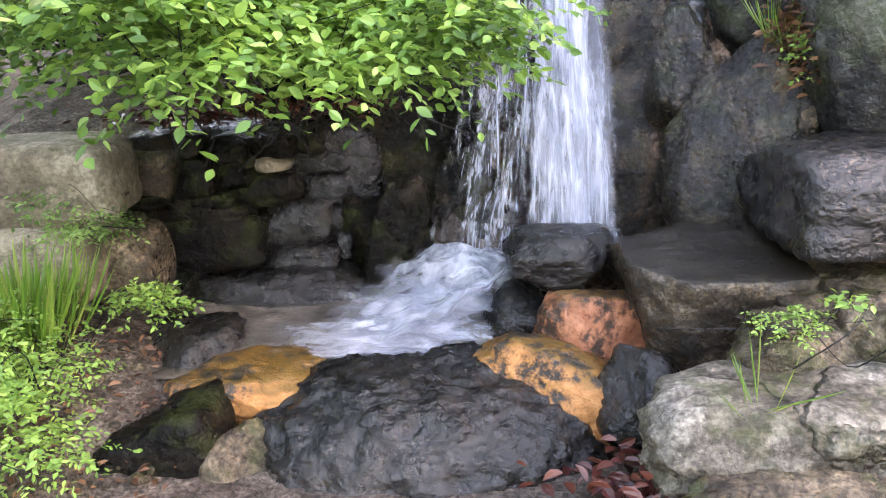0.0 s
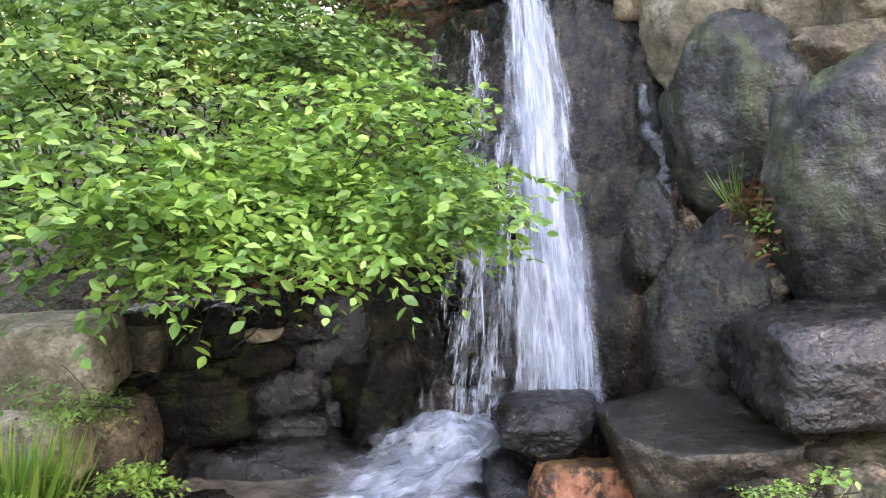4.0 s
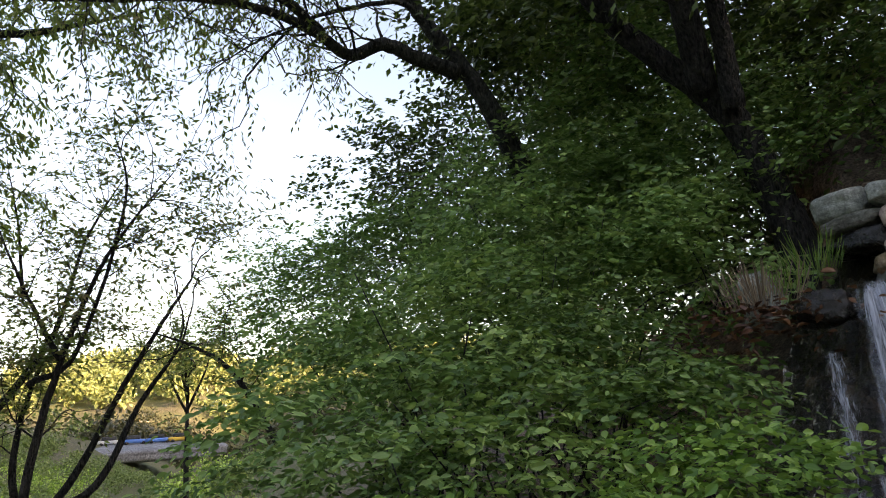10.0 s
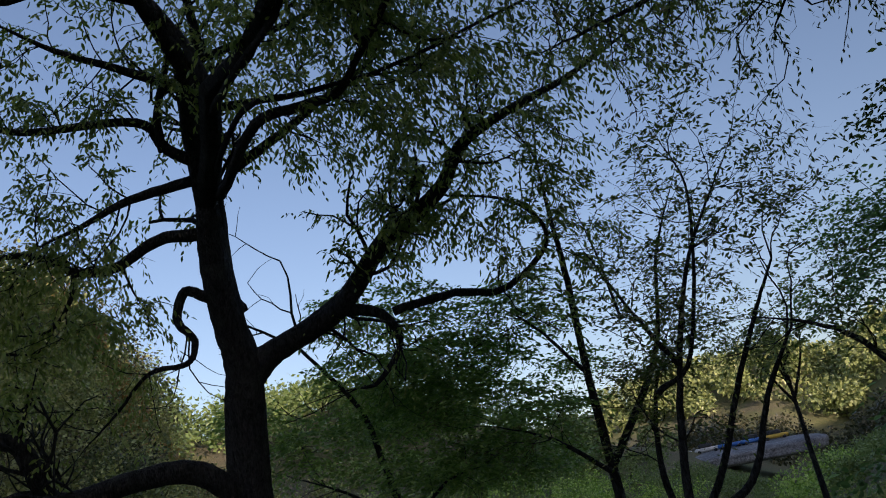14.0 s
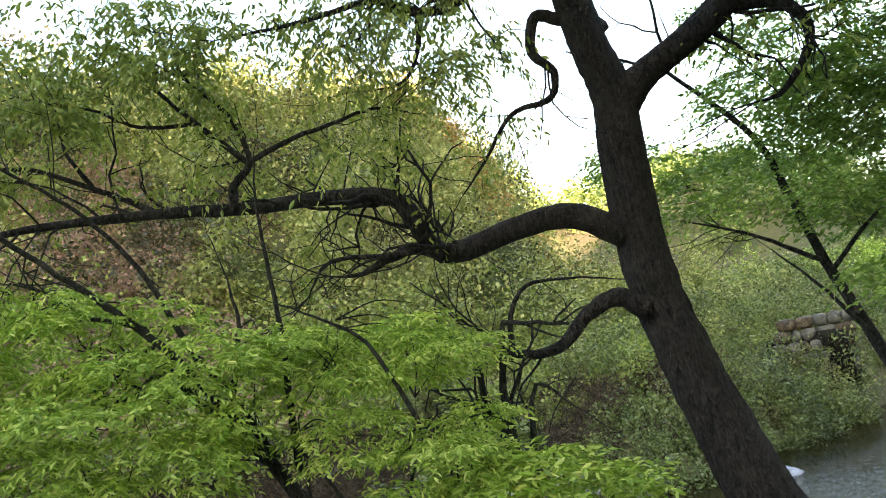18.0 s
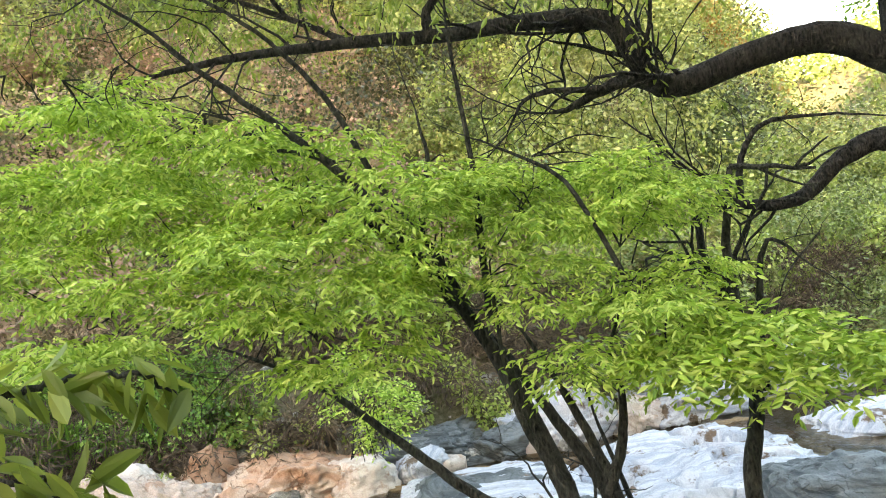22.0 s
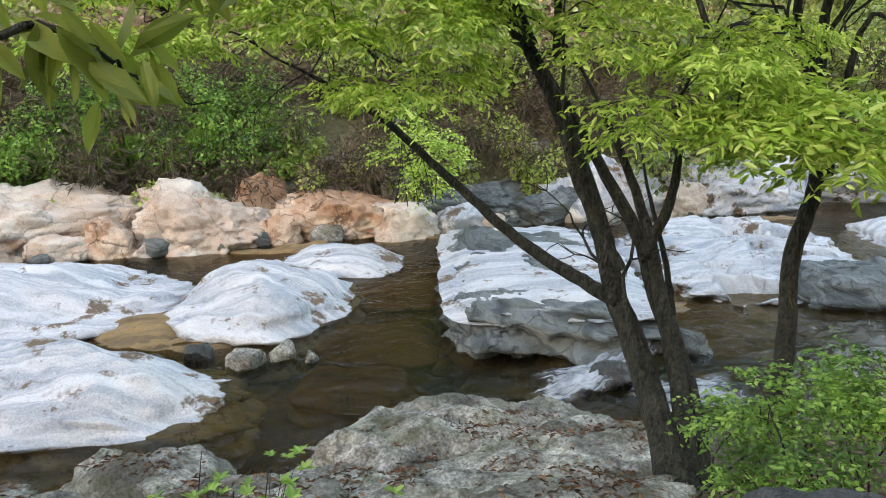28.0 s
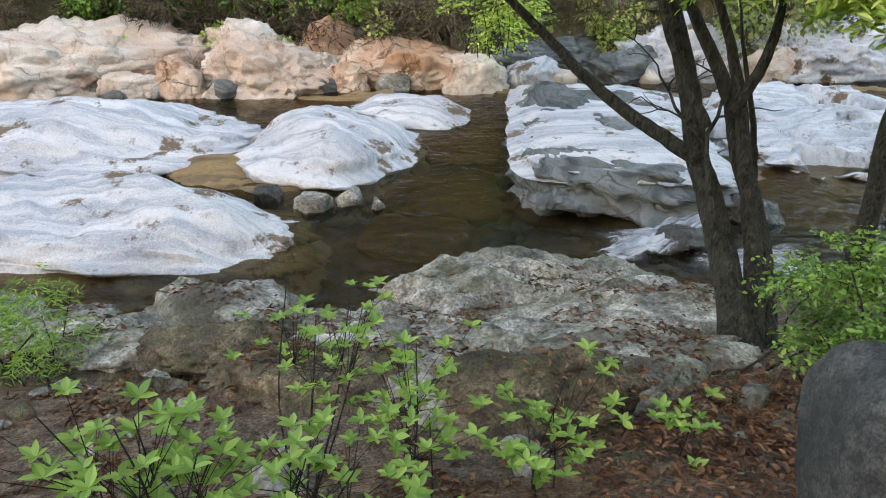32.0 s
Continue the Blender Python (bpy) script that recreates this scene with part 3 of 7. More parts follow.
def leaf_tips(rng, name, tips, mat, parent, count, twig, size, step, droop=0.4, flat=0.5, wide=0.42, fine=True, label="", hang=0.25):
    """Leafy twigs on the outer wood of a tree."""
    P, D = np.array([t[0] for t in tips]), np.array([t[1] for t in tips])
    i = rng.randint(0, len(P), count)
    S = P[i] + rng.normal(size=(count, 3)) * 0.03
    D = unit(D[i] + rng.normal(size=(count, 3)) * 0.7)
    p, a, n = sprays(rng, S, D, rng.uniform(0.5, 1.0, count) * twig, step, droop, flat, hang=hang)
    return leaf_mesh(name, p, a, n, rng.uniform(0.65, 1.15, len(p)) * size, mat, parent, wide, fine=fine, label=label)


def clump_points(rng, blobs, count, subs=10, flat=0.22):
    """Places in flat clumps spread over ellipsoids, with ways that run outwards."""
    discs = []
    for b in blobs:
        d = unit(rng.normal(size=(subs, 3)) + np.array([0, 0, 0.35]))
        c = np.array(b[:3]) + d * np.array(b[3:]) * rng.uniform(0.45, 0.95, (subs, 1))
        for q in c:
            discs.append((*q, b[3] * rng.uniform(0.3, 0.6), b[5] * flat * rng.uniform(0.6, 1.3), *b[:3]))
    B = np.array(discs)
    i = rng.choice(len(B), count, p=B[:, 3] ** 2 / (B[:, 3] ** 2).sum())
    B = B[i]
    a, r = rng.uniform(0, 2 * np.pi, count), np.sqrt(rng.uniform(0, 1, count))
    off = np.stack([np.cos(a) * r * B[:, 3], np.sin(a) * r * B[:, 3], rng.normal(size=count) * B[:, 4] - 0.35 * B[:, 3] * r * r], -1)
    P = B[:, :3] + off
    D = unit(P - B[:, 5:8]) * 0.6 + np.stack([np.cos(a), np.sin(a), np.zeros(count)], -1) * 0.7 + rng.normal(size=(count, 3)) * 0.35
    D[:, 2] *= 0.5
    return P, unit(D)


def bush(name, at, blobs, mat, label, category, count, twig, size, step, seed=0, group="", droop=0.3, flat=0.6, wide=0.5, fine=True, stems=6, stem_mat=None, kind="", stem_r=0.008, subs=10, clump=0.22):
    """A shrub: stems from its foot and sprays of leaves in clumps."""
    rng = np.random.RandomState(seed)
    base = empty(name, at, label, category, group, kind)
    o = np.array(at, float)
    S, D = clump_points(rng, blobs, count, subs, clump)
    p, a, n = sprays(rng, S, D, rng.uniform(0.5, 1.0, count) * twig, step, droop, flat)
    leaf_mesh("leaves", p - o, a, n, rng.uniform(0.6, 1.15, len(p)) * size, mat, base, wide, fine=fine)
    if stems:
        tb = Tubes()
        for b in blobs:
            for _ in range(stems):
                q = np.array(b[:3]) + rng.normal(size=3) * np.array(b[3:]) * 0.45
                r0 = o + (np.array([b[0], b[1], o[2]]) - o) * rng.uniform(0.2, 0.8) + rng.normal(size=3) * np.array([0.2, 0.2, 0.02])
                m = (r0 + q) / 2 + rng.normal(size=3) * 0.12
                tb.add(smooth_path([r0 - o, m - o, q - o], 4), stem_r, stem_r * 0.4, 4)
        tb.make("branchwork", stem_mat or BARK, base)
    return base


def tuft(name, at, label, mat, blades=40, height=0.3, spread=0.1, seed=0, width=0.035, lean=0.45, category="grass", group=""):
    """A tuft of long blades."""
    rng = np.random.RandomState(seed)
    base = empty(name, at, label, category, group)
    a = rng.uniform(0, 2 * np.pi, blades)
    out = np.stack([np.cos(a), np.sin(a), np.zeros(blades)], -1)
    P = out * rng.uniform(0, spread, (blades, 1))
    L = height * rng.uniform(0.5, 1.1, blades)
    A = out * lean * rng.uniform(0.2, 1.4, (blades, 1)) + np.array([0, 0, 1.0])
    leaf_mesh("blade_clump", P, A, out + rng.normal(size=(blades, 3)) * 0.3 + np.array([0, 0, 0.3]), L, mat, base, wide=width, fold=0.012)
    return base


def litter(name, label, places, mat, size, seed=0, lift=0.012, wide=0.5, category="leaf litter"):
    """Fallen leaves or needles lying at the given places."""
    rng = np.random.RandomState(seed)
    P = np.array(places) + np.array([0, 0, lift]) * rng.uniform(0, 2, (len(places), 1))
    A = rng.normal(size=P.shape) * np.array([1, 1, 0.25])
    N = rng.normal(size=P.shape) * 0.4 + np.array([0, 0, 1.0])
    return tagged(leaf_mesh(name, P, A, N, size * rng.uniform(0.5, 1.3, len(P)), mat, wide=wide, fold=0.15), label, category, kind="stuff")

# ---- the lie of the land ----
O = np.array([-2.7, -0.43])
AWAY, UPSTREAM = np.array([-0.84, -0.54]), np.array([-0.54, 0.84])
WATER_Z = -2.4
RIVER_TURN = 122.7


def sm(x, a, b):
    t = np.clip((x - a) / (b - a), 0, 1)
    return t * t * (3 - 2 * t)


def valley(s, v):
    """World x, y of a place s metres from the bank path and v metres up the stream."""
    return O[0] + AWAY[0] * s + UPSTREAM[0] * v, O[1] + AWAY[1] * s + UPSTREAM[1] * v


def land(x, y):
    dx, dy = x - O[0], y - O[1]
    s, v = dx * AWAY[0] + dy * AWAY[1], dx * UPSTREAM[0] + dy * UPSTREAM[1]
    r = np.hypot(dx, dy)
    z = -0.25 * sm(s, -2.5, 0.5) - 1.0 * sm(s, 0.6, 3.2) - 0.75 * sm(s, 3.0, 5.2) - 1.1 * sm(s, 5.0, 7.2)
    z += 0.9 * sm(s, 13.6, 15.0) + 1.9 * sm(s, 14.8, 18.0) + 2.2 * sm(s, 18, 34)
    floor = 0.035 * np.maximum(r - 30, 0)
    floor = np.minimum(floor, 8.0)
    z += floor * sm(s, 14, 40) + floor * (1 - sm(s, 4, 14)) * sm(v, 10, 40)
    z += 18.5 * sm(s, 19, 52) * (1 - sm(v - 0.9 * s, -9, 4)) * sm(v, -42, -20) * (1 - 0.5 * sm(s, 70, 120))
    hd = np.minimum(y - 3.7, -s - 2.4)
    steep = np.minimum(hd, (x + 0.8) * 0.98 + (y - 3.6) * 0.21)
    z += 0.75 * sm(hd, -0.15, 0.1) + 0.42 * np.clip(hd, 0, 4) + (np.clip(steep, 0, 60) * 0.62 + 26 * sm(steep, 20, 60)) * (1 - sm(y, 80, 150))
    z += 1.0 * sm(x, 0.35, 0.6) * sm(y, 4.35, 4.6)
    # Ridge out of view towards the sun, added to keep the stream in shade.
    z += np.clip(x - 40, 0, 80) * 0.6
    near = (1 - sm(y, 3.4, 3.7))
    z += near * (0.95 * sm(x, 0.75, 1.7) * sm(y, 1.5, 3.0) + 0.36 * np.exp(-((x + 1.55) ** 2 + (y - 2.65) ** 2) / 0.35))
    z += 21 * np.exp(-((x + 140) ** 2 / 1300 + (y - 46) ** 2 / 2600))
    z += 47 * sm(r, 230, 430) * (0.75 + 0.25 * np.sin(x * 0.013 + 1) * np.cos(y * 0.011))
    return z


rad = np.concatenate([[0.0], np.geomspace(0.25, 3500, 210)])
ang = np.linspace(0, 2 * np.pi, 300, endpoint=False)
gx = -4.5 + rad[:, None] * np.cos(ang)[None]
gy = 0.5 + rad[:, None] * np.sin(ang)[None]
gz = land(gx, gy)
pts = np.stack([gx, gy, gz], -1).reshape(-1, 3)
rough = np.array([noise.fractal(Vector((p[0] * 0.9, p[1] * 0.9, 0)), 0.9, 2.0, 4) for p in pts])
rr = np.repeat(rad, len(ang))
pts[:, 2] += rough * np.minimum(0.05 + rr * 0.004, 3.0)
na = len(ang)
i, j = np.meshgrid(np.arange(len(rad) - 1), np.arange(na), indexing="ij")
quads = np.stack([i * na + j, (i + 1) * na + j, (i + 1) * na + (j + 1) % na, i * na + (j + 1) % na], -1).reshape(-1, 4)
ground = mesh_object("ground", pts, quads.tolist(), SOIL)
tagged(ground, "brown soil and grassy valley slopes round a stream", "ground", kind="structure")


def on_land(x, y):
    return float(land(np.array(x), np.array(y)))


# ---- the stream ----
def water_sheet(name, label, x0, x1, y0, y1, z, mat, nx=60, ny=40, turn=0.0, at=(0, 0), ripple=0.01, seed=1):
    xs, ys = np.linspace(x0, x1, nx), np.linspace(y0, y1, ny)
    X, Y = np.meshgrid(xs, ys, indexing="ij")
    Zr = np.array([noise.fractal(Vector((a * 2.2, b * 2.2, seed)), 0.9, 2, 3) for a, b in zip(X.ravel(), Y.ravel())]) * ripple
    V = np.stack([X.ravel(), Y.ravel(), Zr], -1)
    i, j = np.meshgrid(np.arange(nx - 1), np.arange(ny - 1), indexing="ij")
    F = np.stack([i * ny + j, (i + 1) * ny + j, (i + 1) * ny + j + 1, i * ny + j + 1], -1).reshape(-1, 4)
    uv = np.stack([(X.ravel() - x0) / (x1 - x0), (Y.ravel() - y0) / (y1 - y0)], -1)
    ob = mesh_object(name, V, F.tolist(), mat, uvs=uv)
    ob.matrix_basis = pose(at[0], at[1], z, 0, 0, turn)
    return tagged(ob, label, "water", kind="structure")


water_sheet("water", "clear brown stream water flowing between rock slabs", -45, 40, 5.2, 15.5, WATER_Z, WATER, 200, 40, RIVER_TURN, (O[0], O[1]), 0.02)


def river_rock(name, s, v, size, mat, label, seed, z=None, turn=0, tilt=(0, 0), **shape):
    x, y = valley(s, v)
    zz = WATER_Z if z is None else z
    return rock(name, (x, y, zz), size, mat, label, "rock", seed=seed, rot=(tilt[0], tilt[1], RIVER_TURN + turn), **shape)


def slab_shape(size, seed, outline=2.6, edge=3.0, strata=0.06, wobble=0.10, hollows=0.0, n=132, m=46, terrace=0.2, skirt=0.5):
    """A broad water-worn slab: a wavy outline, a worn layered top and sides that run under the water."""
    rng = np.random.RandomState(seed)
    off = rng.uniform(-40, 40, 3)
    th = np.linspace(0, 2 * np.pi, n, endpoint=False)
    ring = np.array([noise.fractal(Vector((math.cos(a) * 1.6 + off[0], math.sin(a) * 1.6 + off[1], off[2])), 0.9, 2.1, 5) for a in th])
    R = (np.abs(np.cos(th)) ** outline + np.abs(np.sin(th)) ** outline) ** (-1 / outline) * (1 + wobble * ring)
    rho = np.concatenate([1 - (1 - np.linspace(0, 1, m - 12)) ** 1.9, np.linspace(1.0, 1.06, 13)[1:]])
    V = []
    for k, q in enumerate(rho):
        x, y = q * R * np.cos(th) * size[0] / 2, q * R * np.sin(th) * size[1] / 2
        z = size[2] * (1 - min(q, 1.0) ** edge) - (skirt * (q - 1) / 0.06 if q > 1 else 0) * np.ones(n)
        f1 = np.array([noise.fractal(Vector((a * 0.55 + off[0], b * 0.9 + off[1], 0)), 0.9, 2.1, 4) for a, b in zip(x, y)])
        f2 = np.array([noise.fractal(Vector((a * 2.2 + off[1], b * 4.5 + off[2], c * 6)), 0.8, 2.1, 4) for a, b, c in zip(x, y, z)])
        top = (1 - min(q, 1.0) ** 10)
        lay = z + 0.45 * size[2] * f1 * top
        step = 0.09
        fr = lay / step - np.floor(lay / step)
        terr = (np.floor(lay / step) + np.clip((fr - 0.5) * 3 + 0.5, 0, 1)) * step
        z = lay + (terr - lay) * terrace + strata * 0.55 * f2
        if hollows:
            z = z - hollows * np.clip(np.array([noise.fractal(Vector((a * 1.1 + off[2], b * 1.8, 5)), 0.9, 2, 3) for a, b in zip(x, y)]) - 0.18, 0, 0.3) * top
        lean = 1 + (strata * 1.3 * f2 + 0.05 * np.sin(z * 26 + x * 1.5)) * min(q, 1.0) ** 6
        V.append(np.stack([x * lean, y * lean, z], -1))
    V = np.concatenate(V)
    i, j = np.meshgrid(np.arange(m - 1 + 0), np.arange(n), indexing="ij")
    F = np.stack([i * n + j, (i + 1) * n + j, (i + 1) * n + (j + 1) % n, i * n + (j + 1) % n], -1).reshape(-1, 4)
    return V, F.tolist()


def slab(name, s, v, size, mat, label, seed, turn=0, tilt=(0, 0), z=None, **shape):
    x, y = valley(s, v)
    p, f = slab_shape(size, seed, **shape)
    ob = mesh_object(name, p, f, mat)
    ob.matrix_basis = pose(x, y, WATER_Z if z is None else z, tilt[0], tilt[1], RIVER_TURN + turn)
    return tagged(ob, label, "rock")


slab("marble_slab", 11.9, -4.0, (5.9, 3.6, 0.52), MARBLE, "smooth white marble slab with grey bands in the stream", 11, -8, (-3, 0), outline=2.3, edge=2.1)
slab("marble_slab", 10.85, -0.15, (2.5, 2.9, 0.48), MARBLE, "smooth white marble slab rising from brown water", 12, -30, (-2, 0), edge=2.7, strata=0.04)
slab("marble_slab", 12.8, 1.15, (2.1, 1.7, 0.22), MARBLE, "low pale marble ledge joining a larger slab", 13, -30, edge=3, strata=0.05)
slab("marble_slab", 8.4, -2.7, (4.7, 2.2, 0.50), MARBLE, "long flat marble slab with rusty stains", 14, -10, (-3, 2), outline=2.6, edge=2.6, strata=0.06)
slab("marble_block", 10.35, 3.85, (2.75, 4.9, 0.42), MARBLE_GREY, "large layered grey-green marble block with a steep front", 15, -12, (0, 2), outline=6.0, edge=14, strata=0.10, wobble=0.04, terrace=0.6)
# Separate thin layer, so that the block's top is paler than its sides.
slab("marble_slab", 10.55, 3.85, (2.66, 4.5, 0.10), MARBLE, "thin pale banded layer added over the top of a darker block", 28, -12, (0, 2), z=-2.025, outline=6.0, edge=6, strata=0.05, wobble=0.05, hollows=0.3, skirt=0.06)
slab("marble_slab", 11.0, 7.5, (3.9, 4.3, 0.34), MARBLE, "broad marble slab with water-filled hollows", 16, -15, outline=3.5, edge=6, strata=0.09, hollows=1.2)
slab("marble_block", 9.0, 8.3, (2.2, 1.5, 0.40), MARBLE_GREY, "cracked grey marble block beside the pool", 17, -20, outline=4, edge=6, strata=0.1)
slab("marble_slab", 11.4, 11.9, (3.0, 2.2, 0.28), MARBLE, "white marble slab far up the stream", 18, -10, edge=4, hollows=0.6)
slab("marble_slab", 12.0, 17.0, (1.7, 1.1, 0.2), MARBLE, "white marble slab far up the stream", 19, -10, edge=4)
# brown ledges just under the water
for k, (s0, v0, w0, d0, h0) in enumerate([(11.9, 2.0, 2.0, 1.9, -0.03), (9.6, 1.35, 1.7, 1.3, -0.05), (13.9, 4.5, 7.0, 1.2, -0.04), (9.1, 5.6, 2.4, 2.2, -0.08), (10.2, -1.75, 1.6, 1.9, -0.045), (13.9, 0.2, 3.4, 0.8, -0.03), (8.7, 0.9, 1.6, 1.0, -0.25), (9.7, -1.2, 2.4, 0.9, -0.03), (8.3, -4.9, 2.4, 2.0, -0.06), (13.4, 9.5, 3.0, 1.4, -0.03)]):
    slab("sunken_ledge", s0, v0, (w0, d0, 0.3), WETMARBLE, "brown ledge just under the shallow water", 800 + k, -12, z=WATER_Z - 0.27 + h0, edge=5, strata=0.06, n=64, m=28)
river_rock("stream_stone", 8.8, -0.35, (0.48, 0.42, 0.42), BANKROCK, "rounded grey stone in shallow water", 21, level=4)
river_rock("stream_stone", 8.9, 0.05, (0.36, 0.34, 0.36), BANKROCK, "rounded grey stone in shallow water", 22, level=4)
river_rock("stream_stone", 9.1, -0.9, (0.36, 0.3, 0.36), WET, "dark wet stone in shallow water", 23, level=4)
river_rock("stream_stone", 8.7, 0.42, (0.18, 0.18, 0.22), BANKROCK, "small grey stone in shallow water", 24, level=3)
river_rock("stream_stone", 8.9, -1.4, (0.7, 0.4, 0.3), WET, "dark wet stone in shallow water", 25, level=4)
river_rock("stream_stone", 7.2, 3.6, (0.8, 0.5, 0.45), WET, "dark wet stone under the rapid", 26, level=4)
river_rock("stream_stone", 7.9, 4.8, (0.9, 0.6, 0.5), WET, "dark wet stone under the rapid", 27, level=4)
# near bank
near = dict(level=5, box=3.0, facets=12, bumps=0.20, ledges=0.16, low=0.6)
slab("bank_rock", 5.95, 1.85, (3.6, 2.0, 0.54), BANKROCK, "weathered grey bank rock with lichen and cracks", 31, -6, (-6, 3), z=-2.55, outline=2.6, edge=4, strata=0.16, wobble=0.16)
slab("bank_rock", 4.75, 1.75, (3.4, 1.3, 0.34), BANKROCK, "flat grey ledge of weathered bank rock", 131, 4, (-6, 0), z=-2.08, outline=3, edge=7, strata=0.12, wobble=0.14)
slab("bank_rock", 4.6, -0.3, (2.4, 1.4, 0.30), BANKROCK, "flat grey ledge of weathered bank rock", 132, 10, (-6, 0), z=-2.08, outline=3, edge=7, strata=0.12, wobble=0.16)
slab("bank_rock", 5.95, -1.05, (1.5, 1.0, 0.36), BANKROCK, "rounded grey bank boulder with dry moss", 32, -6, (-6, 0), z=-2.4, outline=3, edge=5, strata=0.12, wobble=0.14)
river_rock("bank_rock", 5.9, -3.0, (1.0, 0.8, 0.6), BANKROCK, "pale bank boulder at the water's edge", 33, z=-2.25, **near)
river_rock("bank_rock", 5.9, -4.3, (1.2, 0.8, 0.6), BANKROCK, "pale bank boulder at the water's edge", 34, z=-2.2, **near)
river_rock("bank_rock", 4.6, 1.0, (1.6, 1.0, 0.6), BANKROCK, "flat grey ledge of bank rock", 35, z=-2.0, **near)
river_rock("bank_rock", 4.6, 2.2, (1.8, 0.9, 0.5), BANKROCK, "flat grey ledge of bank rock", 36, z=-2.05, **near)
river_rock("bank_rock", 4.7, -0.6, (1.4, 1.1, 0.6), BANKROCK, "flat grey ledge of bank rock", 37, z=-2.0, **near)
river_rock("bank_rock", 4.3, -2.2, (1.8, 1.2, 0.5), BROWN, "low brown ledge covered with needles", 38, z=-1.95, **near)
for k, (s, v, w, d, h, z, kind) in enumerate([(5.4, -2.4, 0.8, 0.6, 0.4, -2.15, 0), (5.4, -1.9, 0.7, 0.5, 0.35, -2.15, 0), (4.6, 1.6, 1.0, 0.5, 0.4, -1.95, 0), (3.9, 1.7, 1.7, 0.7, 0.4, -1.72, 0), (4.7, 0.8, 0.7, 0.6, 0.4, -2.0, 0), (4.3, -0.1, 0.9, 0.6, 0.35, -1.9, 0),
                                                (4.3, -0.7, 0.6, 0.4, 0.25, -1.85, 1), (4.8, -1.3, 0.9, 0.5, 0.3, -2.0, 0), (3.6, 0.3, 0.8, 0.5, 0.3, -1.62, 1), (4.6, -2.0, 0.7, 0.4, 0.25, -1.95, 1), (4.5, -2.9, 0.8, 0.5, 0.25, -1.9, 0), (3.9, -1.2, 0.6, 0.5, 0.22, -1.7, 1), (5.3, -0.6, 1.1, 0.6, 0.4, -2.2, 0), (5.2, 0.3, 0.9, 0.6, 0.4, -2.15, 0), (5.0, -1.9, 1.2, 0.5, 0.35, -2.1, 0), (5.2, -3.4, 1.1, 0.6, 0.35, -2.15, 0), (4.8, -3.7, 1.0, 0.5, 0.3, -2.0, 1), (5.4, -1.2, 0.7, 0.5, 0.3, -2.25, 0), (4.2, 0.6, 1.0, 0.5, 0.3, -1.85, 0), (3.9, 0.9, 0.9, 0.4, 0.25, -1.72, 0),
      (4.75, -1.56, 0.80, 0.50, 0.36, -1.88, 0), (4.45, -0.95, 0.99, 0.65, 0.36, -1.78, 1), (4.75, -0.56, 1.17, 0.55, 0.36, -1.88, 0), (4.17, -0.00, 0.85, 0.71, 0.36, -1.68, 0), (3.68, 0.28, 1.04, 0.61, 0.36, -1.50, 0), (4.04, 0.77, 1.23, 0.51, 0.36, -1.63, 0), (3.57, 1.25, 0.91, 0.67, 0.36, -1.48, 0), (3.74, 1.83, 1.09, 0.57, 0.36, -1.53, 0), (3.45, -0.12, 1.28, 0.72, 0.36, -1.43, 1), (3.28, 0.41, 0.97, 0.62, 0.36, -1.38, 0), (3.07, 0.87, 1.15, 0.52, 0.36, -1.25, 1), (5.85, -2.31, 0.84, 0.68, 0.36, -2.33, 0), (5.74, -1.53, 1.02, 0.58, 0.36, -2.33, 0), (3.29, 1.39, 1.20, 0.73, 0.36, -1.38, 0), (3.90, -0.52, 0.89, 0.63, 0.36, -1.58, 1)]):
    river_rock("ledge_rock", s, v, (w, d, h), BROWN if kind else BANKROCK, "brown half-buried ledge rock with needles" if kind else "grey half-buried ledge rock on the bank", 330 + k, z=z + 0.11, turn=(k * 17) % 25 - 12, level=5, box=3.2, facets=11, bumps=0.2, ledges=0.12, low=0.6)
# far bank
far = dict(level=6, box=3.0, facets=18, bumps=0.22, low=0.62, sharp=70, grit=0.3)
river_rock("bank_boulder", 15.2, -5.2, (5.6, 2.8, 2.3), PINK, "large smooth pinkish white boulder on the bank", 41, z=-2.3, **far)
river_rock("bank_boulder", 14.9, -1.3, (2.9, 2.2, 2.1), PINK, "rounded pinkish boulder with a rusty stain", 42, z=-2.3, **far)
river_rock("bank_boulder", 15.1, 1.4, (3.3, 2.0, 1.9), RUST, "cracked orange-pink boulder on the bank", 43, z=-2.4, **far)
river_rock("bank_boulder", 15.3, 4.2, (3.4, 2.0, 2.0), MARBLE_GREY, "grey marble boulder at the water line", 44, z=-2.4, **far)
river_rock("bank_boulder", 15.0, 6.8, (2.9, 2.0, 1.9), MARBLE, "white marble boulder at the water line", 45, z=-2.4, **far)
river_rock("bank_boulder", 15.0, 10.2, (5.0, 2.4, 2.3), MARBLE, "large white marble outcrop on the bank", 46, z=-2.3, **far)
river_rock("bank_boulder", 15.0, 14.0, (5.0, 2.2, 1.8), MARBLE, "large white marble outcrop on the bank", 47, z=-2.3, **far)
river_rock("bank_boulder", 15.0, -9.5, (5.0, 2.4, 2.2), PINK, "large smooth pinkish white boulder on the bank", 48, z=-2.3, **far)

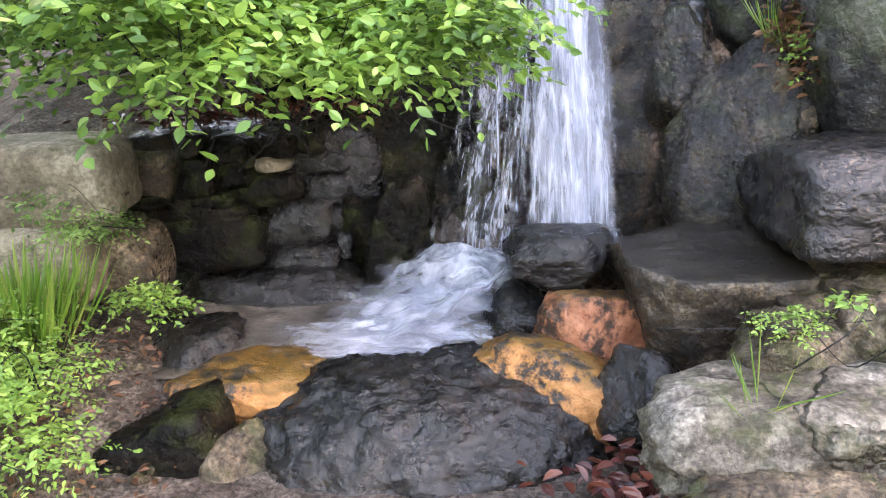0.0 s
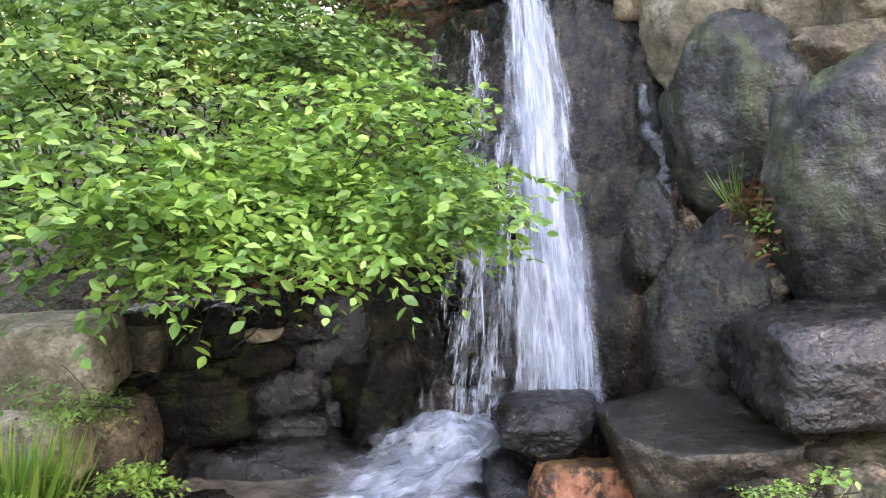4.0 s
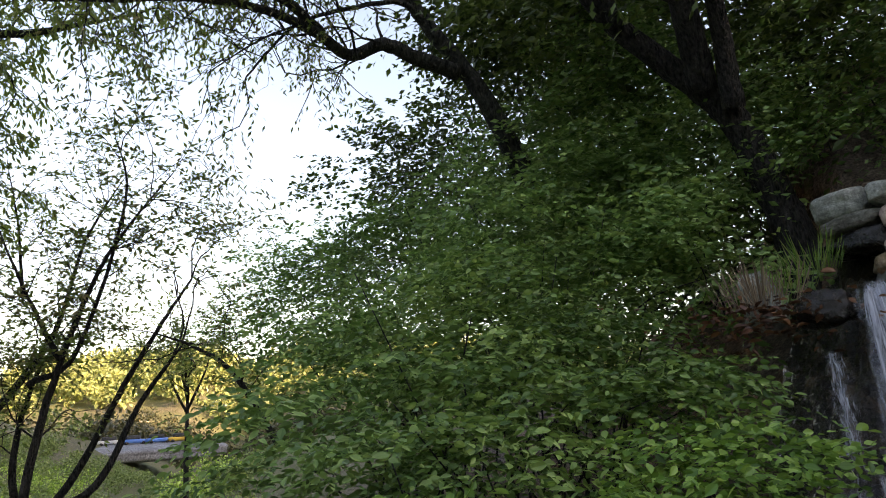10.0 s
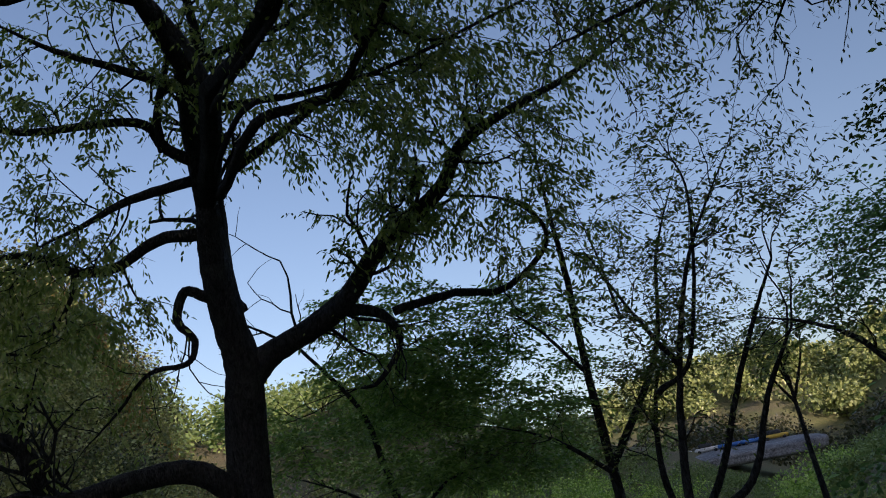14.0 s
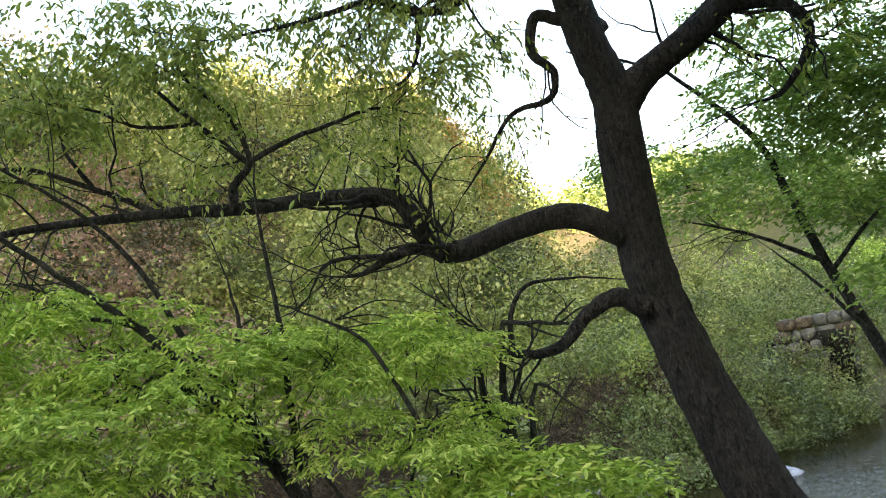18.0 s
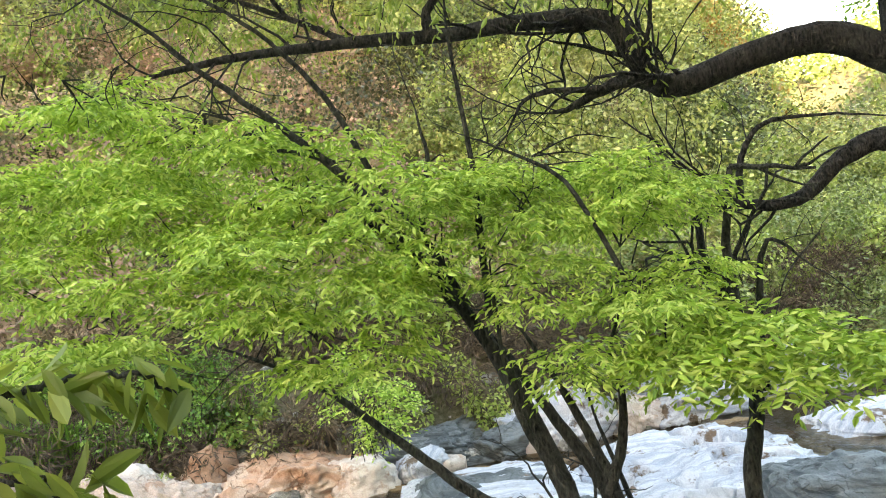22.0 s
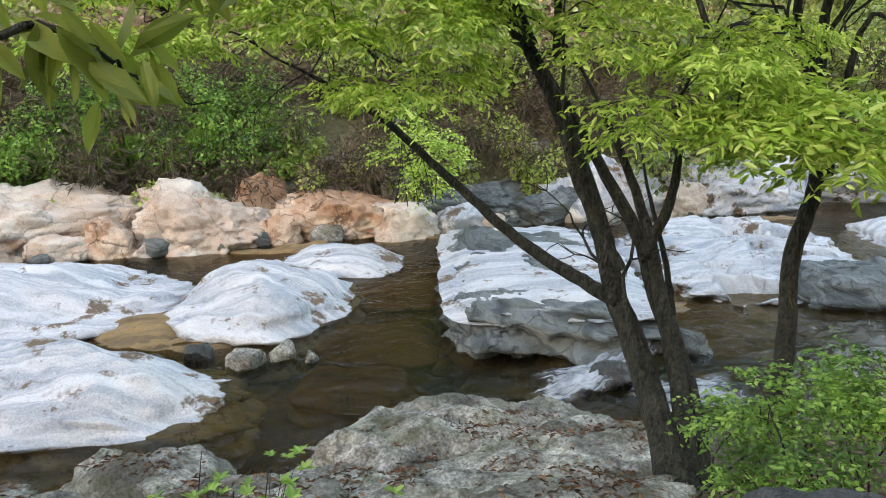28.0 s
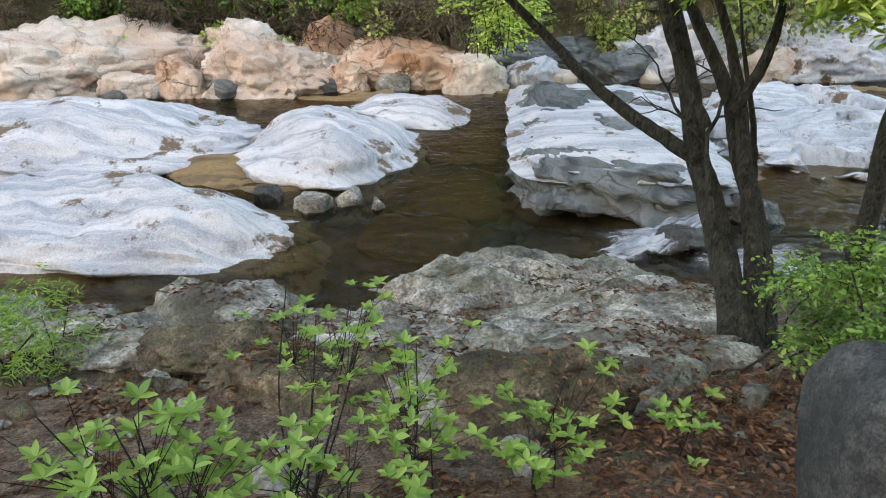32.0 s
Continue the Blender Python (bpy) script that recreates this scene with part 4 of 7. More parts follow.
for k, (s0, v0, w0, d0, h0, m0) in enumerate([(14.5, -2.7, 1.0, 1.0, 1.1, RUST), (14.6, 0.15, 0.8, 0.8, 1.0, RUST), (14.4, 2.5, 1.3, 1.0, 1.0, PINK), (14.4, 3.6, 1.2, 0.9, 0.9, MARBLE), (14.7, 5.6, 1.6, 1.0, 1.3, MARBLE_GREY), (14.5, 8.6, 1.4, 1.0, 1.1, PINK), (14.5, -3.6, 1.2, 0.8, 0.7, PINK), (15.6, 3.0, 1.6, 1.0, 1.8, BANKROCK), (15.7, -0.2, 1.4, 1.0, 2.0, RUST)]):
    river_rock("bank_boulder", s0, v0, (w0, d0, h0), m0, "smaller angular boulder wedged between larger ones", 740 + k, z=-2.3, turn=k * 23 % 40, level=5, box=4, facets=14, bumps=0.18, low=0.68, sharp=70)
for k in range(26):
    rs, rv = 14.0 + (k * 0.37) % 0.9, -7.0 + k * 0.62
    sz = 0.25 + 0.35 * ((k * 0.61) % 1)
    river_rock("bank_stone", rs, rv, (sz * 1.3, sz, sz * 0.8), (PINK, BANKROCK, MARBLE_GREY)[k % 3], "small stone between the bank boulders", 700 + k, z=-2.3, turn=k * 40, level=3)

# ---- the waterfall basin ----
rock("cliff", (0.66, 4.30, 1.10), (1.95, 1.0, 3.0), CLIFF, "dark wet cliff of rough rock behind the waterfall", "cliff", seed=61, level=6, box=7.0, facets=5, bumps=0.12, shear=(0.0, 0.27), grit=0.5)
rock("wet_outcrop", (-0.25, 3.98, 0.62), (1.25, 0.55, 1.6), DARKSTACK, "dark wet rock face beside the falling water", "cliff", seed=94, level=6, box=6.0, facets=6, bumps=0.12, shear=(0.0, 0.22), grit=0.5)
rock("wet_outcrop", (0.86, 3.72, 0.55), (0.75, 0.55, 1.15), CLIFF, "dark wet rock beside the foot of the fall", "rock", seed=95, level=5, box=4.0, facets=6, bumps=0.12, low=0.9)
rock("wet_outcrop", (0.98, 4.02, 1.25), (0.85, 0.6, 2.4), CLIFF, "tall dark wet rock face beside the fall", "rock", seed=96, level=6, box=6.0, facets=8, bumps=0.12, low=0.95, shear=(0.0, 0.24), grit=0.5)
rock("wet_outcrop", (1.25, 4.22, 1.75), (0.9, 0.7, 1.3), CLIFF, "dark wet rock shoulder beside the cliff", "cliff", seed=93, level=5, box=4)
rock("basin_rock", (-0.08, 2.46, -0.24), (1.36, 0.90, 0.98), WET, "big glossy black rock at the lip of the basin", seed=62, level=6, box=2.8, facets=6, bumps=0.06, grit=0.7)
rock("algae_rock", (-0.72, 2.56, 0.10), (0.62, 0.42, 0.26), OCHRE, "flat stone under ochre algae at the basin's lip", seed=63, level=5, box=3.5, facets=5, bumps=0.10)
rock("basin_rock", (-0.99, 2.78, 0.16), (0.46, 0.42, 0.24), WET, "flat dark wet stone edging the basin", seed=64)
rock("basin_rock", (-0.95, 2.30, -0.05), (0.42, 0.46, 0.60), DARKSTACK, "damp dark stone below the basin's edge", seed=65, box=4)
rock("basin_rock", (-0.68, 2.26, -0.05), (0.34, 0.34, 0.44), BROWN, "small brown stone wedged below the basin", seed=66)
rock("algae_rock", (0.36, 2.50, 0.08), (0.60, 0.48, 0.42), OCHRE, "sloping rock coated with ochre algae", seed=67, level=5, box=2.8, facets=5, rot=(0, 18, 0))
rock("algae_rock", (0.60, 2.78, 0.21), (0.56, 0.44, 0.50), ORANGE, "wet rock coated with orange mineral slime", seed=68, level=5, box=2.8, rot=(0, 12, 0))
rock("basin_rock", (0.34, 2.97, 0.16), (0.44, 0.46, 0.44), WET, "dark wet rock with water sliding over it", seed=69, box=2.6, rot=(0, -25, 0))
rock("perched_stone", (0.43, 2.90, 0.48), (0.38, 0.28, 0.24), WET, "dark wet stone perched at the foot of the fall", seed=70, level=5, box=7, facets=9, low=0.95, taper=-0.22, sharp=80, bumps=0.06)
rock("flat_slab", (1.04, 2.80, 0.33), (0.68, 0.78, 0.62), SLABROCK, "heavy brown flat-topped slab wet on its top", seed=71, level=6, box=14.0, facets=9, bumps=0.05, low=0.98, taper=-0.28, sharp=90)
rock("dark_block", (1.46, 2.48, 0.85), (0.80, 0.62, 0.34), WET, "dark wet angular block on the slope", seed=72, level=5, box=12, facets=9, bumps=0.05, low=0.95, sharp=90)
ledge = dict(level=5, box=6, facets=12, bumps=0.09, low=0.88, sharp=80, grit=0.3)
rock("edge_stone", (1.16, 2.33, 0.51), (0.21, 0.22, 0.11), BROWN, "small tan stone laid on others", seed=74, **ledge)
rock("edge_stone", (1.01, 2.18, 0.50), (0.15, 0.20, 0.11), BROWN, "small mossy tan stone laid on others", seed=73, **ledge)
rock("edge_stone", (1.07, 2.17, 0.41), (0.42, 0.30, 0.20), BROWN, "broad mossy brown stone beside the basin", seed=75, **ledge)
rock("edge_stone", (1.28, 2.18, 0.45), (0.20, 0.28, 0.29), BROWN, "upright mossy brown stone beside the basin", seed=76, **ledge)
rock("edge_stone", (1.33, 2.40, 0.57), (0.28, 0.30, 0.13), BROWN, "flat brown stone laid on others", seed=176, **ledge)
rock("edge_stone", (1.42, 2.10, 0.40), (0.24, 0.28, 0.34), BROWN, "brown stone at the end of a low wall", seed=177, **ledge)
rock("pale_slab", (1.00, 1.92, 0.26), (0.86, 0.42, 0.36), PALE, "pale stone slab with dark lichen spots", seed=77, level=5, box=6, facets=7, low=1.0)
rock("edge_stone", (0.66, 2.34, 0.20), (0.34, 0.34, 0.32), WET, "wet brown rock below orange slime", seed=78)
rock("edge_stone", (0.90, 1.70, 0.12), (0.76, 0.42, 0.36), BROWN, "rough brown rock over dead leaves", seed=79, level=5)
rock("left_block", (-1.66, 3.00, 0.82), (0.80, 0.42, 0.33), TANB, "squared tan block of the old wall", seed=80, box=7, facets=4, bumps=0.05, low=1.05)
rock("left_block", (-1.66, 2.94, 0.53), (0.66, 0.42, 0.30), TANB, "squared tan block of the old wall", seed=81, box=7, facets=4, bumps=0.05, low=1.05)
rock("left_block", (-1.32, 3.06, 0.46), (0.28, 0.36, 0.30), BROWN, "squared brown block of the old wall", seed=82, box=7, facets=4, bumps=0.05, low=1.05)
rock("basin_rock", (-0.32, 3.62, 0.40), (0.36, 0.42, 0.52), DARKSTACK, "rounded dark wet rock beside the fall", seed=83)
rock("boulder", (1.36, 3.36, 1.63), (0.60, 0.55, 0.95), BOULDER, "tall mossy grey boulder", seed=84, level=5, box=2.5, facets=9, bumps=0.11, low=0.8)
rock("boulder", (1.56, 2.78, 1.41), (0.56, 0.52, 1.00), BOULDER, "tall egg-shaped grey boulder", seed=85, level=5, box=2.5, facets=9, bumps=0.11, low=0.8)
rock("boulder", (1.20, 3.10, 0.85), (0.62, 0.60, 0.95), CLIFF, "dark wet boulder with moss", seed=86, level=5, box=2.6, facets=6, bumps=0.08)
rock("boulder", (1.31, 3.80, 2.13), (0.47, 0.46, 0.78), TANB, "upright tan boulder with a dark wet side", seed=87, level=5, box=3.2, facets=7, bumps=0.09, low=0.85)
rock("boulder", (1.74, 3.66, 2.24), (0.45, 0.42, 0.44), TANB, "blunt tan boulder under the stone wall", seed=88, level=5, box=5, facets=6, bumps=0.07, low=0.95)
rock("boulder", (2.02, 3.38, 2.28), (0.54, 0.50, 0.55), TANB, "rounded tan boulder under the stone wall", seed=89, level=5, box=3.4, facets=7, bumps=0.08, low=0.85)
rock("boulder", (1.00, 3.35, 1.14), (0.28, 0.40, 0.58), CLIFF, "narrow dark wet rock by the fall", seed=90)
rock("boulder", (1.84, 3.26, 1.90), (0.74, 0.42, 0.34), BROWN, "brown rock in the slope between boulders", seed=91)
seep = empty("lime_seep", (1.1, 3.6, 1.3), "pale wet lime crust running down a groove in the cliff", "crust")
seep_run = Tubes()
seep_run.add(smooth_path(np.array([(1.03, 3.68, 1.84), (1.06, 3.60, 1.62), (1.11, 3.53, 1.50), (1.07, 3.49, 1.36), (1.09, 3.45, 1.20), (1.18, 3.40, 1.03)]) - np.array((1.1, 3.6, 1.3)), 8, 0.012, 5), 0.022, 0.05, 9, 0.16, 4)
seep_run.make("crust", SEEP, seep)
rock("pool_ledge", (-0.72, 3.38, 0.16), (0.84, 0.40, 0.30), WET, "low black wet ledge under the dry-stone wall", seed=99, level=5, box=4, facets=12, low=0.8, bumps=0.1)
rock("pool_ledge", (-0.22, 3.46, 0.38), (0.34, 0.30, 0.66), DARKSTACK, "black wet rock rising behind the basin", seed=100, level=5, box=4, facets=9, bumps=0.1)
rock("pale_boulder", (0.02, 4.55, 2.54), (0.26, 0.30, 0.34), STONE_GREY, "pale grey boulder among weeds above the fall", seed=101, level=5, box=3, facets=9, bumps=0.1)
rock("cap_stone", (0.29, 4.15, 2.40), (0.36, 0.34, 0.25), WET, "black wet stone at the top of the fall", seed=92, box=2.4)

water_sheet("pool_water", "shallow foaming basin under the waterfall", -1.1, 0.55, 2.5, 3.75, 0.20, POOL, 30, 30, ripple=0.012)


def fall_sheet(name, label, x0, x1, mat, top, foot, width_top, width_foot, seed, parent, bulge=0.1):
    """A falling sheet of water that widens downwards."""
    rng = np.random.RandomState(seed)
    n, m = 40, 14
    t = np.linspace(0, 1, n)
    V, uv = [], []
    for a in t:
        c = np.array(top) + (np.array(foot) - np.array(top)) * np.array([a, a ** 1.0, a])
        w = width_top + (width_foot - width_top) * a ** 0.32
        for b in np.linspace(-0.5, 0.5, m):
            y = c[1] - bulge * math.sin(a * 2.6) - 0.04 * math.cos(b * 3) + 0.02 * noise.noise(Vector((b * 6, a * 9, seed)))
            V.append((c[0] + b * w + 0.012 * noise.noise(Vector((b * 4, a * 7, seed + 5))), y, c[2]))
            uv.append((b + 0.5, a))
    F = [[i * m + j, i * m + j + 1, (i + 1) * m + j + 1, (i + 1) * m + j] for i in range(n - 1) for j in range(m - 1)]
    return mesh_object(name, V, F, mat, parent, label, uvs=uv)


fall = empty("waterfall", (0.5, 3.3, 0.2), "narrow white waterfall dropping over a dark cliff", "waterfall")
fall_sheet("main_stream", "", 0, 0, FALL, (0.03, 0.84, 2.34), (0.05, -0.10, 0.22), 0.17, 0.42, 1, fall)
fall_sheet("main_stream", "", 0, 0, FALL_SOFT, (0.03, 0.81, 2.34), (0.03, -0.14, 0.22), 0.22, 0.54, 11, fall)
fall_sheet("main_stream", "", 0, 0, FALL, (0.02, 0.78, 2.32), (0.08, -0.17, 0.22), 0.10, 0.30, 12, fall)
fall_sheet("main_stream", "", 0, 0, FALL_SOFT, (0.00, 0.76, 2.30), (-0.03, -0.19, 0.24), 0.16, 0.46, 13, fall)


def strands(count, seed, spread_top, spread_foot, shift, near, t_range=(0.0, 1.0), wide=(0.02, 0.06)):
    """Separate ribbons of falling water, each with its own start, width and sway."""
    rng = np.random.RandomState(seed)
    n, m = 22, 4
    F = [[i * m + j, i * m + j + 1, i * m + j + m + 1, i * m + j + m] for i in range(n - 1) for j in range(m - 1)]
    for k in range(count):
        q = float(np.clip(rng.normal() * 0.3, -0.46, 0.46))
        t0 = t_range[0] + (t_range[1] - t_range[0]) * rng.uniform(0, 0.6)
        t1 = min(t_range[1], t0 + rng.uniform(0.25, 0.7))
        w = rng.uniform(*wide)
        ph, out = rng.uniform(0, 6.28), rng.uniform(0, near)
        V, uv = [], []
        for i in range(n):
            a = t0 + (t1 - t0) * i / (n - 1)
            half = spread_top + (spread_foot - spread_top) * a ** 0.6
            cx = shift[0] + (shift[1] - shift[0]) * a + q * half + 0.010 * math.sin(a * 11 + ph)
            cy = 0.86 - 0.96 * a - 0.1 * math.sin(a * 2.6) - out
            for j in range(m):
                b = j / (m - 1) - 0.5
                V.append((cx + b * w * (0.6 + 0.8 * a), cy - 0.012 * math.cos(b * 3), 2.33 - 2.1 * a))
                uv.append((b * 0.98 + 0.5, i / (n - 1)))
        mesh_object("water_strand", V, F, STRAND, fall, uvs=uv)


strands(16, 5, 0.15, 0.38, (0.03, 0.05), 0.10, wide=(0.03, 0.07))
strands(16, 6, 0.20, 0.60, (-0.17, -0.24), 0.06, (0.25, 1.0), (0.012, 0.03))
fall_sheet("side_stream", "", 0, 0, VEIL, (-0.22, 0.66, 1.98), (-0.24, 0.42, 1.42), 0.12, 0.22, 3, fall, 0.03)
fall_sheet("side_stream", "", 0, 0, FALL_SOFT, (-0.24, 0.64, 1.98), (-0.25, 0.40, 1.45), 0.07, 0.10, 5, fall, 0.03)
fall_sheet("side_stream", "", 0, 0, VEIL, (-0.22, 0.45, 1.5), (-0.36, 0.00, 0.12), 0.32, 0.70, 4, fall)
fall_sheet("side_stream", "", 0, 0, VEIL, (-0.12, 0.40, 1.5), (-0.20, -0.06, 0.14), 0.3, 0.6, 6, fall)
fall_sheet("side_stream", "", 0, 0, VEIL, (-0.22, 0.38, 1.2), (-0.40, 0.02, 0.14), 0.3, 0.66, 8, fall)
fall_sheet("splash", "", 0, 0, FALL_SOFT, (-0.16, 0.46, 1.54), (-0.46, 0.30, 1.47), 0.03, 0.05, 7, fall, 0.02)


# ---- the stone walls ----
WALL_KIND = {"G": (STONE_GREY, "rounded grey field stone of the retaining wall"), "B": (STONE_BLUE, "smooth blue-grey field stone of the retaining wall"), "R": (STONE_PINK, "rounded pinkish field stone of the retaining wall"),
             "P": (STONE_PINK, "pale peach field stone of the retaining wall"), "W": (STONE_WHITE, "whitish field stone of the retaining wall"), "T": (STONE_TAN, "rusty brown field stone of the retaining wall"),
             "D": (STONE_DULL, "dull dark field stone of the retaining wall"), "K": (WET, "black wet stone of the retaining wall")}
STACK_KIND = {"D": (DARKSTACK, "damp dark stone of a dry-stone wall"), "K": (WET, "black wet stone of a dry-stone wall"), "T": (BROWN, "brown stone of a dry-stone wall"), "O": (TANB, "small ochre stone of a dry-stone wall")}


def field_stone(at, w, h, kind, seed, roll=0):
    mat, label = WALL_KIND[kind]
    rock("field_stone", (at[0] + 0.04, at[1] + 0.11, at[2] + 0.02), (w * 1.06, 0.30, h * 1.08), mat, label, "stone", "field stones of the retaining wall", seed=seed, rot=(0, roll, (seed * 53) % 9 - 37), level=4, box=5.0, facets=10, bumps=0.07, low=0.88, sharp=70)


def stack_stone(at, w, h, kind, seed):
    mat, label = STACK_KIND[kind]
    rock("wall_stone", at, (w * 0.98, 0.26, h * 0.96), mat, label, "stone", "stones of the dark dry-stone wall", seed=seed, rot=(0, (seed * 37) % 9 - 4, (seed * 53) % 9 - 4), level=4, box=6.0, facets=9, bumps=0.08, low=0.92, sharp=60)


# Near-black blocks added behind the stones; their colour is the shade in the gaps.
rock("wall_core", (-0.90, 3.80, 0.45), (1.2, 0.4, 0.95), WET, "dark backing for shade in the gaps of the dry-stone wall", "earth", seed=198, box=8, facets=1, bumps=0.03)
rock("wall_core", (1.36, 4.13, 2.64), (2.1, 0.30, 0.8), DARKSTACK, "dark backing for shade in the gaps of the retaining wall", "earth", seed=199, rot=(0, 0, -34), box=8, facets=1, bumps=0.03)
field_stone((0.48, 4.29, 2.94), 0.30, 0.15, "G", 400, 0)
field_stone((0.69, 4.15, 2.94), 0.19, 0.13, "G", 401, 0)
field_stone((0.84, 4.05, 2.95), 0.20, 0.11, "D", 402, 0)
field_stone((0.99, 3.95, 2.89), 0.21, 0.18, "G", 403, 0)
field_stone((0.52, 4.27, 2.84), 0.33, 0.09, "D", 404, -3)
field_stone((0.51, 4.27, 2.73), 0.37, 0.12, "K", 405, 0)
field_stone((0.77, 4.10, 2.80), 0.29, 0.18, "P", 406, -8)
field_stone((0.95, 3.97, 2.76), 0.21, 0.10, "R", 407, -5)
field_stone((0.71, 4.14, 2.66), 0.18, 0.13, "R", 408, 0)
field_stone((0.95, 3.98, 2.68), 0.21, 0.09, "B", 409, -8)
field_stone((0.91, 4.00, 2.58), 0.28, 0.15, "B", 410, -18)
field_stone((0.81, 4.07, 2.67), 0.07, 0.11, "D", 411, 0)
field_stone((0.98, 3.96, 2.53), 0.17, 0.08, "G", 412, -8)
field_stone((0.99, 3.95, 2.44), 0.21, 0.11, "G", 413, -6)
field_stone((0.83, 4.06, 2.46), 0.07, 0.10, "W", 414, 0)
field_stone((0.88, 4.02, 2.45), 0.05, 0.10, "T", 415, 0)
field_stone((1.18, 3.82, 2.66), 0.28, 0.38, "G", 416, -16)
field_stone((1.37, 3.69, 2.78), 0.34, 0.19, "G", 417, -22)
field_stone((1.32, 3.73, 2.63), 0.12, 0.15, "G", 418, 0)
field_stone((1.47, 3.62, 2.65), 0.25, 0.20, "B", 419, -10)
field_stone((1.39, 3.68, 2.51), 0.16, 0.10, "R", 420, -10)
field_stone((1.58, 3.55, 2.52), 0.18, 0.15, "W", 421, 0)
field_stone((1.67, 3.49, 2.56), 0.07, 0.09, "P", 422, 0)
field_stone((1.65, 3.50, 2.65), 0.16, 0.12, "T", 423, -5)
field_stone((1.75, 3.43, 2.47), 0.24, 0.12, "G", 424, -2)
field_stone((1.84, 3.37, 2.63), 0.33, 0.25, "G", 425, 0)
field_stone((1.67, 3.49, 2.75), 0.21, 0.11, "G", 426, -8)
field_stone((1.68, 3.48, 2.89), 0.23, 0.18, "W", 427, -5)
field_stone((1.54, 3.57, 2.72), 0.06, 0.13, "T", 428, 15)
field_stone((1.54, 3.57, 2.84), 0.07, 0.11, "T", 429, 0)
field_stone((1.40, 3.67, 2.95), 0.22, 0.15, "T", 430, 0)
field_stone((1.26, 3.77, 2.84), 0.18, 0.10, "T", 431, -10)
field_stone((1.08, 3.89, 2.98), 0.18, 0.08, "D", 432, -5)
field_stone((1.12, 3.86, 2.89), 0.13, 0.07, "D", 433, 0)
field_stone((1.23, 3.79, 2.95), 0.15, 0.12, "D", 434, -10)
field_stone((1.52, 3.59, 2.91), 0.15, 0.07, "D", 435, -8)
field_stone((1.53, 3.58, 2.97), 0.19, 0.08, "D", 436, -5)
field_stone((1.67, 3.49, 3.02), 0.21, 0.07, "D", 437, 0)
field_stone((1.77, 3.42, 2.93), 0.12, 0.10, "T", 438, 20)
field_stone((1.89, 3.34, 2.91), 0.13, 0.09, "R", 439, -10)
field_stone((1.87, 3.36, 2.83), 0.18, 0.07, "T", 440, -8)
field_stone((1.86, 3.36, 3.01), 0.22, 0.11, "D", 441, -5)
field_stone((1.98, 3.28, 3.03), 0.14, 0.14, "D", 442, 0)
field_stone((1.98, 3.28, 2.90), 0.11, 0.11, "B", 443, 0)
field_stone((1.97, 3.29, 2.80), 0.13, 0.09, "G", 444, -10)
field_stone((1.97, 3.29, 2.71), 0.11, 0.10, "W", 445, 0)
field_stone((0.63, 4.19, 2.59), 0.16, 0.10, "T", 446, 0)
field_stone((0.79, 4.08, 2.37), 0.18, 0.16, "K", 447, 0)
field_stone((0.95, 3.98, 2.32), 0.17, 0.08, "K", 448, 0)
field_stone((1.06, 3.90, 2.25), 0.17, 0.16, "T", 449, 0)
field_stone((0.67, 4.16, 2.47), 0.21, 0.16, "D", 450, 0)
field_stone((0.87, 4.03, 3.11), 0.23, 0.07, "D", 451, 0)
field_stone((1.61, 3.53, 2.97), 0.10, 0.05, "D", 452, 0)
field_stone((1.74, 3.44, 3.05), 0.15, 0.06, "D", 453, 0)
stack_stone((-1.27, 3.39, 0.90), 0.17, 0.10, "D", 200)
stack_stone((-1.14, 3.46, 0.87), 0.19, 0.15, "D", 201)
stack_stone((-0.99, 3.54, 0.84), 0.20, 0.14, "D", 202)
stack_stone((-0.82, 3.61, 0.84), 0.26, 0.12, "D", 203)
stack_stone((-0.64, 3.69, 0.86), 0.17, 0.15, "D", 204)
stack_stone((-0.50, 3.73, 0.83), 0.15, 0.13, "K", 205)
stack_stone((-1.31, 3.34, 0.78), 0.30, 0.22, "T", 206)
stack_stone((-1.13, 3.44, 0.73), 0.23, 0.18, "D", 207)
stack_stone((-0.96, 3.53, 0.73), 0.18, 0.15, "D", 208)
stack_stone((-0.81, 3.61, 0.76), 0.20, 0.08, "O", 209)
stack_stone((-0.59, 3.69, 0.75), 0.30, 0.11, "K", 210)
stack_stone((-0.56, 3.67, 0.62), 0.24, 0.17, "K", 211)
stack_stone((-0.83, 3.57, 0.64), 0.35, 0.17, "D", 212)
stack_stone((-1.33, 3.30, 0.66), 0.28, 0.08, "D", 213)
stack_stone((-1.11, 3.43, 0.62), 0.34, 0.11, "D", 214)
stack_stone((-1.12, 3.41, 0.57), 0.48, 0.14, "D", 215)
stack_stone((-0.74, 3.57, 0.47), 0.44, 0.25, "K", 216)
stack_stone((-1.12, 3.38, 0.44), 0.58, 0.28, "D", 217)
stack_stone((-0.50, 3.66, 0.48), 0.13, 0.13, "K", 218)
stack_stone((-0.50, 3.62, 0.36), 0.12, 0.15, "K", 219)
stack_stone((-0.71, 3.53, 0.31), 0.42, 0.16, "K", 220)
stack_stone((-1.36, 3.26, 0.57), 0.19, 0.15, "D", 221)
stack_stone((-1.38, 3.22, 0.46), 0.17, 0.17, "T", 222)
rngw = np.random.RandomState(77)
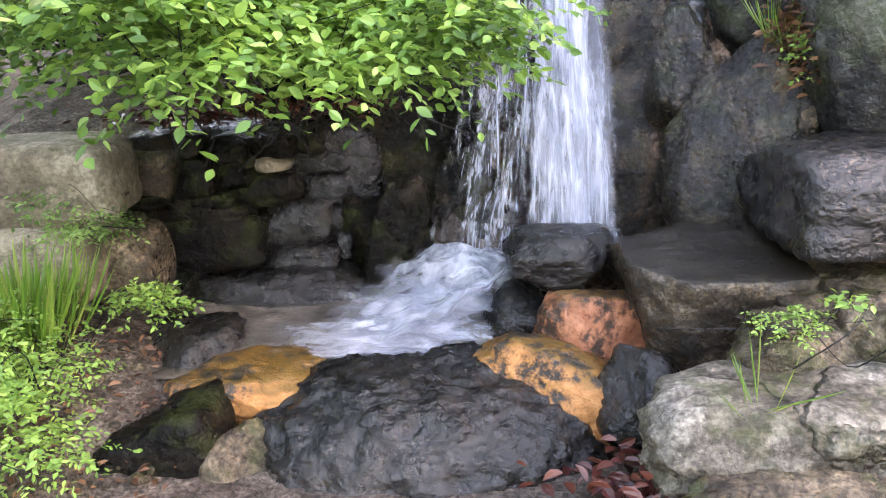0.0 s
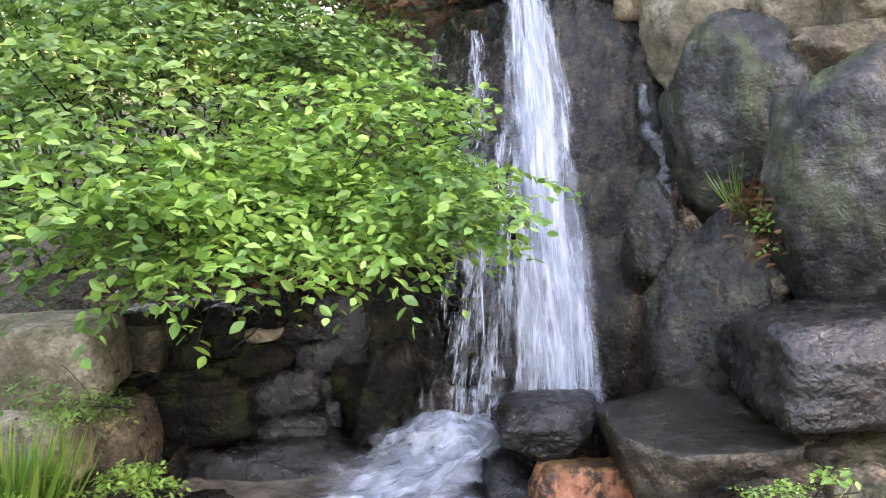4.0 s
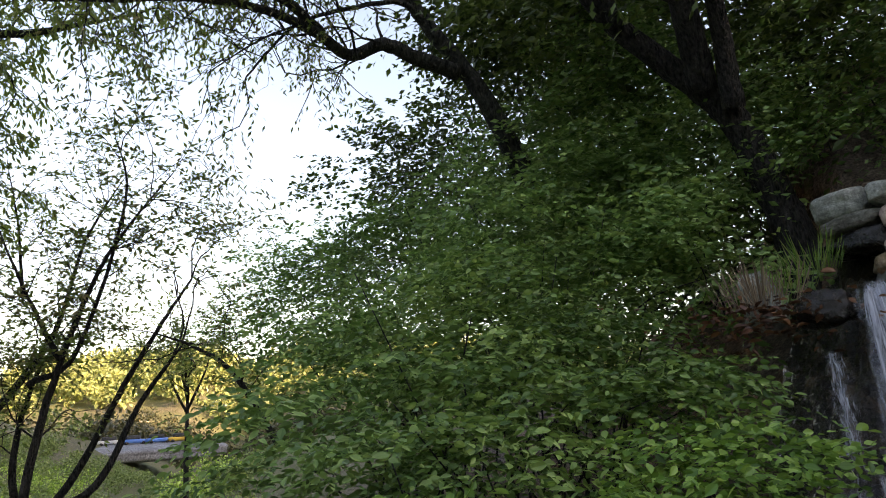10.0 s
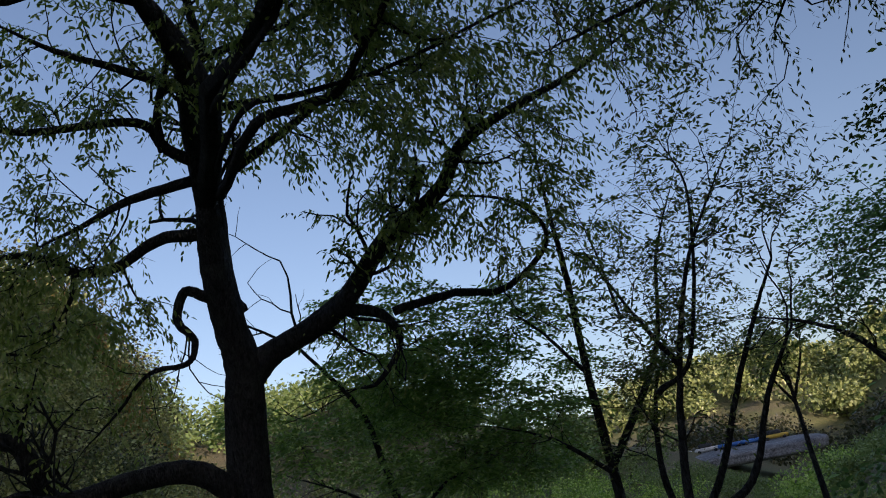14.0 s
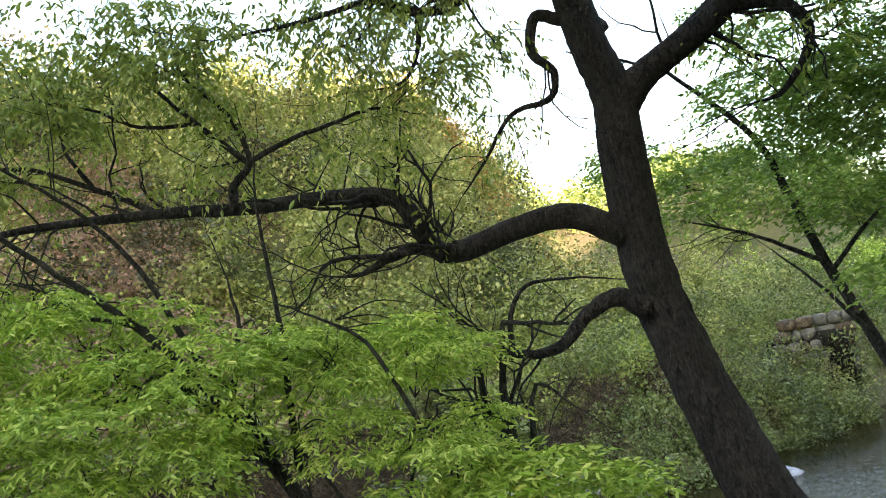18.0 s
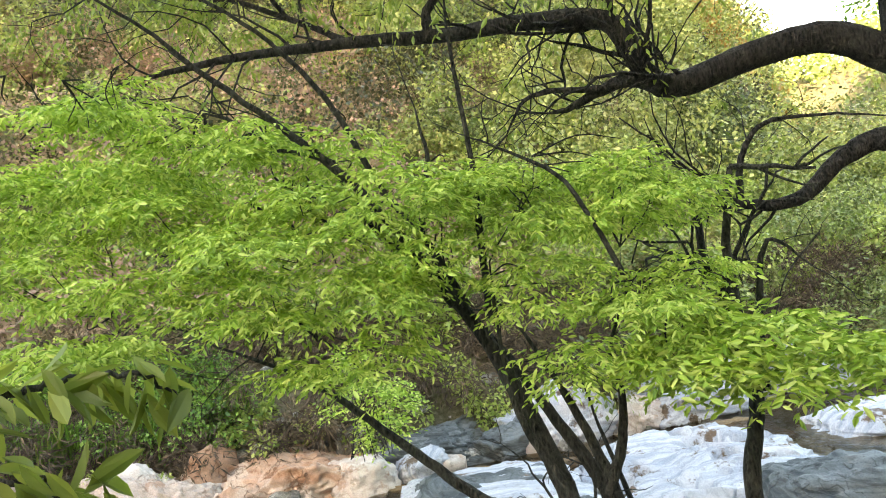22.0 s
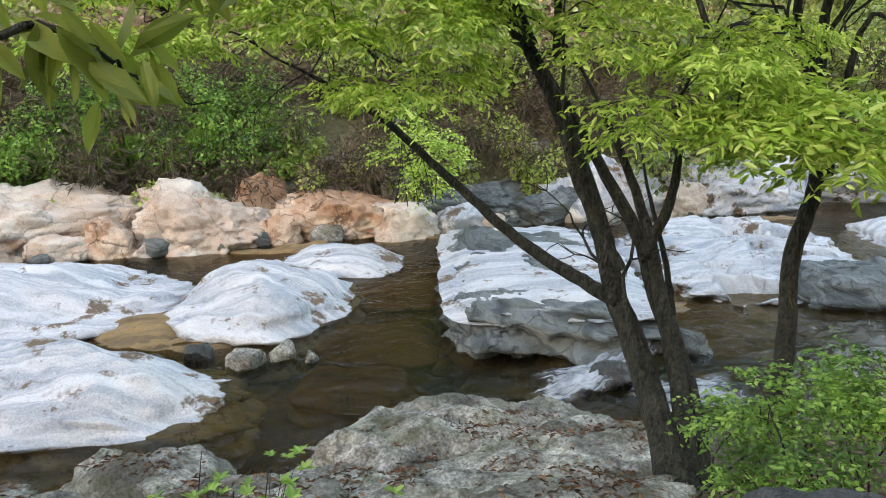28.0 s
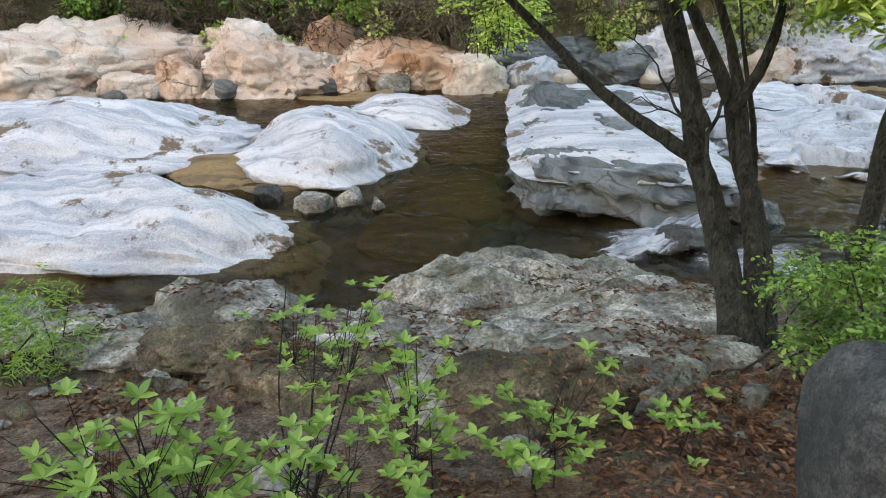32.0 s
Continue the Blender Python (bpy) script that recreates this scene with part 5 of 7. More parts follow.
for row in range(5):
    fx0 = 2.03
    while fx0 < 2.7:
        fw = rngw.uniform(0.14, 0.28)
        field_stone((fx0 + fw / 2, 3.24 - 0.68 * (fx0 - 1.98), 2.60 + row * 0.135), fw, 0.14, "GDWBGTD"[int(rngw.randint(7))], 520 + row * 10 + int(fx0 * 7))
        fx0 += fw


# ---- trees ----
class Tree:
    def __init__(self, name, at, label, bark, seed, category="tree", group=""):
        self.base = empty(name, at, label, category, group)
        self.o, self.bark, self.rng = np.array(at, float), bark, np.random.RandomState(seed)
        self.twigs, self.tips, self.count, self.clear = Tubes(), [], 0, 0.9 if name == "big_tree" else 0.4

    def limb(self, pts, r0, r1, side=3.0, depth=1, length=0.8, lift=0.2, start=0.25, kids=3):
        self.count += 1
        path = smooth_path(np.array(pts) - self.o, 6, 0.003, self.count)
        if self.count == 1:
            self.trunk = path
        tb = Tubes()
        tb.add(path, r0, r1 if self.count == 1 else r1 * 0.4, 12 if r0 > 0.06 else 8, 0.03, self.count, 0.25 if self.count == 1 else 0)
        tb.make("trunk" if self.count == 1 else "limb", self.bark, self.base)
        seg = np.linalg.norm(np.diff(path, axis=0), axis=1).sum()
        for _ in range(int(seg * side) if self.count > 1 else 0):
            i = int(self.rng.uniform(start, 1.0) * (len(path) - 2))
            if path[i][2] + self.o[2] < 4.3 and np.linalg.norm(self.trunk - path[i], axis=1).min() < self.clear:
                continue
            d = unit(path[i + 1] - path[i])
            away = unit(np.cross(d, self.rng.normal(size=3)))
            q = i / len(path)
            grow(self.rng, self.twigs, path[i], d * 0.5 + away * 0.8, length * self.rng.uniform(0.6, 1.2), max(0.006, (r0 + (r1 - r0) * q) * 0.24), depth, self.tips, lift=lift, kids=kids)
        for i in range(len(path) // 2, len(path) - 1) if self.count > 1 else ():
            self.tips.append((path[i], unit(path[i + 1] - path[i])))
        end = r1 if self.count == 1 else r1 * 0.4
        for _ in range(2 if end > 0.006 else 1):
            grow(self.rng, self.twigs, path[-1], unit(path[-1] - path[-3]) + self.rng.normal(size=3) * 0.2, max(length, end * 30), end, 2 if end > 0.015 else 1, self.tips, lift=lift, kids=3)
        return self

    def layers(self, mat, blobs, count, twig, size, step, subs=8, flat=0.12, hang=0.25, **kw):
        """Leaves in flat layered sprays."""
        S, d = clump_points(self.rng, blobs, count, subs, flat)
        pp, a, n = sprays(self.rng, S - self.o, d, self.rng.uniform(0.5, 1.0, count) * twig, step, 0.3, 0.5, hang=hang)
        leaf_mesh("crown", pp, a, n, self.rng.uniform(0.6, 1.15, len(pp)) * size, mat, self.base, **kw)
        for b in blobs:
            c = np.array(b[:3]) - self.o
            for _ in range(5):
                q = c + self.rng.normal(size=3) * np.array(b[3:]) * 0.5
                i = self.rng.randint(len(self.tips))
                s0 = min((t[0] for t in self.tips), key=lambda z: np.linalg.norm(z - q))
                if np.linalg.norm(q - s0) > 0.7:
                    continue
                self.twigs.add(smooth_path([s0, (s0 + q) / 2 + self.rng.normal(size=3) * 0.06, q], 4), 0.007, 0.003, 4)

    def leaves(self, mat, count, twig, size, step, **kw):
        if self.twigs.v:
            self.twigs.make("branchwork", self.bark, self.base)
        if count:
            self.tips = [t for t in self.tips if t[0][2] + self.o[2] > 4.3 or (np.linalg.norm(self.trunk - t[0], axis=1).min() > self.clear and (self.clear < 0.5 or self.rng.uniform() < (0.4 if t[0][2] + self.o[2] > 3.55 else 0.05)))]
            leaf_tips(self.rng, "crown", self.tips, mat, self.base, count, twig, size, step, **kw)


big = Tree("big_tree", (-8.82, 2.64, -0.91), "old leaning tree with dark bark and crooked limbs", BARK, 1)
big.limb([(-8.82, 2.64, -0.91), (-9.04, 2.51, -0.38), (-9.28, 2.30, 0.37), (-9.46, 2.08, 1.36), (-9.48, 1.91, 2.30), (-9.32, 1.88, 3.38), (-9.17, 1.87, 3.96), (-9.07, 1.75, 4.33), (-8.93, 1.62, 4.77), (-8.74, 1.52, 5.23), (-8.52, 1.46, 5.65)], 0.315, 0.130, side=4.2, kids=3, length=0.9, start=0.3)
big.limb([(-9.09, 1.76, 4.52), (-9.05, 1.66, 4.85), (-8.79, 1.57, 5.65), (-8.54, 1.51, 6.25), (-8.29, 1.33, 6.81), (-7.97, 1.37, 7.33), (-7.46, 1.09, 8.07)], 0.205, 0.076, side=4.2, kids=3, length=0.9, start=0.3)
big.limb([(-9.20, 1.97, 3.96), (-8.93, 2.36, 4.15), (-8.55, 2.87, 4.42), (-8.01, 3.31, 5.04), (-7.46, 3.77, 5.38), (-7.02, 3.92, 5.75), (-6.58, 4.20, 5.90), (-5.95, 4.66, 6.02), (-5.32, 4.99, 6.16)], 0.151, 0.032, side=4.2, kids=3, length=0.9, start=0.3)
big.limb([(-8.56, 2.87, 4.41), (-8.42, 3.31, 4.28), (-8.43, 3.49, 3.93), (-8.64, 3.25, 3.55), (-8.75, 3.01, 3.51)], 0.076, 0.022, side=4.2, kids=3, length=0.9, start=0.3)
big.limb([(-8.18, 3.35, 4.23), (-7.78, 3.95, 4.30), (-7.48, 4.37, 4.22), (-7.08, 4.69, 4.47), (-6.89, 4.69, 4.75), (-6.94, 4.32, 5.07), (-7.21, 3.68, 5.23)], 0.054, 0.022, side=4.2, kids=3, length=0.9, start=0.3)
big.limb([(-9.39, 1.74, 2.62), (-9.37, 1.27, 2.89), (-9.39, 0.70, 2.87), (-9.38, -0.03, 2.76), (-9.20, -0.34, 3.29), (-9.06, -0.88, 3.41), (-8.86, -1.69, 3.41), (-8.54, -2.55, 3.43), (-8.13, -3.35, 3.37), (-7.72, -3.98, 3.22)], 0.140, 0.032, side=4.2, kids=3, length=0.9, start=0.3)
big.limb([(-9.32, -0.03, 2.75), (-9.31, -0.27, 2.84), (-9.31, -0.56, 2.79), (-9.31, -0.79, 2.70), (-9.29, -0.98, 2.69)], 0.076, 0.022, side=4.2, kids=3, length=0.9, start=0.3)
big.limb([(-9.17, -0.37, 3.28), (-9.25, -0.21, 2.88), (-9.26, -0.49, 2.81), (-9.21, -1.09, 2.85), (-9.22, -1.34, 2.56)], 0.054, 0.016, side=4.2, kids=3, length=0.9, start=0.3)
big.limb([(-9.33, 1.78, 1.86), (-9.33, 1.53, 2.03), (-9.34, 1.23, 1.94), (-9.34, 0.87, 1.67), (-9.33, 0.43, 1.70), (-9.28, 0.22, 1.93)], 0.108, 0.032, side=4.2, kids=3, length=0.9, start=0.3)
big.limb([(-9.37, 0.44, 1.71), (-9.36, 0.50, 2.06), (-9.32, 0.70, 2.30), (-9.25, 1.14, 2.28), (-9.15, 1.65, 2.16)], 0.032, 0.009, side=4.2, kids=3, length=0.9, start=0.3)
big.limb([(-8.98, 1.49, 4.72), (-8.98, 1.25, 4.79), (-9.09, 1.17, 4.49), (-9.10, 1.34, 4.26), (-9.17, 1.25, 4.02), (-9.23, 0.87, 3.95), (-9.35, 0.52, 3.54), (-9.41, 0.25, 3.27)], 0.065, 0.011, side=4.2, kids=3, length=0.9, start=0.3)
big.limb([(-8.72, 1.42, 5.38), (-8.78, 0.96, 5.32), (-8.89, 0.53, 5.04), (-8.88, 0.14, 4.99), (-8.78, -0.25, 5.13), (-8.73, -1.01, 5.02), (-8.61, -1.74, 4.93)], 0.076, 0.016, side=4.2, kids=3, length=0.9, start=0.3)
big.limb([(-8.84, 0.14, 4.97), (-8.96, 0.08, 4.65), (-9.05, -0.15, 4.39), (-9.04, -0.65, 4.39)], 0.032, 0.009, side=4.2, kids=3, length=0.9, start=0.3)
big.limb([(-8.45, 1.41, 5.94), (-8.62, 0.68, 5.72), (-8.73, 0.21, 5.45), (-8.81, -0.30, 5.18)], 0.065, 0.013, side=4.2, kids=3, length=0.9, start=0.3)
big.limb([(-8.36, 1.59, 6.02), (-8.31, 1.05, 6.18), (-8.15, 0.71, 6.41), (-8.24, -0.34, 6.24), (-8.11, -0.97, 6.27), (-8.03, -1.78, 6.08)], 0.076, 0.013, side=4.2, kids=3, length=0.9, start=0.3)
big.limb([(-8.29, 0.99, 6.16), (-7.99, 0.90, 6.46), (-7.58, 0.98, 6.87), (-7.07, 1.14, 7.30)], 0.054, 0.016, side=4.2, kids=3, length=0.9, start=0.3)
big.limb([(-8.35, 1.71, 5.99), (-7.95, 2.18, 6.27), (-7.58, 2.53, 6.48), (-7.12, 2.94, 6.72), (-6.62, 3.17, 7.03)], 0.065, 0.016, side=4.2, kids=3, length=0.9, start=0.3)
big.limb([(-8.05, 1.45, 6.59), (-7.78, 1.93, 6.58), (-7.50, 2.36, 6.55), (-7.05, 2.99, 6.57), (-6.56, 3.67, 6.47)], 0.054, 0.013, side=4.2, kids=3, length=0.9, start=0.3)
big.limb([(-7.98, 1.25, 6.75), (-7.87, 0.61, 6.84), (-7.73, -0.08, 6.90), (-7.47, -0.75, 7.02)], 0.065, 0.013, side=4.2, kids=3, length=0.9, start=0.3)
big.limb([(-9.23, 1.90, 3.71), (-9.10, 2.09, 3.96), (-8.92, 2.40, 4.18), (-8.68, 2.77, 4.43), (-8.37, 3.12, 4.74), (-8.08, 3.39, 5.04)], 0.150, 0.090, side=4.2, kids=3, length=0.9, start=0.3)
big.limb([(-8.55, 1.60, 5.75), (-7.70, 1.50, 5.50), (-6.61, 1.52, 5.55), (-6.36, 1.93, 5.65), (-6.16, 2.20, 5.71), (-5.85, 2.35, 5.99), (-5.44, 2.51, 6.32), (-4.87, 2.67, 6.76), (-4.37, 2.71, 7.10), (-3.98, 2.65, 7.36), (-3.53, 2.47, 7.67)], 0.060, 0.014, side=4.2, kids=3, length=0.9, start=0.3)
big.limb([(-5.89, 2.38, 5.99), (-5.80, 2.28, 6.17), (-5.63, 2.24, 6.42), (-5.62, 2.02, 6.54), (-5.69, 1.66, 6.62), (-5.83, 1.19, 6.62)], 0.045, 0.012, side=4.2, kids=3, length=0.9, start=0.3)
big.limb([(-5.40, 2.31, 6.48), (-5.23, 2.52, 6.55), (-5.06, 2.69, 6.63), (-4.78, 2.63, 6.94), (-4.47, 2.54, 7.26)], 0.035, 0.010, side=4.2, kids=3, length=0.9, start=0.3)
big.limb([(-8.50, 1.55, 5.80), (-7.50, 1.42, 5.75), (-6.45, 1.44, 5.65), (-6.28, 1.88, 5.72), (-5.87, 2.64, 5.85), (-5.26, 3.39, 6.07), (-4.68, 3.99, 6.16), (-4.48, 4.38, 5.97)], 0.036, 0.008, side=4.2, kids=3, length=0.9, start=0.3)
big.limb([(-8.20, 1.45, 6.30), (-7.20, 1.30, 6.05), (-6.09, 1.34, 5.88), (-5.78, 1.58, 6.22), (-5.43, 1.63, 6.62), (-5.04, 1.86, 6.93), (-4.52, 2.02, 7.31), (-4.03, 2.05, 7.67)], 0.045, 0.012, side=4.2, kids=3, length=0.9, start=0.3)
big.limb([(-8.82, -1.80, 3.43), (-8.82, -1.79, 3.62), (-8.84, -1.63, 3.79), (-8.82, -1.72, 3.91), (-8.78, -2.03, 4.25), (-8.75, -2.24, 4.49), (-8.72, -2.44, 4.76), (-8.69, -2.63, 5.13)], 0.045, 0.012, side=5, kids=3, length=0.8, start=0.4)
big.limb([(-8.84, -1.63, 3.79), (-8.83, -1.63, 3.97), (-8.81, -1.77, 4.33), (-8.77, -2.02, 4.61), (-8.75, -2.17, 4.94)], 0.030, 0.010, side=5, kids=3, length=0.8, start=0.4)
big.limb([(-8.60, -2.41, 3.42), (-8.68, -2.67, 3.61), (-8.66, -3.03, 3.81), (-8.61, -3.44, 4.02), (-8.56, -3.86, 4.12), (-8.51, -4.16, 4.38), (-8.47, -4.52, 4.55)], 0.032, 0.010, side=5, kids=3, length=0.8, start=0.3)
big.limb([(-8.84, -1.64, 3.82), (-8.87, -1.29, 3.96), (-8.92, -0.88, 4.07), (-8.97, -0.46, 4.17), (-9.00, -0.22, 4.17), (-9.02, -0.06, 4.35)], 0.030, 0.010, side=5, kids=3, length=0.7, start=0.3)
big.limb([(-8.67, -2.98, 3.80), (-8.64, -3.17, 4.15), (-8.63, -3.21, 4.57), (-8.60, -3.36, 4.90)], 0.022, 0.008, side=5, kids=3, length=0.8, start=0.3)
big.limb([(-8.78, -2.03, 4.25), (-8.72, -2.52, 4.29), (-8.66, -2.92, 4.51), (-8.61, -3.35, 4.64), (-8.56, -3.71, 4.81)], 0.022, 0.008, side=5, kids=3, length=0.8, start=0.3)
big.leaves(LEAF_YELLOW, 9800, 0.3, 0.085, 0.045, droop=0.8, wide=0.36, hang=1.1)

stems = Tree("multi_stem_tree", (-7.31, -0.42, -1.76), "young many-stemmed tree with light green leaves", BARK_GREY, 2)
stems.limb([(-7.31, -0.42, -1.76), (-7.62, -0.60, -1.27), (-7.88, -0.84, -0.75), (-7.98, -0.97, -0.51), (-8.13, -1.13, -0.03), (-8.23, -1.37, 0.56), (-8.26, -1.59, 1.03), (-8.23, -1.87, 1.45), (-8.13, -2.21, 1.83)], 0.10, 0.035, side=0.8, length=0.6, lift=0.0, start=0.5)
stems.limb([(-7.90, -0.96, -0.48), (-7.94, -1.33, -0.32), (-7.95, -1.75, -0.06), (-7.94, -2.17, 0.29), (-7.87, -2.61, 0.69), (-7.78, -2.95, 0.93), (-7.59, -3.37, 1.18)], 0.058, 0.018, side=0.8, length=0.6, lift=0.0, start=0.5)
stems.limb([(-7.36, -0.36, -1.80), (-7.72, -0.46, -1.22), (-8.00, -0.64, -0.62), (-8.18, -0.80, -0.05), (-8.24, -1.02, 0.5), (-8.22, -1.3, 1.05)], 0.08, 0.025, side=0.8, length=0.6, lift=0.0, start=0.5)
stems.limb([(-7.45, -0.27, -1.82), (-7.89, -0.46, -1.08), (-8.14, -0.72, -0.49), (-8.27, -0.87, -0.12), (-8.36, -1.18, 0.38), (-8.40, -1.45, 0.82), (-8.39, -1.74, 1.22)], 0.088, 0.030, side=0.8, length=0.6, lift=0.0, start=0.5)
stems.limb([(-8.11, -0.81, -0.20), (-8.19, -0.68, 0.11), (-8.26, -0.63, 0.44), (-8.30, -0.67, 0.76), (-8.32, -0.56, 1.06)], 0.045, 0.015, side=0.8, length=0.6, lift=0.0, start=0.5)
stems.limb([(-7.87, -0.93, -0.26), (-7.94, -1.18, 0.14), (-7.98, -1.34, 0.51), (-8.01, -1.39, 0.96), (-8.02, -1.39, 1.51)], 0.040, 0.015, side=0.8, length=0.6, lift=0.0, start=0.5)
stems.limb([(-7.28, -0.27, -1.71), (-7.56, -0.56, -1.23), (-7.72, -0.78, -0.85), (-7.87, -0.91, -0.42)], 0.060, 0.040, side=0.8, length=0.6, lift=0.0, start=0.5)
stems.limb([(-8.37, -0.61, -0.73), (-8.48, -0.68, -0.38), (-8.59, -0.83, 0.10), (-8.65, -0.94, 0.51)], 0.030, 0.012, side=0.8, length=0.6, lift=0.0, start=0.5)
stems.limb([(-7.90, -1.65, 1.25), (-7.83, -1.90, 1.70), (-7.71, -2.18, 2.14), (-7.50, -2.55, 2.58), (-7.19, -2.96, 3.01), (-6.96, -3.19, 3.29), (-6.64, -3.49, 3.57)], 0.040, 0.014, side=0.8, length=0.6, lift=0.0, start=0.5)
stems.limb([(-8.11, -1.62, 1.22), (-8.05, -1.87, 1.77), (-7.96, -2.10, 2.15), (-7.79, -2.31, 2.74), (-7.54, -2.61, 3.22), (-7.19, -3.02, 3.59), (-6.90, -3.34, 3.81)], 0.035, 0.012, side=0.8, length=0.6, lift=0.0, start=0.5)
stems.limb([(-8.14, -1.46, 1.11), (-8.16, -1.46, 1.70), (-8.14, -1.44, 2.13), (-8.04, -1.45, 2.75), (-7.94, -1.45, 3.17), (-7.83, -1.38, 3.58)], 0.032, 0.010, side=0.8, length=0.6, lift=0.0, start=0.5)
stems.limb([(-7.96, -1.84, 1.77), (-7.95, -1.72, 2.26), (-7.89, -1.74, 2.65)], 0.028, 0.015, side=0.8, length=0.6, lift=0.0, start=0.5)
stems.limb([(-7.88, -0.48, 1.30), (-7.85, -0.77, 1.96), (-7.78, -1.13, 2.23), (-7.70, -1.42, 2.39)], 0.020, 0.008, side=0.8, length=0.6, lift=0.0, start=0.5)
stems.layers(LEAF_LIGHT, [(-7.76, -2.03, 1.98, 0.70, 0.70, 0.30), (-7.31, -2.62, 1.76, 0.60, 0.60, 0.30), (-8.17, -1.32, 1.96, 0.70, 0.70, 0.30), (-8.46, -0.63, 1.94, 0.60, 0.60, 0.28), (-7.23, -3.47, 2.09, 0.70, 0.70, 0.35), (-7.47, -4.03, 2.64, 0.70, 0.70, 0.35), (-7.27, -2.25, 1.42, 0.55, 0.55, 0.25), (-7.97, -0.45, 1.05, 0.50, 0.50, 0.20), (-7.07, -3.05, 1.39, 0.50, 0.50, 0.30), (-7.81, -0.84, 0.82, 0.35, 0.35, 0.20), (-7.02, -4.39, 1.76, 0.50, 0.50, 0.30), (-7.79, -1.69, 1.62, 0.50, 0.50, 0.22), (-8.03, -1.06, 1.36, 0.45, 0.45, 0.20), (-7.25, -2.23, 1.02, 0.40, 0.40, 0.20), (-6.97, -3.36, 1.66, 0.50, 0.50, 0.25), (-8.68, -0.04, 1.27, 0.45, 0.45, 0.20), (-6.78, -3.92, 1.31, 0.45, 0.45, 0.20), (-7.87, -3.12, 2.46, 0.60, 0.60, 0.28), (-8.88, -0.15, 1.93, 0.50, 0.50, 0.22), (-7.38, -4.51, 2.38, 0.60, 0.60, 0.30), (-7.37, -2.44, 2.04, 0.50, 0.50, 0.22), (-7.2, -4.18, 2.92, 0.45, 0.45, 0.2), (-7.4, -3.68, 2.91, 0.45, 0.45, 0.2), (-7.5, -3.14, 2.67, 0.45, 0.45, 0.2), (-7.1, -4.41, 2.51, 0.4, 0.4, 0.2), (-7.9, -2.27, 2.48, 0.4, 0.4, 0.18), (-8.4, -0.52, 2.10, 0.4, 0.4, 0.18), (-8.2, -1.31, 2.08, 0.45, 0.45, 0.18)], 7600, 0.24, 0.066, 0.028, wide=0.34, subs=9, flat=0.06, hang=0.5)
stems.leaves(None, 0, 0, 0, 0)

slim = Tree("slim_tree", (-8.51, 0.17, -1.41), "slim grey-barked tree on the near bank", BARK_GREY, 3)
slim.limb([(-8.51, 0.17, -1.41), (-8.69, 0.20, -0.98), (-8.90, 0.20, -0.34), (-8.99, 0.31, 0.13), (-9.05, 0.30, 0.50)], 0.075, 0.050, side=1, length=0.5, lift=0.0, start=0.6)
slim.limb([(-8.94, 0.38, 0.26), (-9.02, 0.43, 0.84), (-9.04, 0.56, 1.38), (-8.98, 0.86, 1.13)], 0.040, 0.015, side=1, length=0.5, lift=0.0, start=0.6)
slim.limb([(-8.86, 0.36, 0.36), (-8.93, 0.10, 0.72), (-8.96, -0.30, 0.85)], 0.030, 0.010, side=1, length=0.5, lift=0.0, start=0.6)
slim.layers(LEAF_LIGHT, [(-8.23, 0.24, 0.79, 0.60, 0.60, 0.22), (-8.05, 0.63, 0.62, 0.50, 0.50, 0.22), (-8.6, 0.0, 0.9, 0.4, 0.4, 0.2)], 600, 0.35, 0.095, 0.035, wide=0.36)
slim.leaves(None, 0, 0, 0, 0)

right_a = Tree("slim_tree", (-9.70, 4.61, -0.45), "slender leaning tree with layered green leaves", BARK_GREY, 4)
right_a.limb([(-9.70, 4.61, -0.45), (-9.94, 4.48, 0.27), (-10.15, 4.28, 1.19), (-10.27, 4.05, 2.06), (-10.29, 3.85, 2.87), (-10.27, 3.61, 3.58), (-10.32, 2.88, 4.47)], 0.080, 0.022, side=4, length=1.2, lift=0.0)
right_a.limb([(-10.18, 4.00, 2.05), (-10.44, 3.36, 2.52), (-10.67, 2.64, 2.87)], 0.030, 0.010, side=4, length=1.2, lift=0.0)
right_a.limb([(-10.06, 4.23, 1.20), (-10.24, 3.90, 1.82), (-10.40, 3.51, 2.35)], 0.030, 0.010, side=4, length=1.2, lift=0.0)
right_a.limb([(-10.18, 4.03, 1.92), (-9.88, 4.52, 2.43), (-9.60, 4.94, 2.55)], 0.030, 0.010, side=4, length=1.2, lift=0.0)
right_a.layers(LEAF_NEAR, [(-9.81, 3.53, 3.78, 0.90, 0.90, 0.35), (-9.04, 4.49, 3.83, 1.00, 1.00, 0.40), (-9.49, 4.13, 2.76, 0.90, 0.90, 0.35), (-8.78, 4.83, 2.97, 1.00, 1.00, 0.40), (-10.37, 3.04, 3.12, 0.70, 0.70, 0.30), (-8.73, 5.07, 4.32, 1.00, 1.00, 0.40), (-9.52, 4.18, 4.74, 0.90, 0.90, 0.35), (-9.20, 4.36, 1.89, 0.70, 0.70, 0.30), (-10.70, 2.40, 3.65, 0.60, 0.60, 0.25), (-9.65, 4.44, 3.94, 0.90, 0.90, 0.36), (-9.42, 5.07, 3.24, 1.00, 1.00, 0.40), (-10.05, 4.77, 2.79, 0.90, 0.90, 0.36), (-9.87, 5.48, 2.51, 1.00, 1.00, 0.40), (-10.39, 4.34, 3.50, 0.80, 0.80, 0.32), (-9.03, 5.47, 3.70, 0.90, 0.90, 0.36), (-10.34, 4.02, 4.32, 0.70, 0.70, 0.28)], 4600, 0.4, 0.09, 0.04, wide=0.4, fine=False)
right_a.leaves(None, 0, 0, 0, 0)

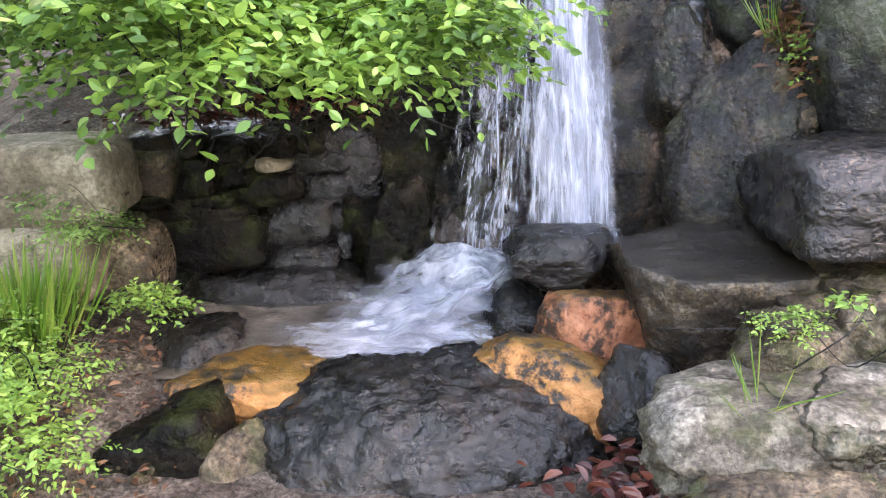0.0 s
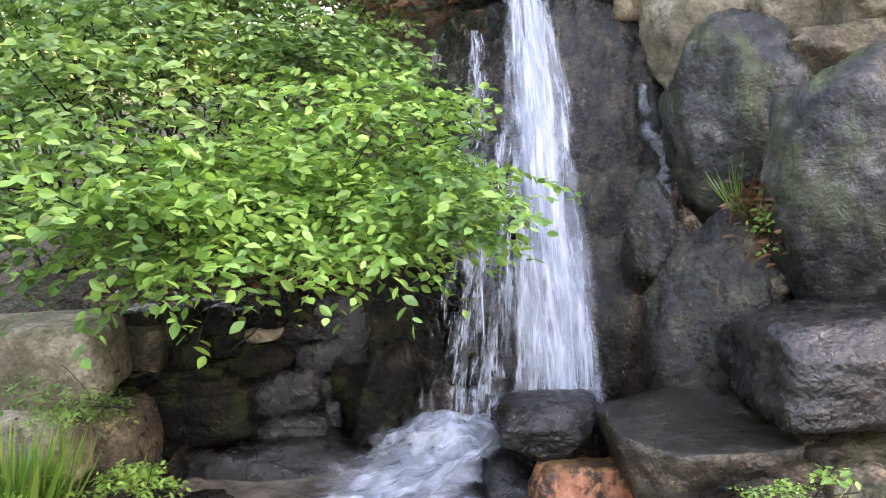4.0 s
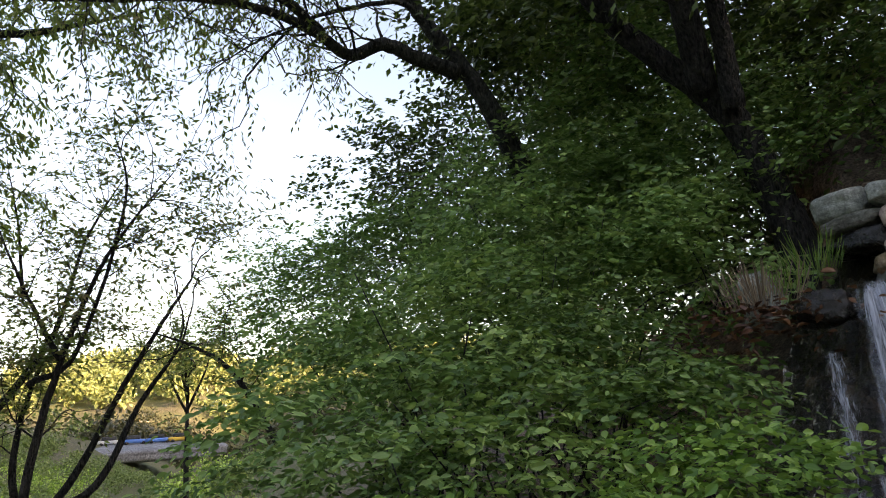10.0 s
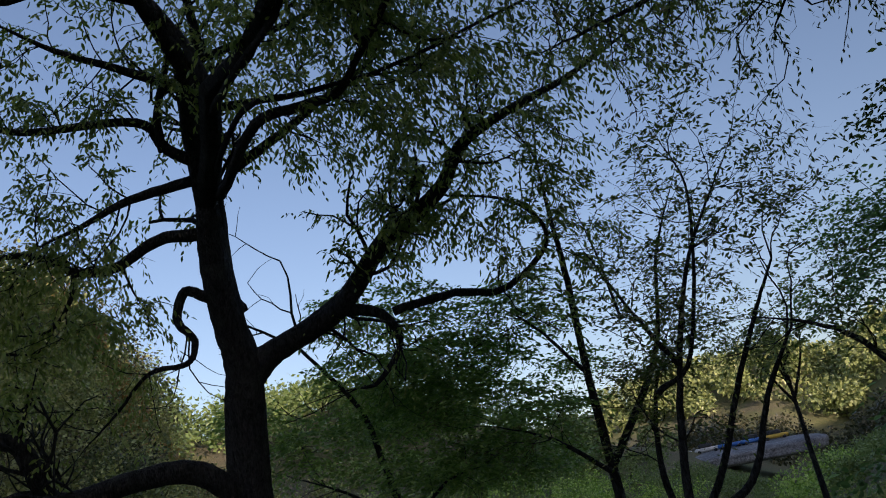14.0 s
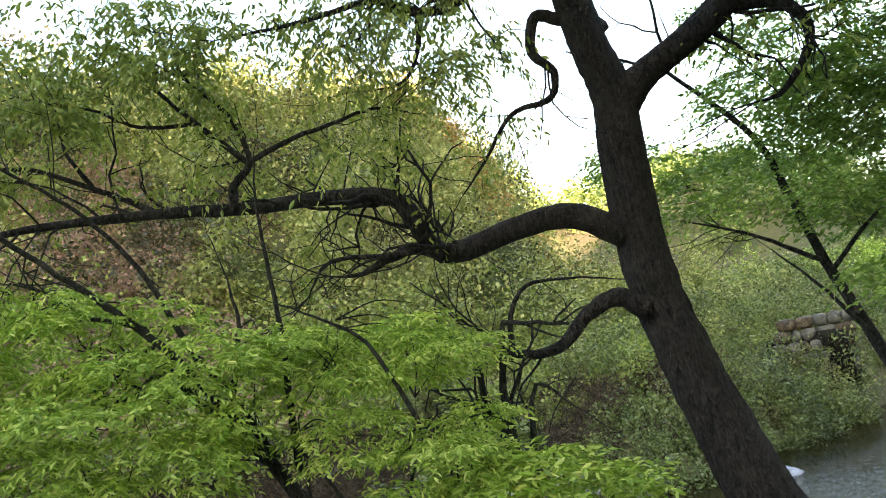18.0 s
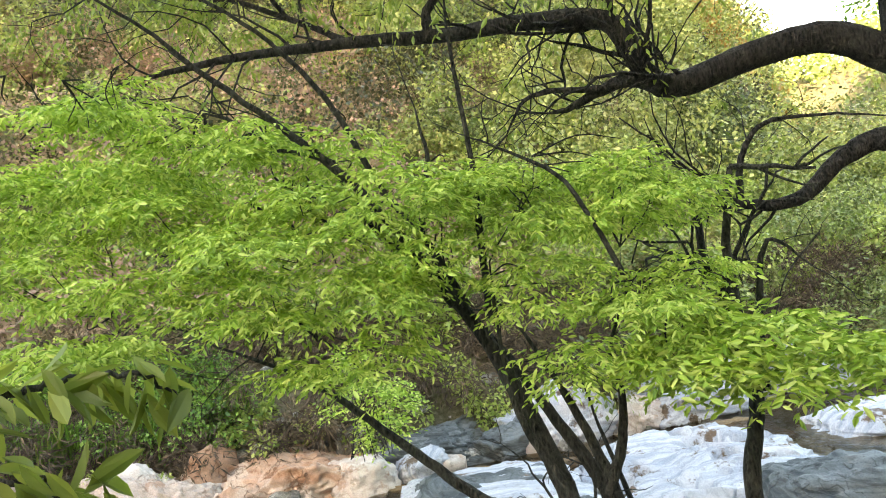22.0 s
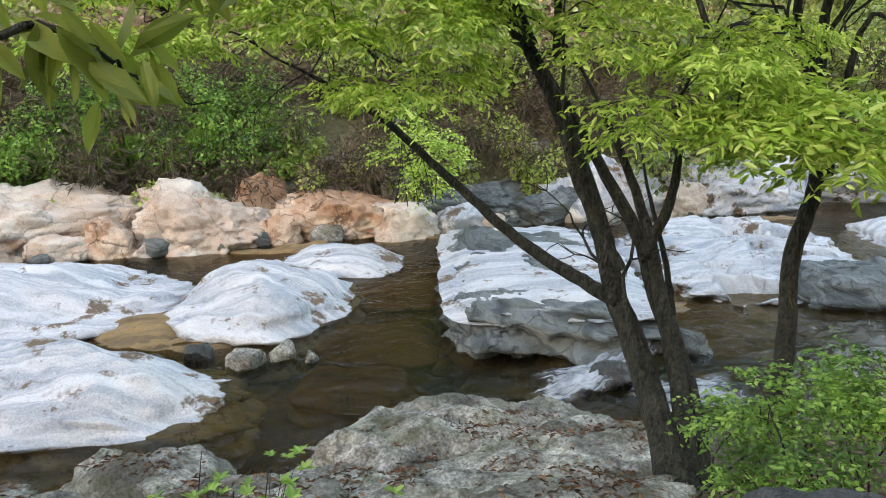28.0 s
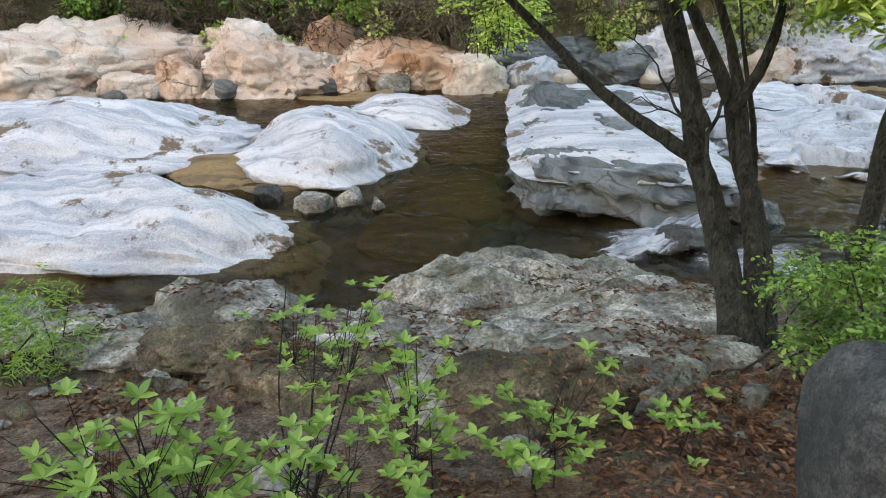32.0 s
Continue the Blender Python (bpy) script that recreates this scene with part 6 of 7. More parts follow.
right_b = Tree("slim_tree", (-7.90, 5.95, 0.74), "slender forked tree with sparse leaves", BARK, 5)
right_b.limb([(-7.90, 5.95, 0.74), (-8.06, 5.83, 1.30), (-8.09, 5.80, 2.25), (-8.02, 5.71, 3.31), (-7.77, 5.54, 4.58), (-7.64, 5.41, 5.11), (-7.46, 5.26, 5.68)], 0.075, 0.016, side=4, length=1.0)
right_b.limb([(-8.07, 5.82, 2.24), (-7.64, 6.21, 3.02), (-7.36, 6.36, 3.60), (-7.03, 6.37, 4.51), (-6.58, 6.46, 5.20)], 0.050, 0.012, side=4, length=1.0)
right_b.limb([(-7.94, 5.64, 3.29), (-8.13, 5.18, 3.95), (-8.31, 4.76, 4.32)], 0.030, 0.010, side=4, length=1.0)
right_b.limb([(-8.00, 5.76, 2.11), (-8.36, 5.24, 2.63), (-8.70, 4.67, 2.91)], 0.035, 0.010, side=4, length=1.0)
right_b.limb([(-7.51, 5.99, 3.82), (-7.41, 5.78, 4.63), (-7.33, 5.53, 5.25)], 0.020, 0.008, side=4, length=1.0)
right_b.leaves(LEAF_SKY, 850, 0.4, 0.075, 0.05, droop=0.6, wide=0.35, fine=False)

right_c = Tree("slim_tree", (-7.38, 5.78, 0.76), "thin forked sapling above the valley", BARK, 6)
right_c.limb([(-7.38, 5.78, 0.76), (-7.27, 5.97, 1.27), (-6.96, 6.30, 1.87), (-6.57, 6.57, 2.82), (-6.21, 6.73, 3.48), (-5.89, 6.84, 3.97)], 0.055, 0.012, side=4, length=0.8)
right_c.limb([(-7.27, 5.97, 1.27), (-7.36, 5.88, 1.99), (-7.24, 5.94, 2.81), (-6.94, 6.09, 3.47)], 0.050, 0.012, side=4, length=0.8)
right_c.leaves(LEAF_SKY, 600, 0.4, 0.075, 0.05, droop=0.6, wide=0.35, fine=False)

left9 = Tree("slim_tree", (-6.20, 4.84, 0.89), "thin bare-branched tree with small leaves", BARK, 7)
left9.limb([(-6.20, 4.84, 0.89), (-6.10, 5.03, 1.47), (-5.76, 5.42, 1.77), (-5.49, 5.64, 2.47), (-5.25, 5.80, 2.90)], 0.050, 0.015, side=4, length=0.8)
left9.limb([(-6.13, 4.97, 1.24), (-6.12, 5.01, 1.90), (-5.93, 5.12, 2.89), (-5.54, 5.25, 3.87), (-4.98, 5.45, 4.62)], 0.050, 0.012, side=4, length=0.8)
left9.limb([(-5.93, 5.12, 2.89), (-6.05, 4.82, 3.48), (-6.10, 4.47, 4.13)], 0.030, 0.010, side=4, length=0.8)
left9.limb([(-4.22, 6.07, 1.99), (-4.52, 5.79, 2.67), (-4.77, 5.54, 2.93), (-5.04, 5.27, 3.07)], 0.035, 0.010, side=4, length=0.8)
left9.limb([(-6.12, 4.94, 2.68), (-5.83, 5.21, 2.99), (-5.35, 5.24, 4.34), (-5.27, 4.99, 4.96)], 0.030, 0.008, side=4, length=0.8)
left9.leaves(LEAF_SKY, 600, 0.4, 0.075, 0.05, droop=0.5, wide=0.4, fine=False)

dark_tree = Tree("forked_tree", (0.42, 5.60, 2.05), "dark forked tree above the stone wall", BARK, 8)
dark_tree.limb([(0.42, 5.60, 2.05), (0.38, 5.58, 2.65), (0.30, 5.55, 3.15), (0.25, 5.53, 3.36), (0.06, 5.37, 3.96), (-0.17, 5.27, 4.25), (-0.62, 5.04, 4.73), (-1.07, 4.61, 5.35), (-1.63, 4.24, 5.66), (-2.03, 3.93, 5.86), (-2.48, 3.62, 5.96)], 0.160, 0.016, side=4, length=1.2)
dark_tree.limb([(-0.12, 5.24, 4.18), (-0.15, 4.98, 4.72), (-0.20, 4.78, 5.06), (-0.00, 4.46, 5.52), (0.12, 4.18, 5.85)], 0.110, 0.050, side=3, length=1.2)
dark_tree.limb([(0.06, 5.21, 3.99), (0.06, 4.99, 4.49), (-0.00, 4.61, 5.14), (-0.16, 4.36, 5.49), (-0.46, 4.05, 5.83)], 0.080, 0.030, side=3, length=1.2)
dark_tree.limb([(-0.62, 4.97, 4.69), (-0.68, 4.70, 5.14), (-0.84, 4.44, 5.46), (-1.06, 4.12, 5.80)], 0.050, 0.015, side=3, length=1.2)
dark_tree.leaves(LEAF_DARK, 1500, 0.5, 0.09, 0.05, droop=0.4, fine=False)

for k, (tx, ty, lean) in enumerate([(1.45, 6.5, -0.05), (1.95, 6.3, 0.06), (2.5, 6.0, -0.03), (0.75, 8.2, 0.04)]):
    pole = Tree("slim_tree", (tx, ty, on_land(tx, ty) - 0.1), "thin dark trunk in the wood above the wall", BARK, 60 + k)
    pole.limb([(tx, ty, on_land(tx, ty) - 0.1), (tx + lean, ty, 4.2), (tx + lean * 2.5, ty - 0.2, 6.0), (tx + lean * 2, ty - 0.3, 8.0)], 0.06, 0.03)
    pole.leaves(None, 0, 0, 0, 0)

grey_tree = Tree("grey_tree", (-1.73, 6.50, 3.97), "grey-barked tree with long crooked limbs", BARK_GREY, 9)
grey_tree.limb([(-1.73, 6.50, 3.97), (-1.79, 6.39, 4.33), (-1.97, 6.12, 4.90), (-2.11, 5.95, 5.20), (-2.38, 5.59, 5.68), (-2.48, 5.23, 6.16), (-2.42, 4.88, 6.63), (-2.34, 4.42, 7.14), (-2.41, 3.79, 7.64), (-2.65, 3.19, 7.94)], 0.105, 0.010, side=6.5, kids=4, length=1.0)
grey_tree.limb([(-2.12, 5.81, 5.11), (-2.39, 5.54, 5.19), (-2.59, 5.29, 5.26), (-2.83, 5.12, 5.14), (-2.99, 4.83, 5.25), (-3.24, 4.48, 5.34), (-3.61, 4.07, 5.33), (-4.12, 3.55, 5.18), (-4.43, 3.13, 5.05)], 0.075, 0.012, side=6.5, kids=4, length=1.0)
grey_tree.limb([(-2.99, 4.93, 5.30), (-3.15, 4.58, 5.48), (-3.37, 4.29, 5.47), (-3.52, 3.86, 5.65), (-3.52, 3.53, 5.82), (-3.39, 3.23, 6.03)], 0.045, 0.010, side=6.5, kids=4, length=1.0)
grey_tree.limb([(-2.38, 5.59, 5.68), (-2.5, 5.35, 5.68), (-2.89, 5.03, 5.53), (-3.23, 4.87, 5.39), (-3.59, 4.79, 5.05), (-3.67, 4.76, 4.90)], 0.030, 0.006, side=6.5, kids=4, length=1.0)
grey_tree.limb([(-2.48, 5.23, 6.16), (-2.6, 4.95, 6.06), (-2.96, 4.59, 5.96), (-3.27, 4.25, 5.95), (-3.46, 3.79, 6.11)], 0.040, 0.010, side=6.5, kids=4, length=1.0)
grey_tree.limb([(-2.42, 4.88, 6.63), (-2.55, 4.70, 6.40), (-2.88, 4.44, 6.19), (-3.40, 3.98, 6.13), (-3.84, 3.41, 6.13)], 0.040, 0.010, side=6.5, kids=4, length=1.0)
grey_tree.limb([(-3.61, 4.07, 5.33), (-3.75, 3.74, 5.48), (-3.90, 3.46, 5.53), (-4.11, 3.20, 5.46)], 0.025, 0.008, side=6.5, kids=4, length=1.0)
grey_tree.leaves(LEAF_SKY, 1500, 0.3, 0.065, 0.045, droop=0.7, hang=0.8, wide=0.32, fine=False)


# ---- shrubs ----
bush("shrub", (-0.6, 3.7, 0.95), [(0.02, 2.66, 1.50, 0.40, 0.34, 0.20), (-0.16, 2.50, 1.38, 0.30, 0.30, 0.15), (-0.36, 2.42, 1.40, 0.36, 0.34, 0.18), (-0.62, 2.44, 1.50, 0.40, 0.36, 0.22), (-0.78, 2.24, 1.42, 0.36, 0.34, 0.18),
     (-1.05, 2.14, 1.50, 0.42, 0.38, 0.22), (-0.25, 2.93, 1.66, 0.40, 0.40, 0.26)], LEAF_SHRUB, "bright green leafy shrub hanging over the basin", "shrub", 1500, 0.25, 0.047, 0.026, seed=3, wide=0.58, droop=0.35, flat=0.75, stems=4, stem_r=0.004, subs=12, clump=0.10)
bush("hillside_shrub", (-1.2, 4.2, 1.2), [(-1.02, 3.08, 1.81, 0.60, 0.60, 0.48), (-1.27, 2.66, 1.74, 0.50, 0.50, 0.40), (-0.76, 3.83, 2.30, 0.60, 0.60, 0.48), (-1.37, 3.42, 2.38, 0.60, 0.60, 0.48), (-0.52, 3.50, 1.91, 0.40, 0.40, 0.32),
     (-0.94, 3.75, 2.17, 0.60, 0.60, 0.48), (-0.48, 4.05, 2.10, 0.40, 0.40, 0.32)], LEAF_HILL, "dense green shrub on the slope beside the fall", "shrub", 1900, 0.32, 0.05, 0.030, seed=4, subs=10, clump=0.09, flat=0.7, wide=0.55)
bush("hillside_shrub", (-2.0, 4.6, 1.3), [(-1.35, 3.21, 1.86, 0.60, 0.60, 0.48), (-1.89, 3.17, 1.88, 0.55, 0.55, 0.44), (-1.76, 4.28, 2.56, 0.80, 0.80, 0.64), (-2.39, 4.48, 2.20, 0.80, 0.80, 0.64), (-1.41, 5.05, 3.03, 0.80, 0.80, 0.64),
     (-0.81, 5.00, 2.94, 0.60, 0.60, 0.48), (-2.24, 3.43, 1.67, 0.60, 0.60, 0.48), (-2.53, 5.62, 3.48, 1.00, 1.00, 0.80)], LEAF_HILL_LIT, "layered green shrub on the wooded slope", "shrub", 2300, 0.38, 0.055, 0.034, seed=5, subs=10, clump=0.08, flat=0.7, wide=0.55)
bush("understorey", (0.0, 8.0, 4.0), [(-3.96, 8.50, 4.96, 1.2, 1.2, 1.2), (-1.84, 7.66, 5.93, 1.2, 1.2, 1.2), (-1.16, 6.53, 6.09, 1.2, 1.2, 1.2),
     (-0.30, 6.45, 6.34, 1.3, 1.3, 1.3), (0.50, 7.05, 6.30, 1.3, 1.3, 1.3), (1.21, 6.64, 5.84, 1.4, 1.4, 1.4), (1.92, 6.51, 5.75, 1.5, 1.5, 1.5), (1.19, 6.65, 4.66, 1, 1, 1), (1.74, 6.03, 4.51, 1, 1, 1), (1.25, 5.57, 3.71, 0.6, 0.6, 0.6), (0.8, 9.2, 8.0, 1.7, 1.7, 1.7), (2.6, 8.6, 7.4, 1.7, 1.7, 1.7), (-2.15, 7.06, 6.79, 1.1, 1.1, 1.1), (-1.28, 7.21, 6.85, 1.2, 1.2, 1.2), (-1.72, 7.71, 5.85, 1.1, 1.1, 1.1), (-1.34, 7.07, 7.86, 1.2, 1.2, 1.2), (0.4, 8.4, 5.4, 1.4, 1.4, 1.3), (0.05, 7.97, 4.44, 0.9, 0.9, 0.9), (-0.12, 7.64, 3.78, 0.8, 0.8, 0.8), (-0.26, 7.24, 3.27, 0.6, 0.6, 0.6), (-0.50, 7.21, 3.34, 0.6, 0.6, 0.6), (0.43, 8.36, 4.82, 0.9, 0.9, 0.9)],
     LEAF_DARK, "dark dense foliage of trees on the wooded slope", "trees", 13000, 0.55, 0.098, 0.055, seed=6, fine=False, stems=0, kind="stuff")
bush("understorey", (-2.0, 7.0, 3.0), [(-0.91, 7.17, 4.91, 1, 1, 1), (-1.52, 6.84, 4.08, 1, 1, 1), (-3.70, 7.83, 3.80, 1, 1, 1), (-5.70, 9.03, 4.00, 1, 1, 1)], LEAF_HILL_LIT, "dense foliage low on the wooded slope", "trees", 3600, 0.55, 0.08, 0.05, seed=7, fine=False, stems=0, kind="stuff")


bush("understorey", (0.9, 5.4, 3.2), [(0.68, 5.11, 3.55, 0.4, 0.4, 0.35), (1.13, 5.35, 4.04, 0.5, 0.5, 0.5), (1.53, 5.13, 3.79, 0.5, 0.5, 0.4), (1.87, 4.95, 3.72, 0.5, 0.4, 0.4), (0.84, 5.46, 4.38, 0.5, 0.5, 0.5), (1.7, 5.56, 4.5, 0.7, 0.7, 0.6),
     (2.3, 5.2, 4.06, 0.6, 0.6, 0.6)], LEAF_HILL, "green bushes growing above the stone wall", "bushes", 1300, 0.35, 0.06, 0.04, seed=8, fine=False, stems=2, kind="stuff")
bush("understorey", (-0.9, 5.6, 2.6), [(-1.01, 6.77, 4.55, 0.9, 0.9, 0.8), (-0.69, 6.49, 3.95, 0.7, 0.7, 0.6), (-1.40, 6.23, 3.76, 0.7, 0.7, 0.6), (-1.72, 5.60, 3.3, 0.6, 0.6, 0.5), (-0.16, 5.95, 4.06, 0.6, 0.6, 0.6), (-0.91, 5.30, 2.97, 0.5, 0.5, 0.4), (-0.43, 5.27, 3.16, 0.45, 0.45, 0.4),
     (-2.64, 7.08, 4.08, 0.8, 0.8, 0.7), (-0.1, 4.9, 2.75, 0.3, 0.3, 0.25)], LEAF_HILL_LIT, "green shrubs under the trees of the slope", "bushes", 4200, 0.45, 0.075, 0.045, seed=9, fine=False, stems=2, kind="stuff")
sapling = Tree("slim_tree", (-10.32, 12.07, 0.6), "small young tree on the valley floor", BARK, 21)
sapling.limb([(-10.32, 12.07, 0.6), (-10.33, 12.08, 2.07), (-10.29, 12.05, 3.14)], 0.06, 0.03)
sapling.limb([(-10.29, 12.05, 3.0), (-10.0, 12.2, 3.7), (-9.9, 12.3, 4.3)], 0.03, 0.01)
sapling.limb([(-10.29, 12.05, 2.9), (-10.6, 11.9, 3.6), (-10.8, 11.8, 4.3)], 0.03, 0.01)
sapling.limb([(-10.29, 12.05, 3.1), (-10.3, 12.0, 3.8), (-10.25, 12.0, 4.6)], 0.03, 0.01)
sapling.leaves(LEAF_VALLEY, 500, 0.5, 0.10, 0.06, fine=False)
rock("kerb_slab", (-4.70, 4.50, 1.15), (1.2, 0.5, 0.4), PALE, "pale stone slab beside the path", "slab", seed=410, rot=(0, 0, 40), box=7, facets=2, bumps=0.03)


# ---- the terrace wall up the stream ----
# Near-black backing again, for shade between the terrace stones.
rock("wall_core", (-31.46, 13.69, -0.52), (3.08, 0.9, 2.23), DARKSTACK, "dark backing for shade in the gaps of the terrace wall", "earth", seed=600, rot=(0, 0, 40), box=8, facets=1, bumps=0.03, low=1.05)
rngt = np.random.RandomState(12)
ax, ay, bx, by = -31.70, 11.85, -30.36, 14.62
for row in range(5):
    q = 0.06 * row
    while q < 1.0:
        w = rngt.uniform(0.10, 0.22)
        x0, y0 = ax + (bx - ax) * (q + w / 2), ay + (by - ay) * (q + w / 2)
        rock("terrace_stone", (x0 - 0.06 * row, y0 + 0.05 * row, -0.81 + row * 0.445), (w * 3.14, 0.5, 0.472), (STONE_DULL, BROWN, STONE_DULL, BROWN)[int(rngt.randint(4))], "rough grey stone of a terrace wall", "stone", "stones of the terrace wall", seed=610 + row * 12 + int(q * 10), rot=(0, 0, math.degrees(math.atan2(by - ay, bx - ax))), level=3, box=4, facets=6, bumps=0.08, low=0.9)
        q += w

# ---- far woods ----
def woods(name, label, mat, places, size, count, leaf, seed, wide=0.7):
    """Many crowns as one thing that nobody could count."""
    rng = np.random.RandomState(seed)
    P, A, N = [], [], []
    for (x, y) in places:
        h = size * rng.uniform(0.6, 1.3)
        z = on_land(x, y)
        k = int(count * rng.uniform(0.7, 1.3))
        lobes = unit(rng.normal(size=(7, 3))) * np.array([0.32, 0.32, 0.28]) * h
        c = np.array([x, y, z + h * 0.55]) + lobes[rng.randint(0, 7, k)]
        d = unit(rng.normal(size=(k, 3)))
        P.append(c + d * h * 0.27 * rng.uniform(0.5, 1, (k, 1)))
        A.append(d + rng.normal(size=(k, 3)) * 0.5 - np.array([0, 0, 0.3]))
        N.append(d + rng.normal(size=(k, 3)) * 0.6 + np.array([0, 0, 0.6]))
    P, A, N = np.concatenate(P), np.concatenate(A), np.concatenate(N)
    ob = leaf_mesh(name, P, A, N, rng.uniform(0.5, 1.3, len(P)) * leaf, mat, wide=wide, fine=False)
    return tagged(ob, label, "woods", kind="stuff")


rng = np.random.RandomState(8)


def scatter(n, s0, s1, v0, v1):
    return [valley(rng.uniform(s0, s1), rng.uniform(v0, v1)) for _ in range(n)]


woods("hill_woods", "yellow-green spring woods on the hill across the stream", LEAF_FAR, scatter(130, 24, 44, 9, 40) + scatter(70, 35, 46, -24, 10), 4.4, 720, 0.20, 1)
woods("hill_woods", "yellow-green spring woods high on the hill", LEAF_FAR, scatter(190, 42, 64, -40, 44), 5.0, 420, 0.30, 46)
woods("hill_woods", "fresh green young trees on the hill across the stream", LEAF_VALLEY, scatter(110, 22, 46, -24, 34), 3.4, 560, 0.18, 41)
woods("hill_undergrowth", "yellow-green bushes covering the hill between trees", LEAF_FAR, scatter(120, 21, 38, -24, 8) + scatter(260, 21, 56, 6, 44), 2.2, 260, 0.18, 21)
woods("hill_undergrowth", "bare brown brush on the hill between trees", BRUSH, scatter(300, 20, 44, -20, 30), 1.7, 240, 0.28, 42, 0.16)
woods("hill_woods", "woods on a low hill up the valley", LEAF_FIELD, [(-136 + rng.normal() * 18, 46 + rng.normal() * 28) for _ in range(380)], 6.0, 110, 0.75, 22)
woods("hill_woods", "dark pines along the crest of the hill", LEAF_PINE, scatter(130, 42, 66, -30, 44), 5.4, 420, 0.26, 2)
woods("hill_woods", "dark pines lower on the hill", LEAF_PINE, scatter(40, 28, 42, -16, 30), 3.8, 380, 0.22, 43)
woods("hill_woods", "rusty orange spring trees at the hill's end", LEAF_ORANGE, scatter(26, 36, 46, 29, 40), 3.6, 420, 0.26, 44)
# Pinkish leaves added in place of a bare pink-brown slope with dead brush.
woods("blossom_bushes", "pinkish brush standing in for bare pale soil on the lower hill", LEAF_PINK, scatter(430, 21, 38, -18, 9), 1.9, 220, 0.17, 9)
woods("meadow_grass", "yellow-green meadow beyond the hill", LEAF_MEADOW, [valley(q, 0.9 * q + w) for q, w in zip(rng.uniform(28, 62, 420), rng.uniform(5, 20, 420))], 0.8, 160, 0.2, 45, 0.25)
woods("bank_bushes", "fresh green bushes along the far bank", LEAF_VALLEY, scatter(110, 17, 27, -20, 34), 2.2, 700, 0.14, 3)
woods("bank_bushes", "leafy bushes on the bank up the stream", LEAF_BANK, scatter(170, 14.6, 30, 8, 48), 2.3, 620, 0.13, 13)
woods("bank_bushes", "leafy bushes close to the water up the stream", LEAF_BANK, scatter(70, 13.4, 17, 14, 28), 1.7, 520, 0.1, 17)
woods("bank_bushes", "leafy bushes close to the water up the stream", LEAF_VALLEY, scatter(40, 2.5, 6.5, 19, 32), 1.3, 520, 0.1, 18)
woods("bank_bushes", "leafy bushes beside the slender trees", LEAF_BANK, [(-46.1, 25.5), (-47.8, 23.2), (-48.2, 24.7), (-48.0, 24.5), (-47.9, 24.6), (-37.6, 20.7), (-35.4, 21.5), (-36.2, 19.4), (-36.8, 18.3), (-35.3, 18.7), (-47.4, 28.2), (-44.7, 28.6), (-47.2, 27.7), (-45.6, 28.2), (-47.0, 28.2), (-34.4, 21.7), (-36.3, 19.1), (-35.9, 17.3), (-36.0, 18.7), (-34.0, 19.6), (-39.0, 24.0), (-37.8, 21.7), (-38.0, 22.8), (-38.3, 23.4), (-39.6, 23.1), (-32.3, 20.7), (-32.2, 20.9), (-31.8, 18.7), (-32.5, 17.9), (-33.9, 17.9), (-31.7, 18.4), (-32.9, 18.9), (-33.4, 17.3), (-32.5, 16.0), (-32.3, 19.0)], 1.3, 520, 0.085, 19)
woods("bank_bushes", "leafy bushes on the near bank up the stream", LEAF_VALLEY, scatter(60, -1, 5, 14, 34), 1.2, 520, 0.09, 14)
woods("dry_brush", "brown dry brush on the far bank", DRY, scatter(440, 15.4, 20, -16, 24), 1.1, 300, 0.24, 4, 0.13)
woods("bank_weeds", "lush green weeds above the bank boulders", LEAF_SHRUB, scatter(60, 16.0, 17.6, -5.0, 0.6), 1.1, 420, 0.09, 16)
woods("bank_weeds", "green weeds and creepers on the far bank", LEAF_VALLEY, scatter(120, 15.3, 18.5, -14, 22), 0.8, 260, 0.10, 15)
woods("valley_bushes", "pale green bushes on the valley floor", LEAF_FIELD, scatter(330, 0, 46, 50, 122), 2.1, 280, 0.26, 5)
woods("valley_bushes", "rounded bright green bushes on the valley floor", LEAF_LIGHT, scatter(80, 3, 36, 46, 84), 2.9, 420, 0.22, 25)
woods("distant_woods", "sunlit orange and green woods on the far ridge", LEAF_FAR, scatter(480, -160, 110, 300, 430), 11, 190, 1.8, 6)
woods("distant_woods", "dark hedge of trees below the far ridge", LEAF_PINE, scatter(200, -140, 60, 190, 270), 7, 170, 1.1, 61)
# Dark leaves stand in for shade on a ridge that the sun reaches.
woods("distant_woods", "dark woods added to dim the sunlit ridge beyond the hill", LEAF_PINE, [valley(q, q * w) for q, w in zip(rng.uniform(170, 420, 420), rng.uniform(0.75, 1.5, 420))], 13, 130, 2.2, 62)


# ---- foam ----
def foam(name, label, at, size, seed, lift=0.03, turn=0, mat=None):
    rng = np.random.RandomState(seed)
    n, m = 22, 22
    V, uv = [], []
    for i in range(n):
        for j in range(m):
            a, b = i / (n - 1) - 0.5, j / (m - 1) - 0.5
            z = lift * math.exp(-7 * (a * a + b * b)) + 0.35 * lift * noise.fractal(Vector((a * 7, b * 7, seed)), 0.8, 2, 4)
            V.append((a * size[0], b * size[1], z))
            uv.append((i / (n - 1), j / (m - 1)))
    F = [[i * m + j, (i + 1) * m + j, (i + 1) * m + j + 1, i * m + j + 1] for i in range(n - 1) for j in range(m - 1)]
    ob = mesh_object(name, V, F, mat or FOAM, uvs=uv)
    ob.matrix_basis = pose(*at, 0, 0, turn)
    return tagged(ob, label, "foam")


